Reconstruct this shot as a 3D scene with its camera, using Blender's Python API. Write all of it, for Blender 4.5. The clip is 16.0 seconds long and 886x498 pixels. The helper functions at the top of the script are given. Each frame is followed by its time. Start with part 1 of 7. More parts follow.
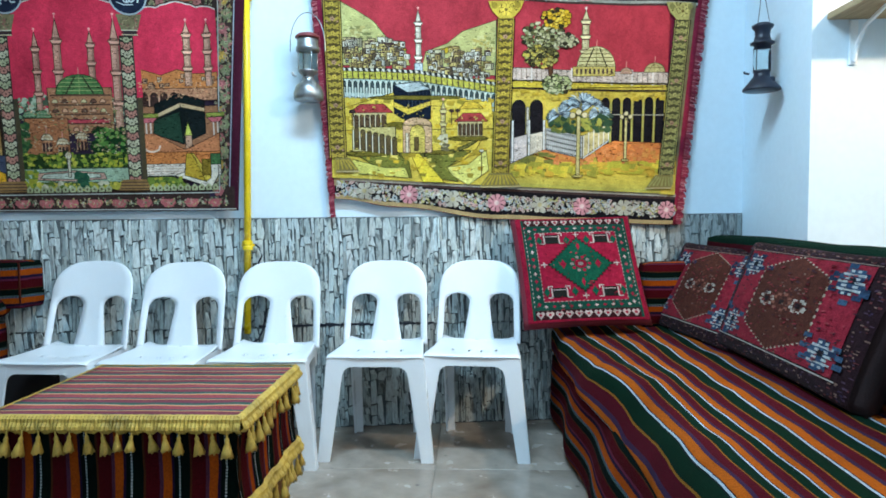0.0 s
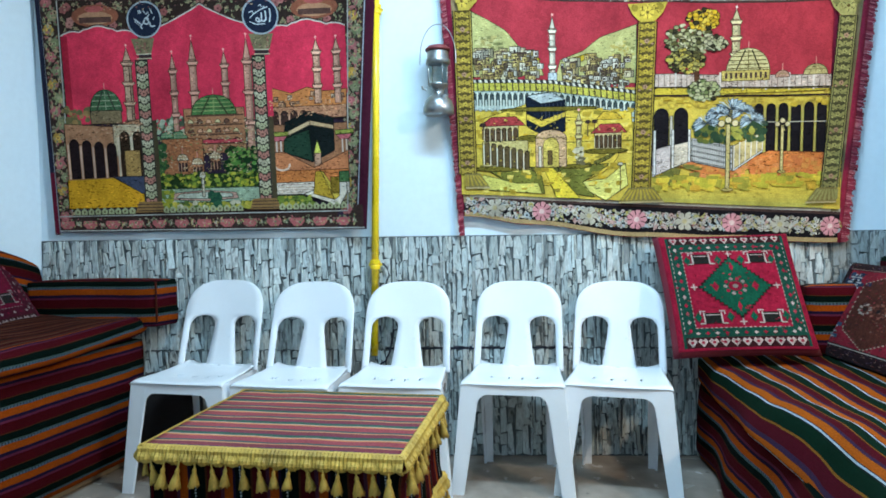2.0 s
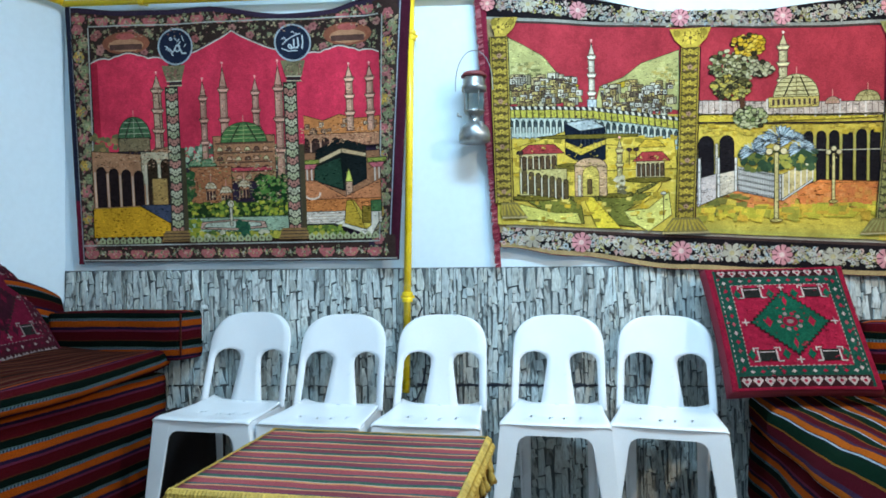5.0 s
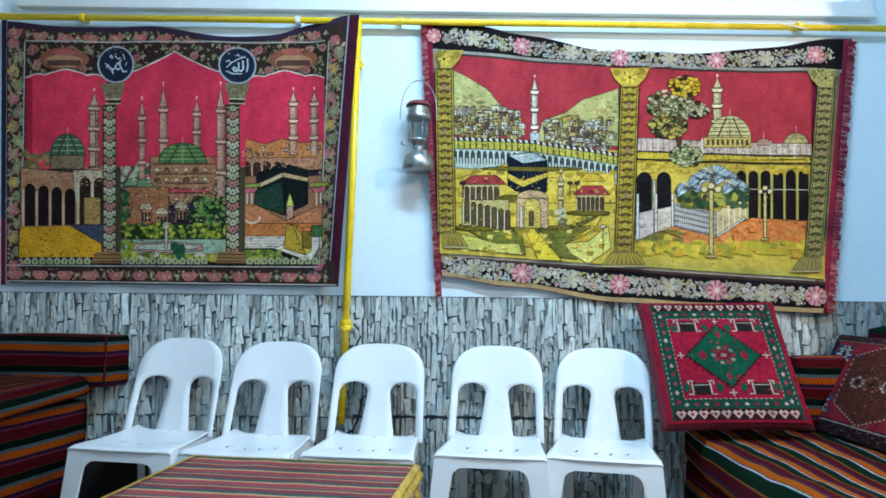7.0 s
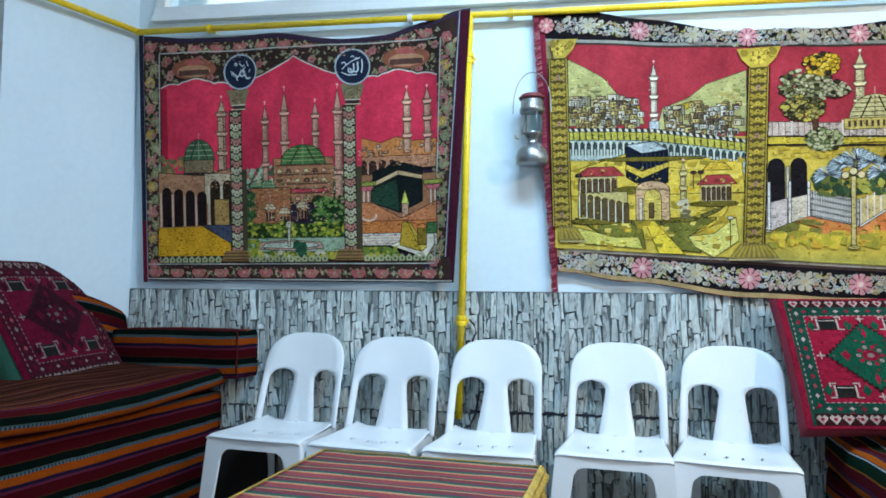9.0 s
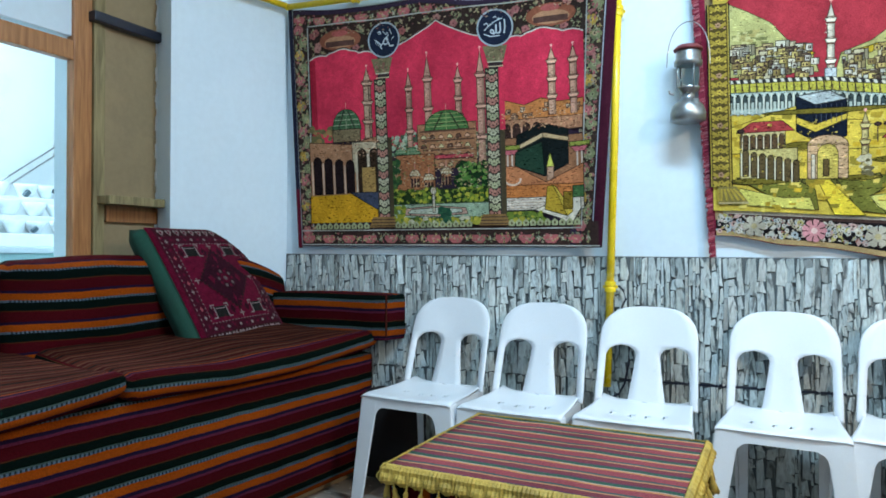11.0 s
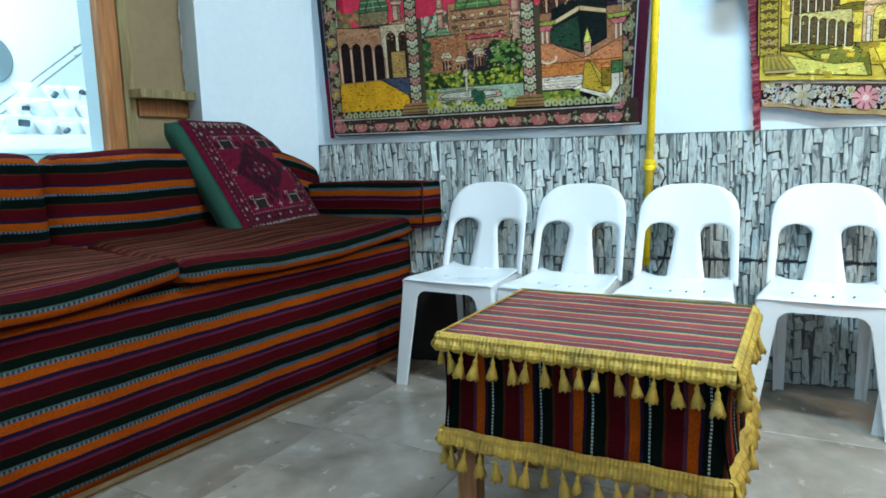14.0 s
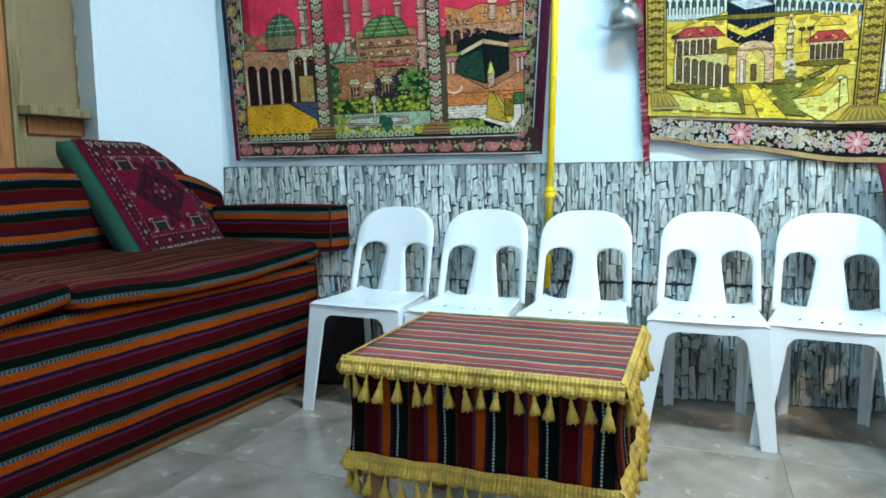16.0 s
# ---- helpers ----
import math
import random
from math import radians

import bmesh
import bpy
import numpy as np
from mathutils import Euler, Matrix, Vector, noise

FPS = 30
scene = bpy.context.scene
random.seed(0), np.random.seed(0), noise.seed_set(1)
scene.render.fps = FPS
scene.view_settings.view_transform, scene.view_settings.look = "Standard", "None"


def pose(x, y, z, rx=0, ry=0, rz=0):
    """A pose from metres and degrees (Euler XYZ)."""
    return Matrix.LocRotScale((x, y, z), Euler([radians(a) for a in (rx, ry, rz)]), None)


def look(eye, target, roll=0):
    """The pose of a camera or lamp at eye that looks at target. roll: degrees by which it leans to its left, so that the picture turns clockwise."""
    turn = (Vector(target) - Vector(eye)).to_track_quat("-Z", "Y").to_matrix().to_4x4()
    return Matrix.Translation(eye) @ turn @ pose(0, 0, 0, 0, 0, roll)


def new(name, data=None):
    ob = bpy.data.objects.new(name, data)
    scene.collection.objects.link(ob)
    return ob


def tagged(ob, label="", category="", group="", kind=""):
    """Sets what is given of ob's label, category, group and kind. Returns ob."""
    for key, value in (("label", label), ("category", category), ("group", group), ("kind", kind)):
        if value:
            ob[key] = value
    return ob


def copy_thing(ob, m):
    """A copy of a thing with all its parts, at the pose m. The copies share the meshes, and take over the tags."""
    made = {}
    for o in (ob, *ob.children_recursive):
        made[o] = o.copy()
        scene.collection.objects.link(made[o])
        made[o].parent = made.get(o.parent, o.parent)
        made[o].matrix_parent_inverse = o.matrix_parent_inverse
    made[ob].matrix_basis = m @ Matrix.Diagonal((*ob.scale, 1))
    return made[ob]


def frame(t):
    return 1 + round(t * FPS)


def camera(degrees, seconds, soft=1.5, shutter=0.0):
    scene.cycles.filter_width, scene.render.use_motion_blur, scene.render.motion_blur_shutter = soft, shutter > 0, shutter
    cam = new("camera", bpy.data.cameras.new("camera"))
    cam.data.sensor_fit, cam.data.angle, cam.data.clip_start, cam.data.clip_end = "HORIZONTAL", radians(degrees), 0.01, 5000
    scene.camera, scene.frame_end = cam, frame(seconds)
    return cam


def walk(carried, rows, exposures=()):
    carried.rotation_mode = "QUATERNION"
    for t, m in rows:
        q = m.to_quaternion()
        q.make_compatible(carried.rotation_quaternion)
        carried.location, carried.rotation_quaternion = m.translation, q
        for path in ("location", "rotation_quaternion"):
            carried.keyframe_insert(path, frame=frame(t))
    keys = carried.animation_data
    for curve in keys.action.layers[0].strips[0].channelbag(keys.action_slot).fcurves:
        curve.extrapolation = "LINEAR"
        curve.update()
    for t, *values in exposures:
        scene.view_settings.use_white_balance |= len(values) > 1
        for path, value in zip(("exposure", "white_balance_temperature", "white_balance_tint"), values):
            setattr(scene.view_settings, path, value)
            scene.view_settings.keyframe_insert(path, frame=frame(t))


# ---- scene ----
cam = camera(66.39, 16.0, soft=1.7)
PATH = [
    (0.0, 0.0000, 0.0000, 1.0395, 86.610, 0.526, 2.358),
    (0.5, -0.0774, 0.0406, 1.0458, 86.915, 0.302, 3.921),
    (1.0, -0.1239, 0.0704, 1.0422, 87.345, 0.778, 6.455),
    (1.5, -0.1695, 0.1084, 1.0501, 87.321, 1.078, 8.435),
    (2.0, -0.2181, 0.1395, 1.0595, 87.858, 0.815, 9.672),
    (2.5, -0.2625, 0.1617, 1.0556, 87.612, 0.321, 8.917),
    (3.0, -0.3060, 0.1763, 1.0554, 86.955, 0.308, 9.879),
    (3.5, -0.3304, 0.1939, 1.0580, 86.930, 0.479, 9.956),
    (4.0, -0.3381, 0.2111, 1.0751, 87.485, 0.961, 10.923),
    (6.5, -0.2856, 0.2669, 0.9883, 94.789, -0.729, 8.781),
    (7.0, -0.2688, 0.2737, 0.9897, 94.320, -0.666, 7.077),
    (7.5, -0.2668, 0.2726, 0.9911, 94.477, -0.728, 7.045),
    (8.0, -0.2870, 0.2764, 0.9977, 93.977, -0.268, 9.829),
    (8.5, -0.3113, 0.2780, 1.0145, 93.685, -0.200, 12.590),
    (9.0, -0.3270, 0.2790, 1.0204, 93.251, -0.463, 15.686),
    (9.5, -0.3258, 0.2872, 1.0232, 92.649, 0.051, 19.149),
    (10.0, -0.3446, 0.2890, 1.0323, 91.751, 0.058, 22.872),
    (12.5, -0.4662, 0.2590, 1.0024, 86.097, 0.451, 27.348),
    (13.0, -0.4625, 0.2571, 0.9868, 84.285, 1.334, 26.774),
    (13.5, -0.4650, 0.2510, 0.9765, 83.456, 1.589, 27.883),
    (14.0, -0.4635, 0.2508, 0.9613, 81.732, 1.639, 28.145),
    (14.5, -0.4586, 0.2460, 0.9478, 80.474, 1.142, 26.797),
    (15.0, -0.4472, 0.2488, 0.9374, 79.982, 0.861, 24.402),
    (15.5, -0.4366, 0.2445, 0.9342, 80.140, 0.854, 22.035),
    (16.0, -0.4384, 0.2238, 0.9685, 83.553, 0.607, 20.623),
]
walk(cam, [(t, pose(x, y, z, rx, ry, rz)) for t, x, y, z, rx, ry, rz in PATH],
     exposures=[(0.0, 0.20, 5850, 11), (4.0, 0.20, 5900, 12), (7.0, 0.03, 5800, 13), (9.0, 0.01, 5850, 15), (12.5, 0.24, 6200, 13), (14.5, 0.40, 6150, 9), (16.0, 0.42, 6000, 7)])

# ---- light ----
world = bpy.data.worlds.new("world")
scene.world = world
world.use_nodes = True
world.node_tree.nodes["Background"].inputs[0].default_value = (0.75, 0.88, 1.0, 1)
world.node_tree.nodes["Background"].inputs[1].default_value = 0.6


def lamp(name, x, y, z, sx, sy, watts, colour, target):
    data = bpy.data.lights.new(name, "AREA")
    data.shape, data.size, data.size_y, data.energy, data.color = "RECTANGLE", sx, sy, watts, colour
    ob = new(name, data)
    ob.matrix_world = look((x, y, z), target)
    return ob


lamp("ceiling_tube_light", -0.16, 1.85, 2.98, 1.2, 0.22, 73, (0.605, 0.865, 1.0), (-0.16, 1.8, 0))
# unseen fill light added behind the camera to brighten front faces
lamp("back_fill_light", -0.4, -1.0, 2.98, 1.2, 0.3, 20, (0.63, 0.87, 1.0), (-0.4, -0.9, 0))
lamp("warm_bulb", 2.25, 0.9, 2.7, 0.12, 0.12, 50, (1.0, 0.77, 0.50), (1.6, 2.6, 1.2))
scene.view_settings.exposure = 0.3

# ---- materials ----


def nodes_of(name):
    m = bpy.data.materials.new(name)
    m.use_nodes = True
    nt = m.node_tree
    b = nt.nodes["Principled BSDF"]
    return m, nt, b


def add(nt, kind, **kw):
    n = nt.nodes.new(kind)
    for k, v in kw.items():
        n.inputs[k].default_value = v
    return n


def noise_tex(nt, scale, detail=4.0, coords="Object"):
    tc = nt.nodes.new("ShaderNodeTexCoord")
    n = nt.nodes.new("ShaderNodeTexNoise")
    n.inputs["Scale"].default_value, n.inputs["Detail"].default_value = scale, detail
    nt.links.new(tc.outputs[coords], n.inputs["Vector"])
    return n


def remap(nt, sock, lo, hi, a=0.3, b=0.7):
    r = nt.nodes.new("ShaderNodeMapRange")
    r.inputs[1].default_value, r.inputs[2].default_value, r.inputs[3].default_value, r.inputs[4].default_value = a, b, lo, hi
    nt.links.new(sock, r.inputs[0])
    return r.outputs[0]


def scaled(nt, colour_sock, value_sock):
    """A colour darkened or lightened by a value."""
    v = nt.nodes.new("ShaderNodeVectorMath")
    v.operation = "SCALE"
    nt.links.new(colour_sock, v.inputs[0])
    nt.links.new(value_sock, v.inputs["Scale"])
    return v.outputs[0]


def bump(nt, b, sock, strength, distance=0.002):
    n = nt.nodes.new("ShaderNodeBump")
    n.inputs["Strength"].default_value, n.inputs["Distance"].default_value = strength, distance
    nt.links.new(sock, n.inputs["Height"])
    nt.links.new(n.outputs[0], b.inputs["Normal"])


def plain(name, rgb, rough=0.6, metal=0.0, vary=0.12, big=2.5, small=60, relief=0.15, spread=0.0):
    """Paint, plastic, wood or metal with stains at one scale and grain at another."""
    m, nt, b = nodes_of(name)
    base = nt.nodes.new("ShaderNodeRGB")
    base.outputs[0].default_value = (*rgb, 1)
    n1, n2 = noise_tex(nt, big), noise_tex(nt, small)
    c = scaled(nt, base.outputs[0], remap(nt, n1.outputs[0], 1 - vary, 1 + vary))
    c = scaled(nt, c, remap(nt, n2.outputs[0], 1 - vary * 0.5, 1 + vary * 0.5))
    nt.links.new(c, b.inputs["Base Color"])
    nt.links.new(remap(nt, n1.outputs[0], max(0, rough - 0.08), min(1, rough + 0.08)), b.inputs["Roughness"])
    b.inputs["Metallic"].default_value = metal
    if relief:
        bump(nt, b, n2.outputs[0], relief)
    return m


def wood(name, dark, light, rough=0.45, axis=(1, 14, 14)):
    m, nt, b = nodes_of(name)
    tc = nt.nodes.new("ShaderNodeTexCoord")
    mp = nt.nodes.new("ShaderNodeMapping")
    mp.inputs["Scale"].default_value = axis
    nt.links.new(tc.outputs["Object"], mp.inputs[0])
    n = nt.nodes.new("ShaderNodeTexNoise")
    n.inputs["Scale"].default_value, n.inputs["Detail"].default_value, n.inputs["Distortion"].default_value = 5, 6, 0.8
    nt.links.new(mp.outputs[0], n.inputs["Vector"])
    r = nt.nodes.new("ShaderNodeValToRGB")
    r.color_ramp.elements[0].color, r.color_ramp.elements[1].color = (*dark, 1), (*light, 1)
    r.color_ramp.elements[0].position, r.color_ramp.elements[1].position = 0.3, 0.7
    nt.links.new(n.outputs[0], r.inputs[0])
    nt.links.new(r.outputs[0], b.inputs["Base Color"])
    b.inputs["Roughness"].default_value = rough
    bump(nt, b, n.outputs[0], 0.15)
    return m


def kilim(name, bands, period, dash=(), fade=0.0, weave=420.0, rate=75):
    """Woven stripes across U (metres in the UV map); dash: bands drawn as a dashed thread along V."""
    m, nt, b = nodes_of(name)
    uv = nt.nodes.new("ShaderNodeUVMap")
    sep = nt.nodes.new("ShaderNodeSeparateXYZ")
    nt.links.new(uv.outputs[0], sep.inputs[0])
    wob = noise_tex(nt, 9, 2)
    wa = nt.nodes.new("ShaderNodeMath"); wa.operation = "MULTIPLY_ADD"; wa.inputs[1].default_value = 0.008
    nt.links.new(wob.outputs[0], wa.inputs[0]); nt.links.new(sep.outputs[0], wa.inputs[2])
    d = nt.nodes.new("ShaderNodeMath"); d.operation = "DIVIDE"; d.inputs[1].default_value = period
    nt.links.new(wa.outputs[0], d.inputs[0])
    f = nt.nodes.new("ShaderNodeMath"); f.operation = "FRACT"
    nt.links.new(d.outputs[0], f.inputs[0])

    def ramp(cols):
        r = nt.nodes.new("ShaderNodeValToRGB")
        r.color_ramp.interpolation = "CONSTANT"
        e = r.color_ramp.elements
        while len(e) < len(bands):
            e.new(0.5)
        at = 0.0
        total = sum(w for w, _ in bands)
        for k, (w, _) in enumerate(bands):
            e[k].position = at / total
            e[k].color = (*cols[k], 1)
            at += w
        nt.links.new(f.outputs[0], r.inputs[0])
        return r
    r1 = ramp([c for _, c in bands])
    out = r1.outputs[0]
    if dash:
        r2 = ramp([(0.02, 0.03, 0.035) if k in dash else c for k, (_, c) in enumerate(bands)])
        v = nt.nodes.new("ShaderNodeMath"); v.operation = "MULTIPLY"; v.inputs[1].default_value = rate
        nt.links.new(sep.outputs[1], v.inputs[0])
        vf = nt.nodes.new("ShaderNodeMath"); vf.operation = "FRACT"
        nt.links.new(v.outputs[0], vf.inputs[0])
        g = nt.nodes.new("ShaderNodeMath"); g.operation = "GREATER_THAN"; g.inputs[1].default_value = 0.55
        nt.links.new(vf.outputs[0], g.inputs[0])
        mx = nt.nodes.new("ShaderNodeMix"); mx.data_type = "RGBA"
        nt.links.new(g.outputs[0], mx.inputs[0]); nt.links.new(r1.outputs[0], mx.inputs[6]); nt.links.new(r2.outputs[0], mx.inputs[7])
        out = mx.outputs[2]
    n1, n2 = noise_tex(nt, 3.5), noise_tex(nt, 260, 2)
    c = scaled(nt, out, remap(nt, n1.outputs[0], 0.8 - fade, 1.15))
    c = scaled(nt, c, remap(nt, n2.outputs[0], 0.72, 1.25))
    nt.links.new(c, b.inputs["Base Color"])
    b.inputs["Roughness"].default_value = 0.95
    b.inputs["Specular IOR Level"].default_value = 0.04
    w = nt.nodes.new("ShaderNodeTexWave"); w.inputs["Scale"].default_value = weave
    nt.links.new(uv.outputs[0], w.inputs["Vector"])
    s = nt.nodes.new("ShaderNodeMath"); s.operation = "ADD"
    nt.links.new(w.outputs[0], s.inputs[0]); nt.links.new(n2.outputs[0], s.inputs[1])
    bump(nt, b, s.outputs[0], 0.45, 0.0015)
    return m


def dyed(name, attr="dye", grain=240.0, lo=0.78, hi=1.2, rough=0.95, relief=0.5, tone=1.0, mottle=0.15, big=0.18):
    """Pile or yarn in the colour of each drawn motif."""
    m, nt, b = nodes_of(name)
    a = nt.nodes.new("ShaderNodeAttribute")
    a.attribute_name = attr
    n1, n2, n3 = noise_tex(nt, 7.0, 5), noise_tex(nt, grain, 3), noise_tex(nt, 45.0, 3)
    c = scaled(nt, a.outputs["Color"], remap(nt, n1.outputs[0], (1 - big) * tone, (1 + big) * tone))
    c = scaled(nt, c, remap(nt, n2.outputs[0], lo, hi))
    c = scaled(nt, c, remap(nt, n3.outputs[0], 1 - mottle, 1 + mottle, 0.35, 0.65))
    nt.links.new(c, b.inputs["Base Color"])
    b.inputs["Roughness"].default_value = rough
    b.inputs["Specular IOR Level"].default_value = 0.06
    b.inputs["Sheen Weight"].default_value = 0.05
    b.inputs["Sheen Roughness"].default_value = 0.4
    bump(nt, b, n2.outputs[0], relief, 0.0015)
    return m


ORANGE, PURPLE, MAROON, OLIVE = (0.28, 0.052, 0.003), (0.015, 0.007, 0.025), (0.052, 0.0026, 0.005), (0.055, 0.018, 0.006)
DGREEN, THREAD, GOLD = (0.0018, 0.006, 0.0045), (0.09, 0.125, 0.16), (0.62, 0.42, 0.06)
SOFA_BANDS = [(26, ORANGE), (12, PURPLE), (9, (0.09, 0.015, 0.035)), (36, MAROON), (4, OLIVE), (26, DGREEN), (4, (0.05, 0.08, 0.07)), (9, THREAD)]
M_SOFA = kilim("dark_striped_kilim", SOFA_BANDS, 0.124, dash=(7,))
M_SOFA_BACK = kilim("dark_striped_back_kilim", [(24, ORANGE), (8, THREAD), (28, DGREEN), (4, OLIVE), (34, MAROON), (10, PURPLE)], 0.105, dash=(1,))
BRIGHT = [(26, (0.32, 0.075, 0.006)), (12, (0.035, 0.018, 0.045)), (32, (0.062, 0.005, 0.010)), (5, (0.20, 0.085, 0.012)), (32, (0.004, 0.017, 0.009)), (4, (0.010, 0.012, 0.016)), (6, (0.34, 0.40, 0.46)), (3, (0.014, 0.014, 0.018))]
M_SEAT = kilim("worn_brown_kilim", [(10, (0.064, 0.015, 0.009)), (5, (0.095, 0.040, 0.022)), (9, (0.040, 0.005, 0.005)), (4, (0.075, 0.034, 0.022)), (8, (0.056, 0.012, 0.006)), (6, (0.014, 0.008, 0.007))], 0.085)
M_BACK_R = kilim("green_banded_kilim", [(64, (0.004, 0.017, 0.010)), (4, (0.30, 0.36, 0.40)), (22, (0.28, 0.06, 0.006)), (36, (0.055, 0.005, 0.009))], 0.30)
M_SOFA_R = kilim("bright_striped_kilim", BRIGHT, 0.134, dash=())
M_TABLE_TOP = kilim("faded_striped_kilim", [(26, (0.29, 0.065, 0.075)), (7, (0.54, 0.23, 0.09)), (4, (0.42, 0.34, 0.26)), (14, (0.04, 0.10, 0.07)), (5, (0.14, 0.05, 0.09)), (18, (0.20, 0.05, 0.06)), (6, (0.46, 0.24, 0.12)), (9, (0.05, 0.09, 0.09))], 0.105)
M_TABLE_SIDE = kilim("table_side_kilim", [(20, ORANGE), (7, PURPLE), (10, DGREEN), (4, (0.45, 0.5, 0.5)), (24, DGREEN), (5, OLIVE), (32, MAROON), (9, (0.06, 0.02, 0.04))], 0.118, dash=(3,), rate=125)
M_PAINT = plain("blue_white_wall_paint", (0.70, 0.82, 0.90), 0.55, vary=0.04, big=1.3, small=35, relief=0.12)
M_CEIL = plain("white_ceiling_paint", (0.82, 0.84, 0.85), 0.7, vary=0.03)
M_TRIM = plain("white_gloss_paint", (0.80, 0.84, 0.86), 0.35, vary=0.05, big=4)
M_YELLOW = plain("yellow_pipe_paint", (0.85, 0.60, 0.01), 0.3, vary=0.12, big=6, small=90, relief=0.1)
M_CHAIR = plain("white_moulded_plastic", (0.80, 0.84, 0.88), 0.32, vary=0.03, big=5, small=180, relief=0.05)
M_WOOD = wood("varnished_orange_wood", (0.30, 0.12, 0.04), (0.52, 0.24, 0.09), axis=(14, 14, 1))
M_BOARD = plain("brown_hardboard", (0.30, 0.22, 0.12), 0.7, vary=0.12, big=3, small=40)
M_LEDGE = wood("rough_pale_wood", (0.28, 0.20, 0.10), (0.45, 0.34, 0.19), 0.7, axis=(14, 1, 14))
M_STRIP = wood("stained_olive_wood", (0.16, 0.125, 0.055), (0.36, 0.29, 0.14), 0.7, axis=(10, 10, 1))
M_LEG = wood("brown_table_wood", (0.20, 0.08, 0.025), (0.38, 0.17, 0.06), axis=(14, 14, 1))
M_GOLD = plain("gold_silk_thread", (0.44, 0.295, 0.045), 0.6, vary=0.35, big=20, small=300, relief=0.6)
M_PEWTER = plain("worn_grey_metal", (0.33, 0.35, 0.36), 0.35, 0.85, vary=0.25, big=14, small=80)
M_BLACKM = plain("black_enamel_metal", (0.010, 0.014, 0.030), 0.4, 0.0, vary=0.3, big=14)
M_GREEN = plain("dark_green_cotton", (0.012, 0.07, 0.045), 0.9, vary=0.25, big=6, small=200, relief=0.4)
M_END_SHADE = plain("sofa_end_shade_black", (0.012, 0.009, 0.009), 0.95, vary=0.3, big=8, small=200, relief=0.4)
M_VELVET = dyed("dyed_velvet_pile", tone=0.90, mottle=0.09, big=0.12, lo=0.76, hi=1.22)
M_RUG = dyed("knotted_wool", grain=190.0, lo=0.65, hi=1.3, relief=0.8, tone=0.62)


def stone_material():
    """Split stone: grey faces with upright dark cracks and pale bruises."""
    m, nt, b = nodes_of("split_grey_stone")
    a = nt.nodes.new("ShaderNodeAttribute")
    a.attribute_name = "dye"
    tc = nt.nodes.new("ShaderNodeTexCoord")
    mp = nt.nodes.new("ShaderNodeMapping")
    mp.inputs["Scale"].default_value = (1, 1, 0.28)
    nt.links.new(tc.outputs["Object"], mp.inputs[0])

    def grain(scale, detail, twist):
        n = nt.nodes.new("ShaderNodeTexNoise")
        n.inputs["Scale"].default_value, n.inputs["Detail"].default_value, n.inputs["Distortion"].default_value = scale, detail, twist
        nt.links.new(mp.outputs[0], n.inputs["Vector"])
        return n
    n1, n2, n3 = grain(48, 4, 1.0), grain(130, 3, 0.4), grain(6, 3, 0.0)
    c = scaled(nt, a.outputs["Color"], remap(nt, n1.outputs[0], 0.36, 1.06, 0.33, 0.47))
    c = scaled(nt, c, remap(nt, n2.outputs[0], 0.80, 1.18))
    c = scaled(nt, c, remap(nt, n3.outputs[0], 0.82, 1.12))
    nt.links.new(c, b.inputs["Base Color"])
    b.inputs["Roughness"].default_value = 0.6
    bump(nt, b, n1.outputs[0], 0.5, 0.004)
    return m


M_STONE = stone_material()


def glass(name, rough=0.02, tint=(0.85, 0.95, 0.95)):
    m, nt, b = nodes_of(name)
    b.inputs["Base Color"].default_value = (*tint, 1)
    b.inputs["Transmission Weight"].default_value = 1.0
    b.inputs["Roughness"].default_value = rough
    b.inputs["IOR"].default_value = 1.1
    return m


M_GLASS = glass("clear_pane")
M_FROST = glass("frosted_pane", 0.25)


def glowing(name, rgb, strength):
    m, nt, b = nodes_of(name)
    n = noise_tex(nt, 2.0)
    base = nt.nodes.new("ShaderNodeRGB"); base.outputs[0].default_value = (*rgb, 1)
    c = scaled(nt, base.outputs[0], remap(nt, n.outputs[0], 0.8, 1.15))
    nt.links.new(c, b.inputs["Emission Color"]); b.inputs["Emission Strength"].default_value = strength
    b.inputs["Base Color"].default_value = (0, 0, 0, 1)
    return m


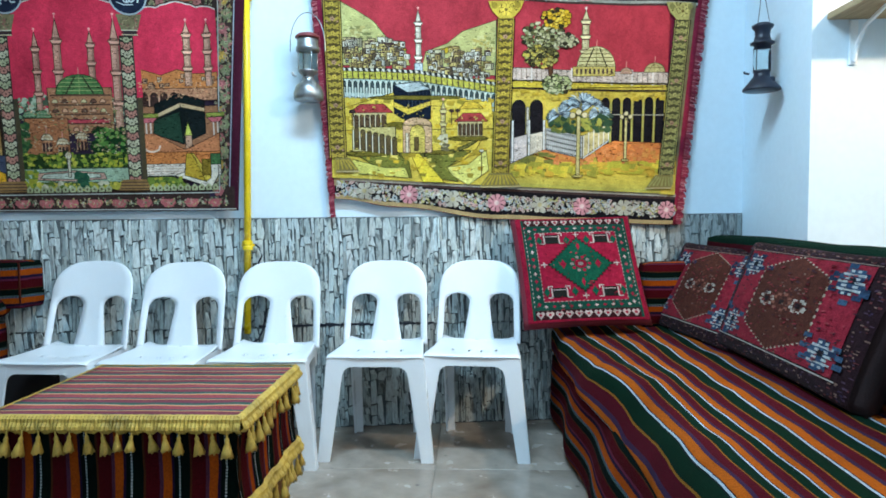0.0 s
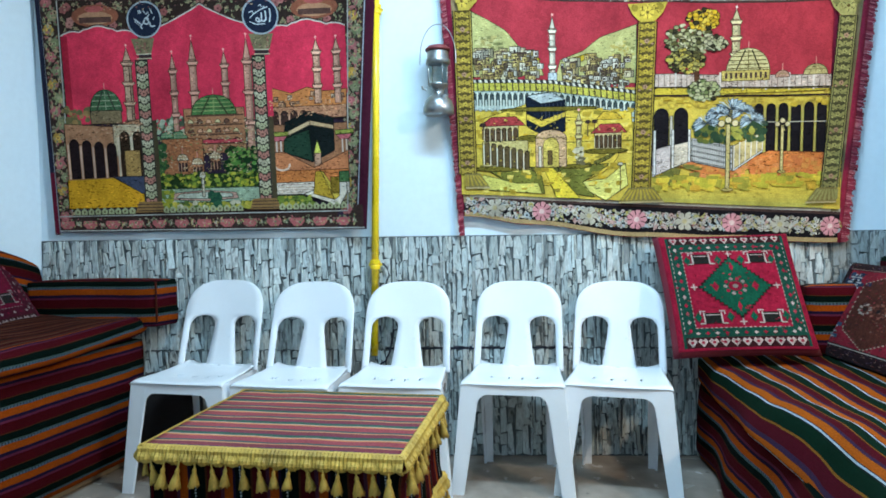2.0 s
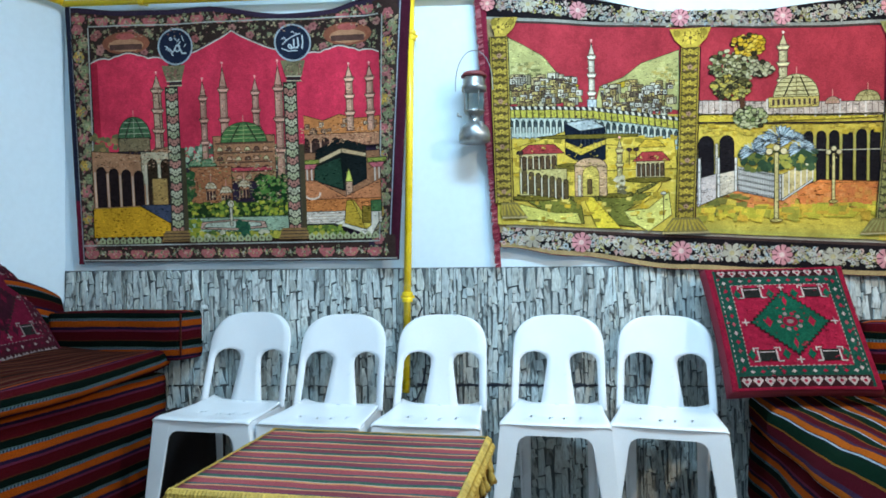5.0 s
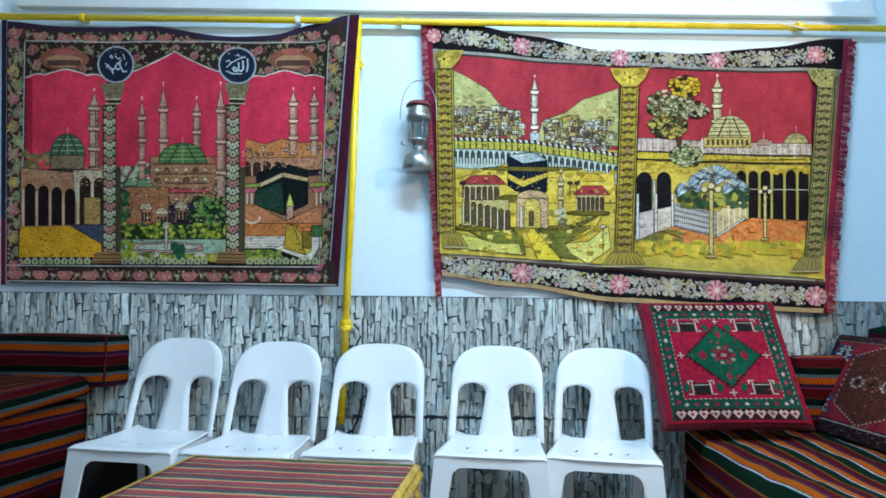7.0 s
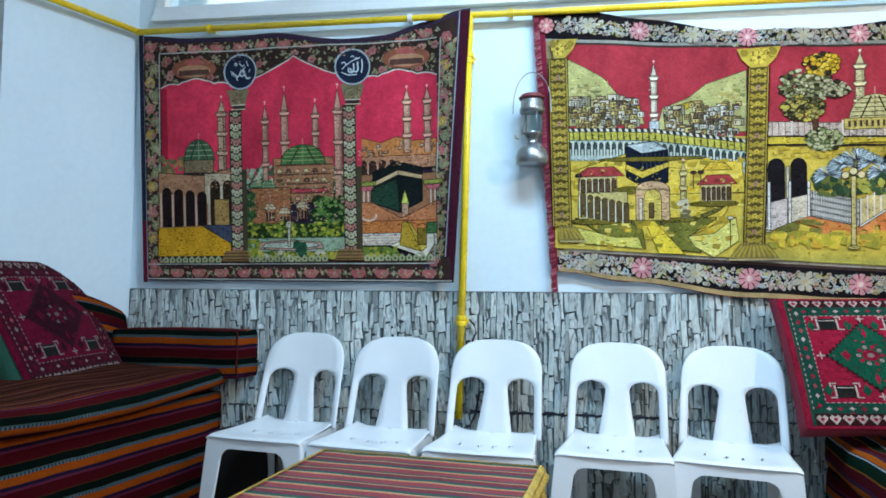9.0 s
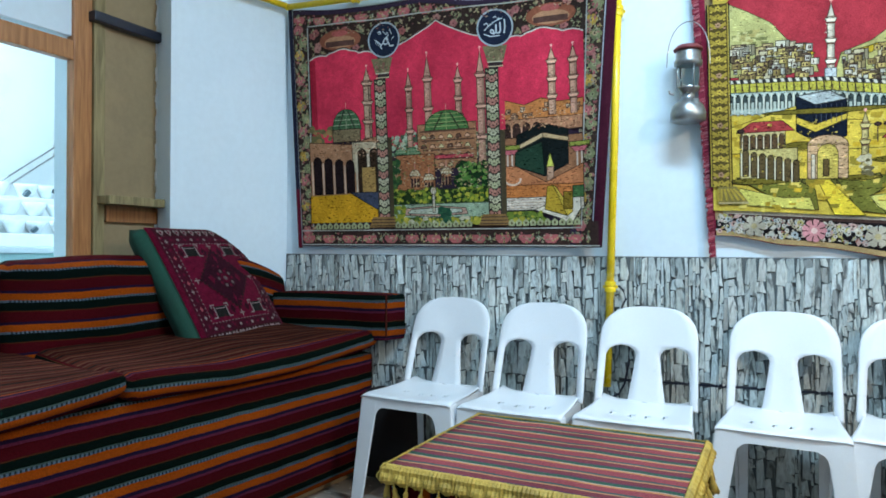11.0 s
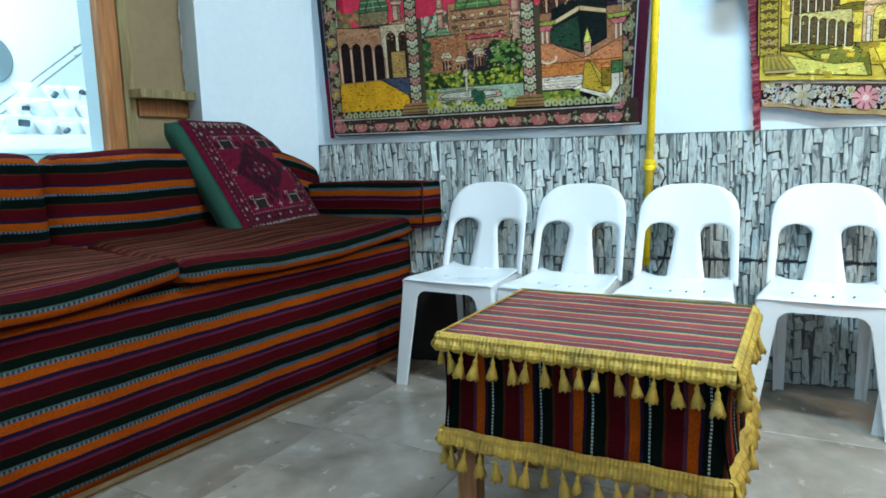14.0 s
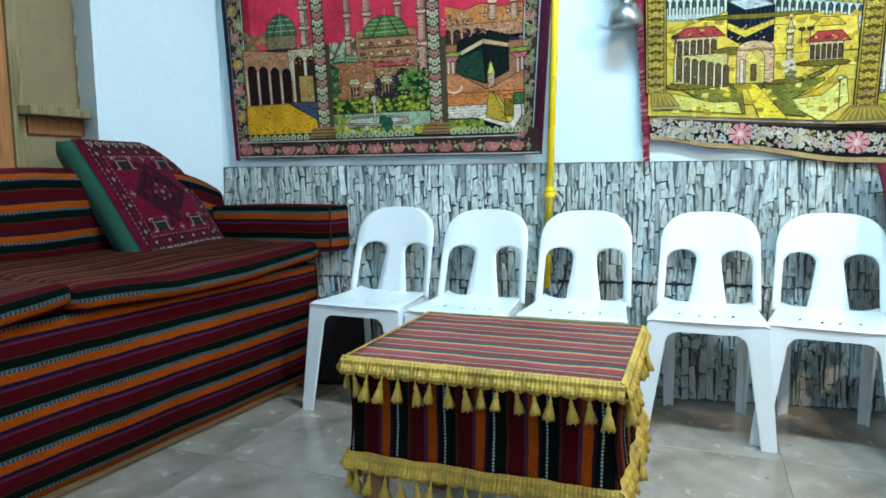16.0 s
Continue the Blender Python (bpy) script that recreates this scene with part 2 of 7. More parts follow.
def floor_material():
    m, nt, b = nodes_of("polished_stone_tiles")
    n1, n2, n3 = noise_tex(nt, 1.6, 6), noise_tex(nt, 11, 5), noise_tex(nt, 70, 3)
    n1.inputs["Distortion"].default_value = 1.2
    r = nt.nodes.new("ShaderNodeValToRGB")
    e = r.color_ramp.elements
    e[0].position, e[0].color, e[1].position, e[1].color = 0.3, (0.18, 0.135, 0.10, 1), 0.72, (0.42, 0.37, 0.315, 1)
    mid = e.new(0.5); mid.color = (0.32, 0.275, 0.23, 1)
    nt.links.new(n1.outputs[0], r.inputs[0])
    c = scaled(nt, r.outputs[0], remap(nt, n2.outputs[0], 0.85, 1.12))
    v = nt.nodes.new("ShaderNodeTexVoronoi"); v.inputs["Scale"].default_value = 8
    tc = nt.nodes.new("ShaderNodeTexCoord"); nt.links.new(tc.outputs["Object"], v.inputs["Vector"])
    c = scaled(nt, c, remap(nt, v.outputs["Distance"], 0.5, 1.0, 0.03, 0.09))
    oi = nt.nodes.new("ShaderNodeObjectInfo")
    c = scaled(nt, c, remap(nt, oi.outputs["Random"], 0.93, 1.07, 0, 1))
    nt.links.new(c, b.inputs["Base Color"])
    nt.links.new(remap(nt, n2.outputs[0], 0.12, 0.3), b.inputs["Roughness"])
    bump(nt, b, n3.outputs[0], 0.05)
    return m


M_FLOOR = floor_material()
M_GROUT = plain("grey_grout", (0.25, 0.225, 0.195), 0.9)

# ---- mesh helpers ----


def finish(name, bm, material, smooth=False):
    me = bpy.data.meshes.new(name)
    bm.to_mesh(me)
    bm.free()
    for p in me.polygons:
        p.use_smooth = smooth
    for k in (material if isinstance(material, (list, tuple)) else [material]):
        me.materials.append(k)
    return new(name, me)


def part(name, bm, material, parent, label="", smooth=False):
    ob = finish(name, bm, material, smooth)
    ob.parent = parent
    if label:
        ob["label"] = label
    return ob


def thing(name, x, y, z, rz, label, category, group="", kind=""):
    ob = new(name)
    ob.matrix_world = pose(x, y, z, 0, 0, rz)
    ob.empty_display_size = 0.1
    return tagged(ob, label, category, group, kind)


def box(bm, x0, x1, y0, y1, z0, z1, bevel=0.0, seg=2, m=None):
    r = bmesh.ops.create_cube(bm, size=1)
    vs = r["verts"]
    for v in vs:
        v.co = Vector((x0 + (v.co.x + 0.5) * (x1 - x0), y0 + (v.co.y + 0.5) * (y1 - y0), z0 + (v.co.z + 0.5) * (z1 - z0)))
    if m is not None:
        bmesh.ops.transform(bm, matrix=m, verts=vs)
    if bevel:
        es = {e for v in vs for e in v.link_edges}
        bmesh.ops.bevel(bm, geom=list(es), offset=bevel, segments=seg, profile=0.6, affect="EDGES")


def boxed(*a, **k):
    bm = bmesh.new()
    box(bm, *a, **k)
    return bm


def shell(bm, thickness):
    """Gives a sheet its thickness."""
    bm.normal_update()
    bmesh.ops.solidify(bm, geom=bm.faces[:], thickness=thickness)
    bmesh.ops.recalc_face_normals(bm, faces=bm.faces)


def lathe(bm, profile, seg=20, m=None):
    """A turned form from (radius, height) pairs."""
    rings = []
    for r, z in profile:
        rings.append([bm.verts.new((r * math.cos(2 * math.pi * k / seg), r * math.sin(2 * math.pi * k / seg), z)) for k in range(seg)])
    for a, b in zip(rings, rings[1:]):
        for k in range(seg):
            bm.faces.new((a[k], a[(k + 1) % seg], b[(k + 1) % seg], b[k]))
    bm.faces.new(list(reversed(rings[0])))
    bm.faces.new(rings[-1])
    if m is not None:
        bmesh.ops.transform(bm, matrix=m, verts=[v for r in rings for v in r])


def tube(bm, points, radius, seg=10):
    """A round bar along points."""
    pts = [Vector(p) for p in points]
    rings = []
    for k, p in enumerate(pts):
        d = (pts[min(k + 1, len(pts) - 1)] - pts[max(k - 1, 0)]).normalized()
        q = d.to_track_quat("Z", "Y")
        rings.append([bm.verts.new(p + q @ Vector((radius * math.cos(2 * math.pi * j / seg), radius * math.sin(2 * math.pi * j / seg), 0))) for j in range(seg)])
    for a, b in zip(rings, rings[1:]):
        for j in range(seg):
            bm.faces.new((a[j], a[(j + 1) % seg], b[(j + 1) % seg], b[j]))
    bm.faces.new(list(reversed(rings[0])))
    bm.faces.new(rings[-1])


def prism(bm, outline, z0, z1):
    """An upright wall piece from a plan outline, counter-clockwise."""
    lo = [bm.verts.new((x, y, z0)) for x, y in outline]
    hi = [bm.verts.new((x, y, z1)) for x, y in outline]
    n = len(outline)
    bm.faces.new(list(reversed(lo)))
    bm.faces.new(hi)
    for k in range(n):
        bm.faces.new((lo[k], lo[(k + 1) % n], hi[(k + 1) % n], hi[k]))


# ---- room ----
WY, WK = 3.255, 0.128                     # the back wall runs along y = WY + WK x
WN = Vector((WK, -1, 0)).normalized()     # out of it into the room


def on_wall(x, z, out=0.0):
    return Vector((x, WY + WK * x, z)) + WN * out


H = 3.1
XR = 1.345


def structure(name, bm, material):
    return tagged(finish(name, bm, material), kind="structure")


def back_wall(x0, x1, z0, z1, depth, name, material):
    bm = bmesh.new()
    a, b = on_wall(x0, 0), on_wall(x1, 0)
    c, d = on_wall(x1, 0, -depth), on_wall(x0, 0, -depth)
    prism(bm, [(a.x, a.y), (b.x, b.y), (c.x, c.y), (d.x, d.y)], z0, z1)
    return structure(name, bm, material)


WIN0 = 2.33
back_wall(-2.75, 1.6, 0, WIN0, 0.2, "wall_north", M_PAINT)
back_wall(-2.75, 1.6, 2.95, H, 0.2, "wall_north_top", M_PAINT)
back_wall(-2.75, -2.5, WIN0, 2.95, 0.2, "wall_north_pier", M_PAINT)
back_wall(1.25, 1.6, WIN0, 2.95, 0.2, "wall_north_pier_right", M_PAINT)

bm = bmesh.new()
prism(bm, [(-2.582, 3.1), (-2.582, 2.925), (-2.75, 2.36), (-2.93, 2.42), (-3.1, 2.42), (-3.1, 3.1)][::-1], 0, H)
structure("wall_west_column", bm, M_PAINT)
bm = bmesh.new(); box(bm, -3.02, -2.9, -2.6, 2.425, 0, 0.93); structure("wall_west_low", bm, M_PAINT)
bm = bmesh.new(); box(bm, -3.02, -2.9, -2.6, 2.425, 1.86, H); structure("wall_west_high", bm, M_PAINT)
bm = bmesh.new(); box(bm, -3.02, -2.9, 2.02, 2.425, 0.93, 1.86); structure("wall_west_pier", bm, M_PAINT)
bm = bmesh.new(); box(bm, -3.02, -2.9, -2.6, 0.2, 0.93, 1.86); structure("wall_west_south", bm, M_PAINT)
bm = bmesh.new()
prism(bm, [(XR, 3.7), (XR, 2.765), (2.6, 2.765), (2.6, 3.7)], 0, H)
structure("wall_east_column", bm, M_PAINT)
bm = bmesh.new(); box(bm, 2.55, 2.7, -2.6, 2.77, 0, H); structure("wall_east", bm, M_PAINT)
bm = bmesh.new(); box(bm, -3.02, 2.7, -2.75, -2.6, 0, H); structure("wall_south", bm, M_PAINT)
bm = bmesh.new(); box(bm, -3.1, 2.75, -2.75, 3.75, H, H + 0.15); structure("ceiling", bm, M_CEIL)
bm = bmesh.new(); box(bm, -3.1, 2.75, -2.75, 3.75, -0.12, -0.004); floor = structure("floor", bm, M_GROUT)

# ---- furniture ----


def cloth_box(x0, x1, y0, y1, z0, z1, along, nx=14, ny=30, nz=6, plump=0.01, wob=0.006, radius=0.025, seed=0, phase=0.0, worn=None):
    """An upholstered block: rounded, slightly uneven, with its UV in metres across and along the stripes. along: the stripes' axis."""
    bm = bmesh.new()
    uvl = bm.loops.layers.uv.new("UVMap")
    lo, hi = Vector((x0, y0, z0)), Vector((x1, y1, z1))
    size = hi - lo
    n = (nx, ny, nz)
    for axis in range(3):
        u, v = [a for a in range(3) if a != axis]
        for side in (0, 1):
            grid = []
            for i in range(n[u] + 1):
                row = []
                for j in range(n[v] + 1):
                    p = Vector((0, 0, 0))
                    p[axis] = side
                    p[u], p[v] = i / n[u], j / n[v]
                    row.append(bm.verts.new(p))
                grid.append(row)
            for i in range(n[u]):
                for j in range(n[v]):
                    q = [grid[i][j], grid[i + 1][j], grid[i + 1][j + 1], grid[i][j + 1]]
                    f = bm.faces.new(q if (side == 1) == (axis != 1) else q[::-1])
                    if worn and axis == 2 and side == 1 and f.calc_center_median().x * size.x < size.x - worn:
                        f.material_index = 1
                    for l in f.loops:
                        s = Vector([l.vert.co[a] * size[a] for a in range(3)])
                        if along == 1:
                            # stripes run along y: across them go round the section
                            uu = (s.z if axis == 0 else (size.z + (size.x - s.x) if side or axis == 2 else s.z)) if axis != 1 else s.z
                            if axis == 0 and side == 0:
                                uu = size.z + size.x + (size.z - s.z)
                            l[uvl].uv = (-uu + phase, s.y)
                        else:
                            uu = s.z if axis == 1 else (size.z + s.y if axis == 2 else s.z)
                            l[uvl].uv = (-uu + phase, s.x if axis != 0 else s.y)
    bmesh.ops.remove_doubles(bm, verts=bm.verts, dist=1e-5)
    half = size / 2
    mid = (lo + hi) / 2
    for vtx in bm.verts:
        c = Vector([(vtx.co[a] - 0.5) * size[a] for a in range(3)])
        inner = Vector([max(-half[a] + radius, min(half[a] - radius, c[a])) for a in range(3)])
        d = c - inner
        if d.length > 1e-6:
            # square corner to rounded one
            d = d.normalized() * min(radius, max(abs(d.x), abs(d.y), abs(d.z)))
        q = inner + d
        e = [abs(q[a]) / half[a] for a in range(3)]
        for a in range(3):
            b_, c_ = [k for k in range(3) if k != a]
            if e[a] > 0.5:
                q[a] += math.copysign(plump * max(0, 1 - e[b_] ** 2) * max(0, 1 - e[c_] ** 2), q[a])
        q = q + mid
        q += noise.noise_vector(q * 3.1 + Vector((seed, 0, 0))) * wob
        vtx.co = q
    return bm


# left sofa, along the west wall, square to the back wall
def sofa_left():
    s = thing("sofa", -2.3, 1.4, 0, 0, "long low sofa covered in dark striped maroon, orange and green kilim", "sofa")
    s.matrix_world = Matrix.Identity(4)

    def skew(bm, k):
        for v in bm.verts:
            v.co.x += k * min(0.0, v.co.y - 2.8)
        return bm
    part("plinth", skew(boxed(-2.62, -2.13, 0.45, 2.94, 0, 0.05, 0.004), 0.09), M_LEDGE, s, "bare pale wooden plinth")
    part("base", skew(cloth_box(-2.62, -2.085, 0.45, 2.945, 0.035, 0.565, 1, nx=6, ny=60, nz=12, plump=0.004, wob=0.004, phase=0.018), 0.09), M_SOFA, s, smooth=True)
    for y0, y1, sd in ((0.45, 1.675, 3), (1.69, 2.93, 5)):
        bm = cloth_box(-2.62, -2.045, y0, y1, 0.556, 0.642, 1, nx=22, ny=40, nz=6, plump=0.014, wob=0.014, radius=0.036, seed=sd, phase=0.030, worn=0.045)
        for v in bm.verts:
            v.co.z += 0.045 * max(0, (-2.1 - v.co.x) / 0.45)
            # the front lip droops between the ends of each cushion
            e = (v.co.y - y0) / (y1 - y0)
            v.co.z += (0.030 * max(0.0, (e - 0.5) / 0.5) ** 1.5 - 0.008 * math.sin(math.pi * e)) * max(0.0, (v.co.x + 2.3) / 0.25)
            v.co.x += 0.012 * math.sin(math.pi * e) * max(0.0, (v.co.x + 2.3) / 0.25)
        part("seat_cushion", skew(bm, 0.09), [M_SOFA, M_SEAT], s, smooth=True)
    for y0, y1, sd in ((0.48, 1.60, 7), (1.615, 2.93, 9)):
        bm = cloth_box(-2.66, -2.545, y0, y1, 0.62, 0.985, 1, nx=5, ny=36, nz=12, plump=0.020, wob=0.016, radius=0.045, seed=sd, phase=0.046)
        for v in bm.verts:
            v.co.x -= 0.10 * (v.co.z - 0.6)
            v.co.z -= 0.065 * max(0.0, (v.co.y - 2.60) / 0.3) ** 1.5 * (v.co.z > 0.75)
        part("backrest", skew(bm, 0.07), M_SOFA_BACK, s, smooth=True)
    bm = cloth_box(-2.56, -1.975, 2.800, 2.935, 0.618, 0.828, 0, nx=24, ny=6, nz=8, plump=0.003, wob=0.004, radius=0.012, phase=0.045)
    for v in bm.verts:
        v.co.x += 0.22 * (v.co.y - 2.80) * (v.co.x > -2.2)
        v.co.y += 0.128 * (v.co.x + 2.50)
    part("armrest", bm, M_SOFA, s, smooth=True)
    # the sofa's end as a block, its shadow put into the near-black colour
    bm = cloth_box(-2.08, -1.845, 2.80, 2.925, 0.004, 0.40, 0, nx=10, ny=5, nz=12, plump=0.004, wob=0.010, radius=0.02, seed=6)
    for v in bm.verts:
        v.co.y += 0.128 * (v.co.x + 2.50)
    part("end_shade", bm, M_END_SHADE, s, "dark end of the sofa, its shadow put into the black colour", smooth=True)
    piping = bmesh.new()
    tube(piping, [(-1.974, 2.867, 0.640 + 0.009 * k) for k in range(21)], 0.004, 8)
    part("armrest_seam", piping, M_SEAT, s, "corded seam down the armrest's edge", smooth=True)
    return s


def sofa_right():
    s = thing("sofa", 0, 0, 0, 0, "long low sofa draped with bright striped orange, green and crimson kilim", "sofa")

    def pulled(v):
        """How far the loose cover is pulled back from the front edge."""
        return max(0.0, min(1.0, (2.95 - v.co.y) / 0.8))
    bm = cloth_box(0.388, 1.24, 0.35, 3.30, 0.02, 0.36, 1, nx=14, ny=60, nz=10, plump=0.006, wob=0.014, phase=0.05)
    for v in bm.verts:
        if v.co.x < 0.7:
            v.co.x += 0.055 * pulled(v) * max(0.0, (v.co.z - 0.02) / 0.34) * (0.7 - v.co.x) / 0.325
            v.co.x += 0.010 * math.sin(v.co.y * 11 + v.co.z * 6) * (0.7 - v.co.x) / 0.325
    part("base", bm, M_SOFA, s, smooth=True)
    bm = cloth_box(0.382, 1.20, 0.35, 3.27, 0.33, 0.478, 1, nx=30, ny=90, nz=8, plump=0.012, wob=0.005, radius=0.04, seed=11, phase=0.03)
    for v in bm.verts:
        v.co += Vector((0.004 * noise.noise(v.co * 5.0), 0, 0.008 * noise.noise(v.co * 6.0 + Vector((5, 0, 0)))))
        front = max(0.0, min(1.0, (0.72 - v.co.x) / 0.35))
        # the cover lies back from the edge and hangs in a loose diagonal fold
        v.co.x += pulled(v) * front * (0.05 + 0.10 * (v.co.z - 0.33) / 0.148)
        k = math.exp(-((v.co.y - 2.35 + 1.2 * (v.co.x - 0.45)) / 0.20) ** 2) * front
        v.co.z += 0.022 * k
        v.co.x -= 0.045 * k
        k = math.exp(-((v.co.y - 1.95 + 1.2 * (v.co.x - 0.45)) / 0.16) ** 2) * front
        v.co.z -= 0.016 * k
    part("loose_cover", bm, M_SOFA_R, s, smooth=True)
    bm = cloth_box(1.12, 1.26, 0.35, 3.28, 0.40, 0.905, 1, nx=5, ny=40, nz=12, plump=0.01, wob=0.008, radius=0.03, seed=4, phase=0.665)
    part("backrest", bm, M_BACK_R, s, smooth=True)
    part("armrest", cloth_box(0.80, 1.14, 3.17, 3.30, 0.45, 0.78, 0, nx=10, ny=4, nz=8, plump=0.005, wob=0.005, radius=0.02), M_SOFA, s, smooth=True)
    return s


sofa_left()
sofa_right()


def pad(name, w, h, thick, material, parent, label="", edge=None, sx=26, sy=26):
    """A stuffed square cushion lying in its own x, y, with the thickness along z."""
    bm = bmesh.new()
    for side in (1, -1):
        g = []
        for i in range(sx + 1):
            row = []
            for j in range(sy + 1):
                u, v = i / sx * 2 - 1, j / sy * 2 - 1
                t = (max(0, 1 - u ** 18) * max(0, 1 - v ** 18)) ** 0.4
                pinch = 1 - 0.03 * (1 - v * v) * abs(u) ** 4
                pinch2 = 1 - 0.03 * (1 - u * u) * abs(v) ** 4
                row.append(bm.verts.new((u * w / 2 * pinch, v * h / 2 * pinch2, side * (thick / 2 * t * (0.75 + 0.25 * (1 - u * u) * (1 - v * v))))))
            g.append(row)
        for i in range(sx):
            for j in range(sy):
                q = (g[i][j], g[i + 1][j], g[i + 1][j + 1], g[i][j + 1])
                bm.faces.new(q if side > 0 else q[::-1])
    bmesh.ops.remove_doubles(bm, verts=bm.verts, dist=1e-5)
    return part(name, bm, material, parent, label, smooth=True)


def frame_of(bl, br, tl):
    """The pose of a cushion whose face has these lower left, lower right and upper left corners, with its size."""
    bl, br, tl = Vector(bl), Vector(br), Vector(tl)
    x = (br - bl)
    y = (tl - bl)
    w, h = x.length, y.length
    x.normalize()
    n = x.cross(y).normalized()
    y = n.cross(x)
    c = (bl + br) / 2 + y * h / 2
    return Matrix((x, y, n)).transposed().to_4x4(), c, w, h


def rug_pad(label, bl, br, tl, thick, draw, side_mat, name="cushion"):
    rot, c, w, h = frame_of(bl, br, tl)
    ob = thing(name, 0, 0, 0, 0, label, "cushion")
    n = rot.to_3x3().col[2]
    ob.matrix_world = Matrix.Translation(c - n * (thick / 2)) @ rot
    pad("filling", w, h, thick, side_mat, ob)
    draw(ob, w, h, thick)
    return ob


# ---- drawing with dyed motifs on a surface ----
def cut(pts, axis, at, side):
    """The part of an outline on one side of a grid line."""
    out = []
    for p, q in zip(pts, pts[1:] + pts[:1]):
        dp, dq = (p[axis] - at) * side, (q[axis] - at) * side
        if dp >= 0:
            out.append(p)
        if (dp > 1e-9 and dq < -1e-9) or (dp < -1e-9 and dq > 1e-9):
            t = dp / (dp - dq)
            out.append((p[0] + (q[0] - p[0]) * t, p[1] + (q[1] - p[1]) * t))
    return out


class Canvas:
    """Flat dyed patches laid on a surface: at(a, b, lift) gives the place of a canvas point."""
    inked = 0.0

    def begin(self, at, step=40.0, cell=(12.0, 30.0), rise=0.000003):
        self.at, self.bm, self.n = at, bmesh.new(), 0
        self.cell, self.rise = cell, rise
        self.dye = self.bm.loops.layers.float_color.new("dye")
        self.step = step
        return self

    def poly(self, pts, rgb, lift=None):
        self.n += 1
        z = 0.0006 + self.rise * self.n
        ca, cb = self.cell
        a0, a1 = min(p[0] for p in pts), max(p[0] for p in pts)
        for i in range(math.floor(a0 / ca), math.floor(a1 / ca) + 1):
            strip = cut(cut(pts, 0, i * ca, 1), 0, (i + 1) * ca, -1)
            if len(strip) < 3:
                continue
            b0, b1 = min(p[1] for p in strip), max(p[1] for p in strip)
            for j in range(math.floor(b0 / cb), math.floor(b1 / cb) + 1):
                piece = cut(cut(strip, 1, j * cb, 1), 1, (j + 1) * cb, -1)
                if len(piece) < 3:
                    continue
                f = self.bm.faces.new([self.bm.verts.new(self.at(a, b, z)) for a, b in piece])
                for l, (a, b) in zip(f.loops, piece):
                    k = self.shade(a, b)
                    l[self.dye] = (rgb[0] * k, rgb[1] * k, rgb[2] * k, 1)

    def shade(self, a, b):
        """How the dye varies over the cloth."""
        return 1.0

    def rect(self, x0, y0, x1, y1, rgb):
        """An upright rectangle."""
        self.poly([(x0, y0), (x1, y0), (x1, y1), (x0, y1)], rgb)

    def ellipse(self, cx, cy, rx, ry, rgb, n=14, a0=0.0, a1=360.0):
        self.poly([(cx + rx * math.cos(radians(a0 + (a1 - a0) * k / n)), cy - ry * math.sin(radians(a0 + (a1 - a0) * k / n))) for k in range(n if a1 - a0 >= 360 else n + 1)], rgb)

    def line(self, x0, y0, x1, y1, w, rgb):
        d = math.hypot(x1 - x0, y1 - y0) or 1
        px, py = -(y1 - y0) / d * w / 2, (x1 - x0) / d * w / 2
        self.poly([(x0 + px, y0 + py), (x1 + px, y1 + py), (x1 - px, y1 - py), (x0 - px, y0 - py)], rgb)

    def rng(self, seed):
        return random.Random(seed)

    def done(self, name, parent, material, label=""):
        bmesh.ops.triangulate(self.bm, faces=[f for f in self.bm.faces if len(f.verts) > 4])
        bmesh.ops.recalc_face_normals(self.bm, faces=self.bm.faces)
        return part(name, self.bm, material, parent, label)


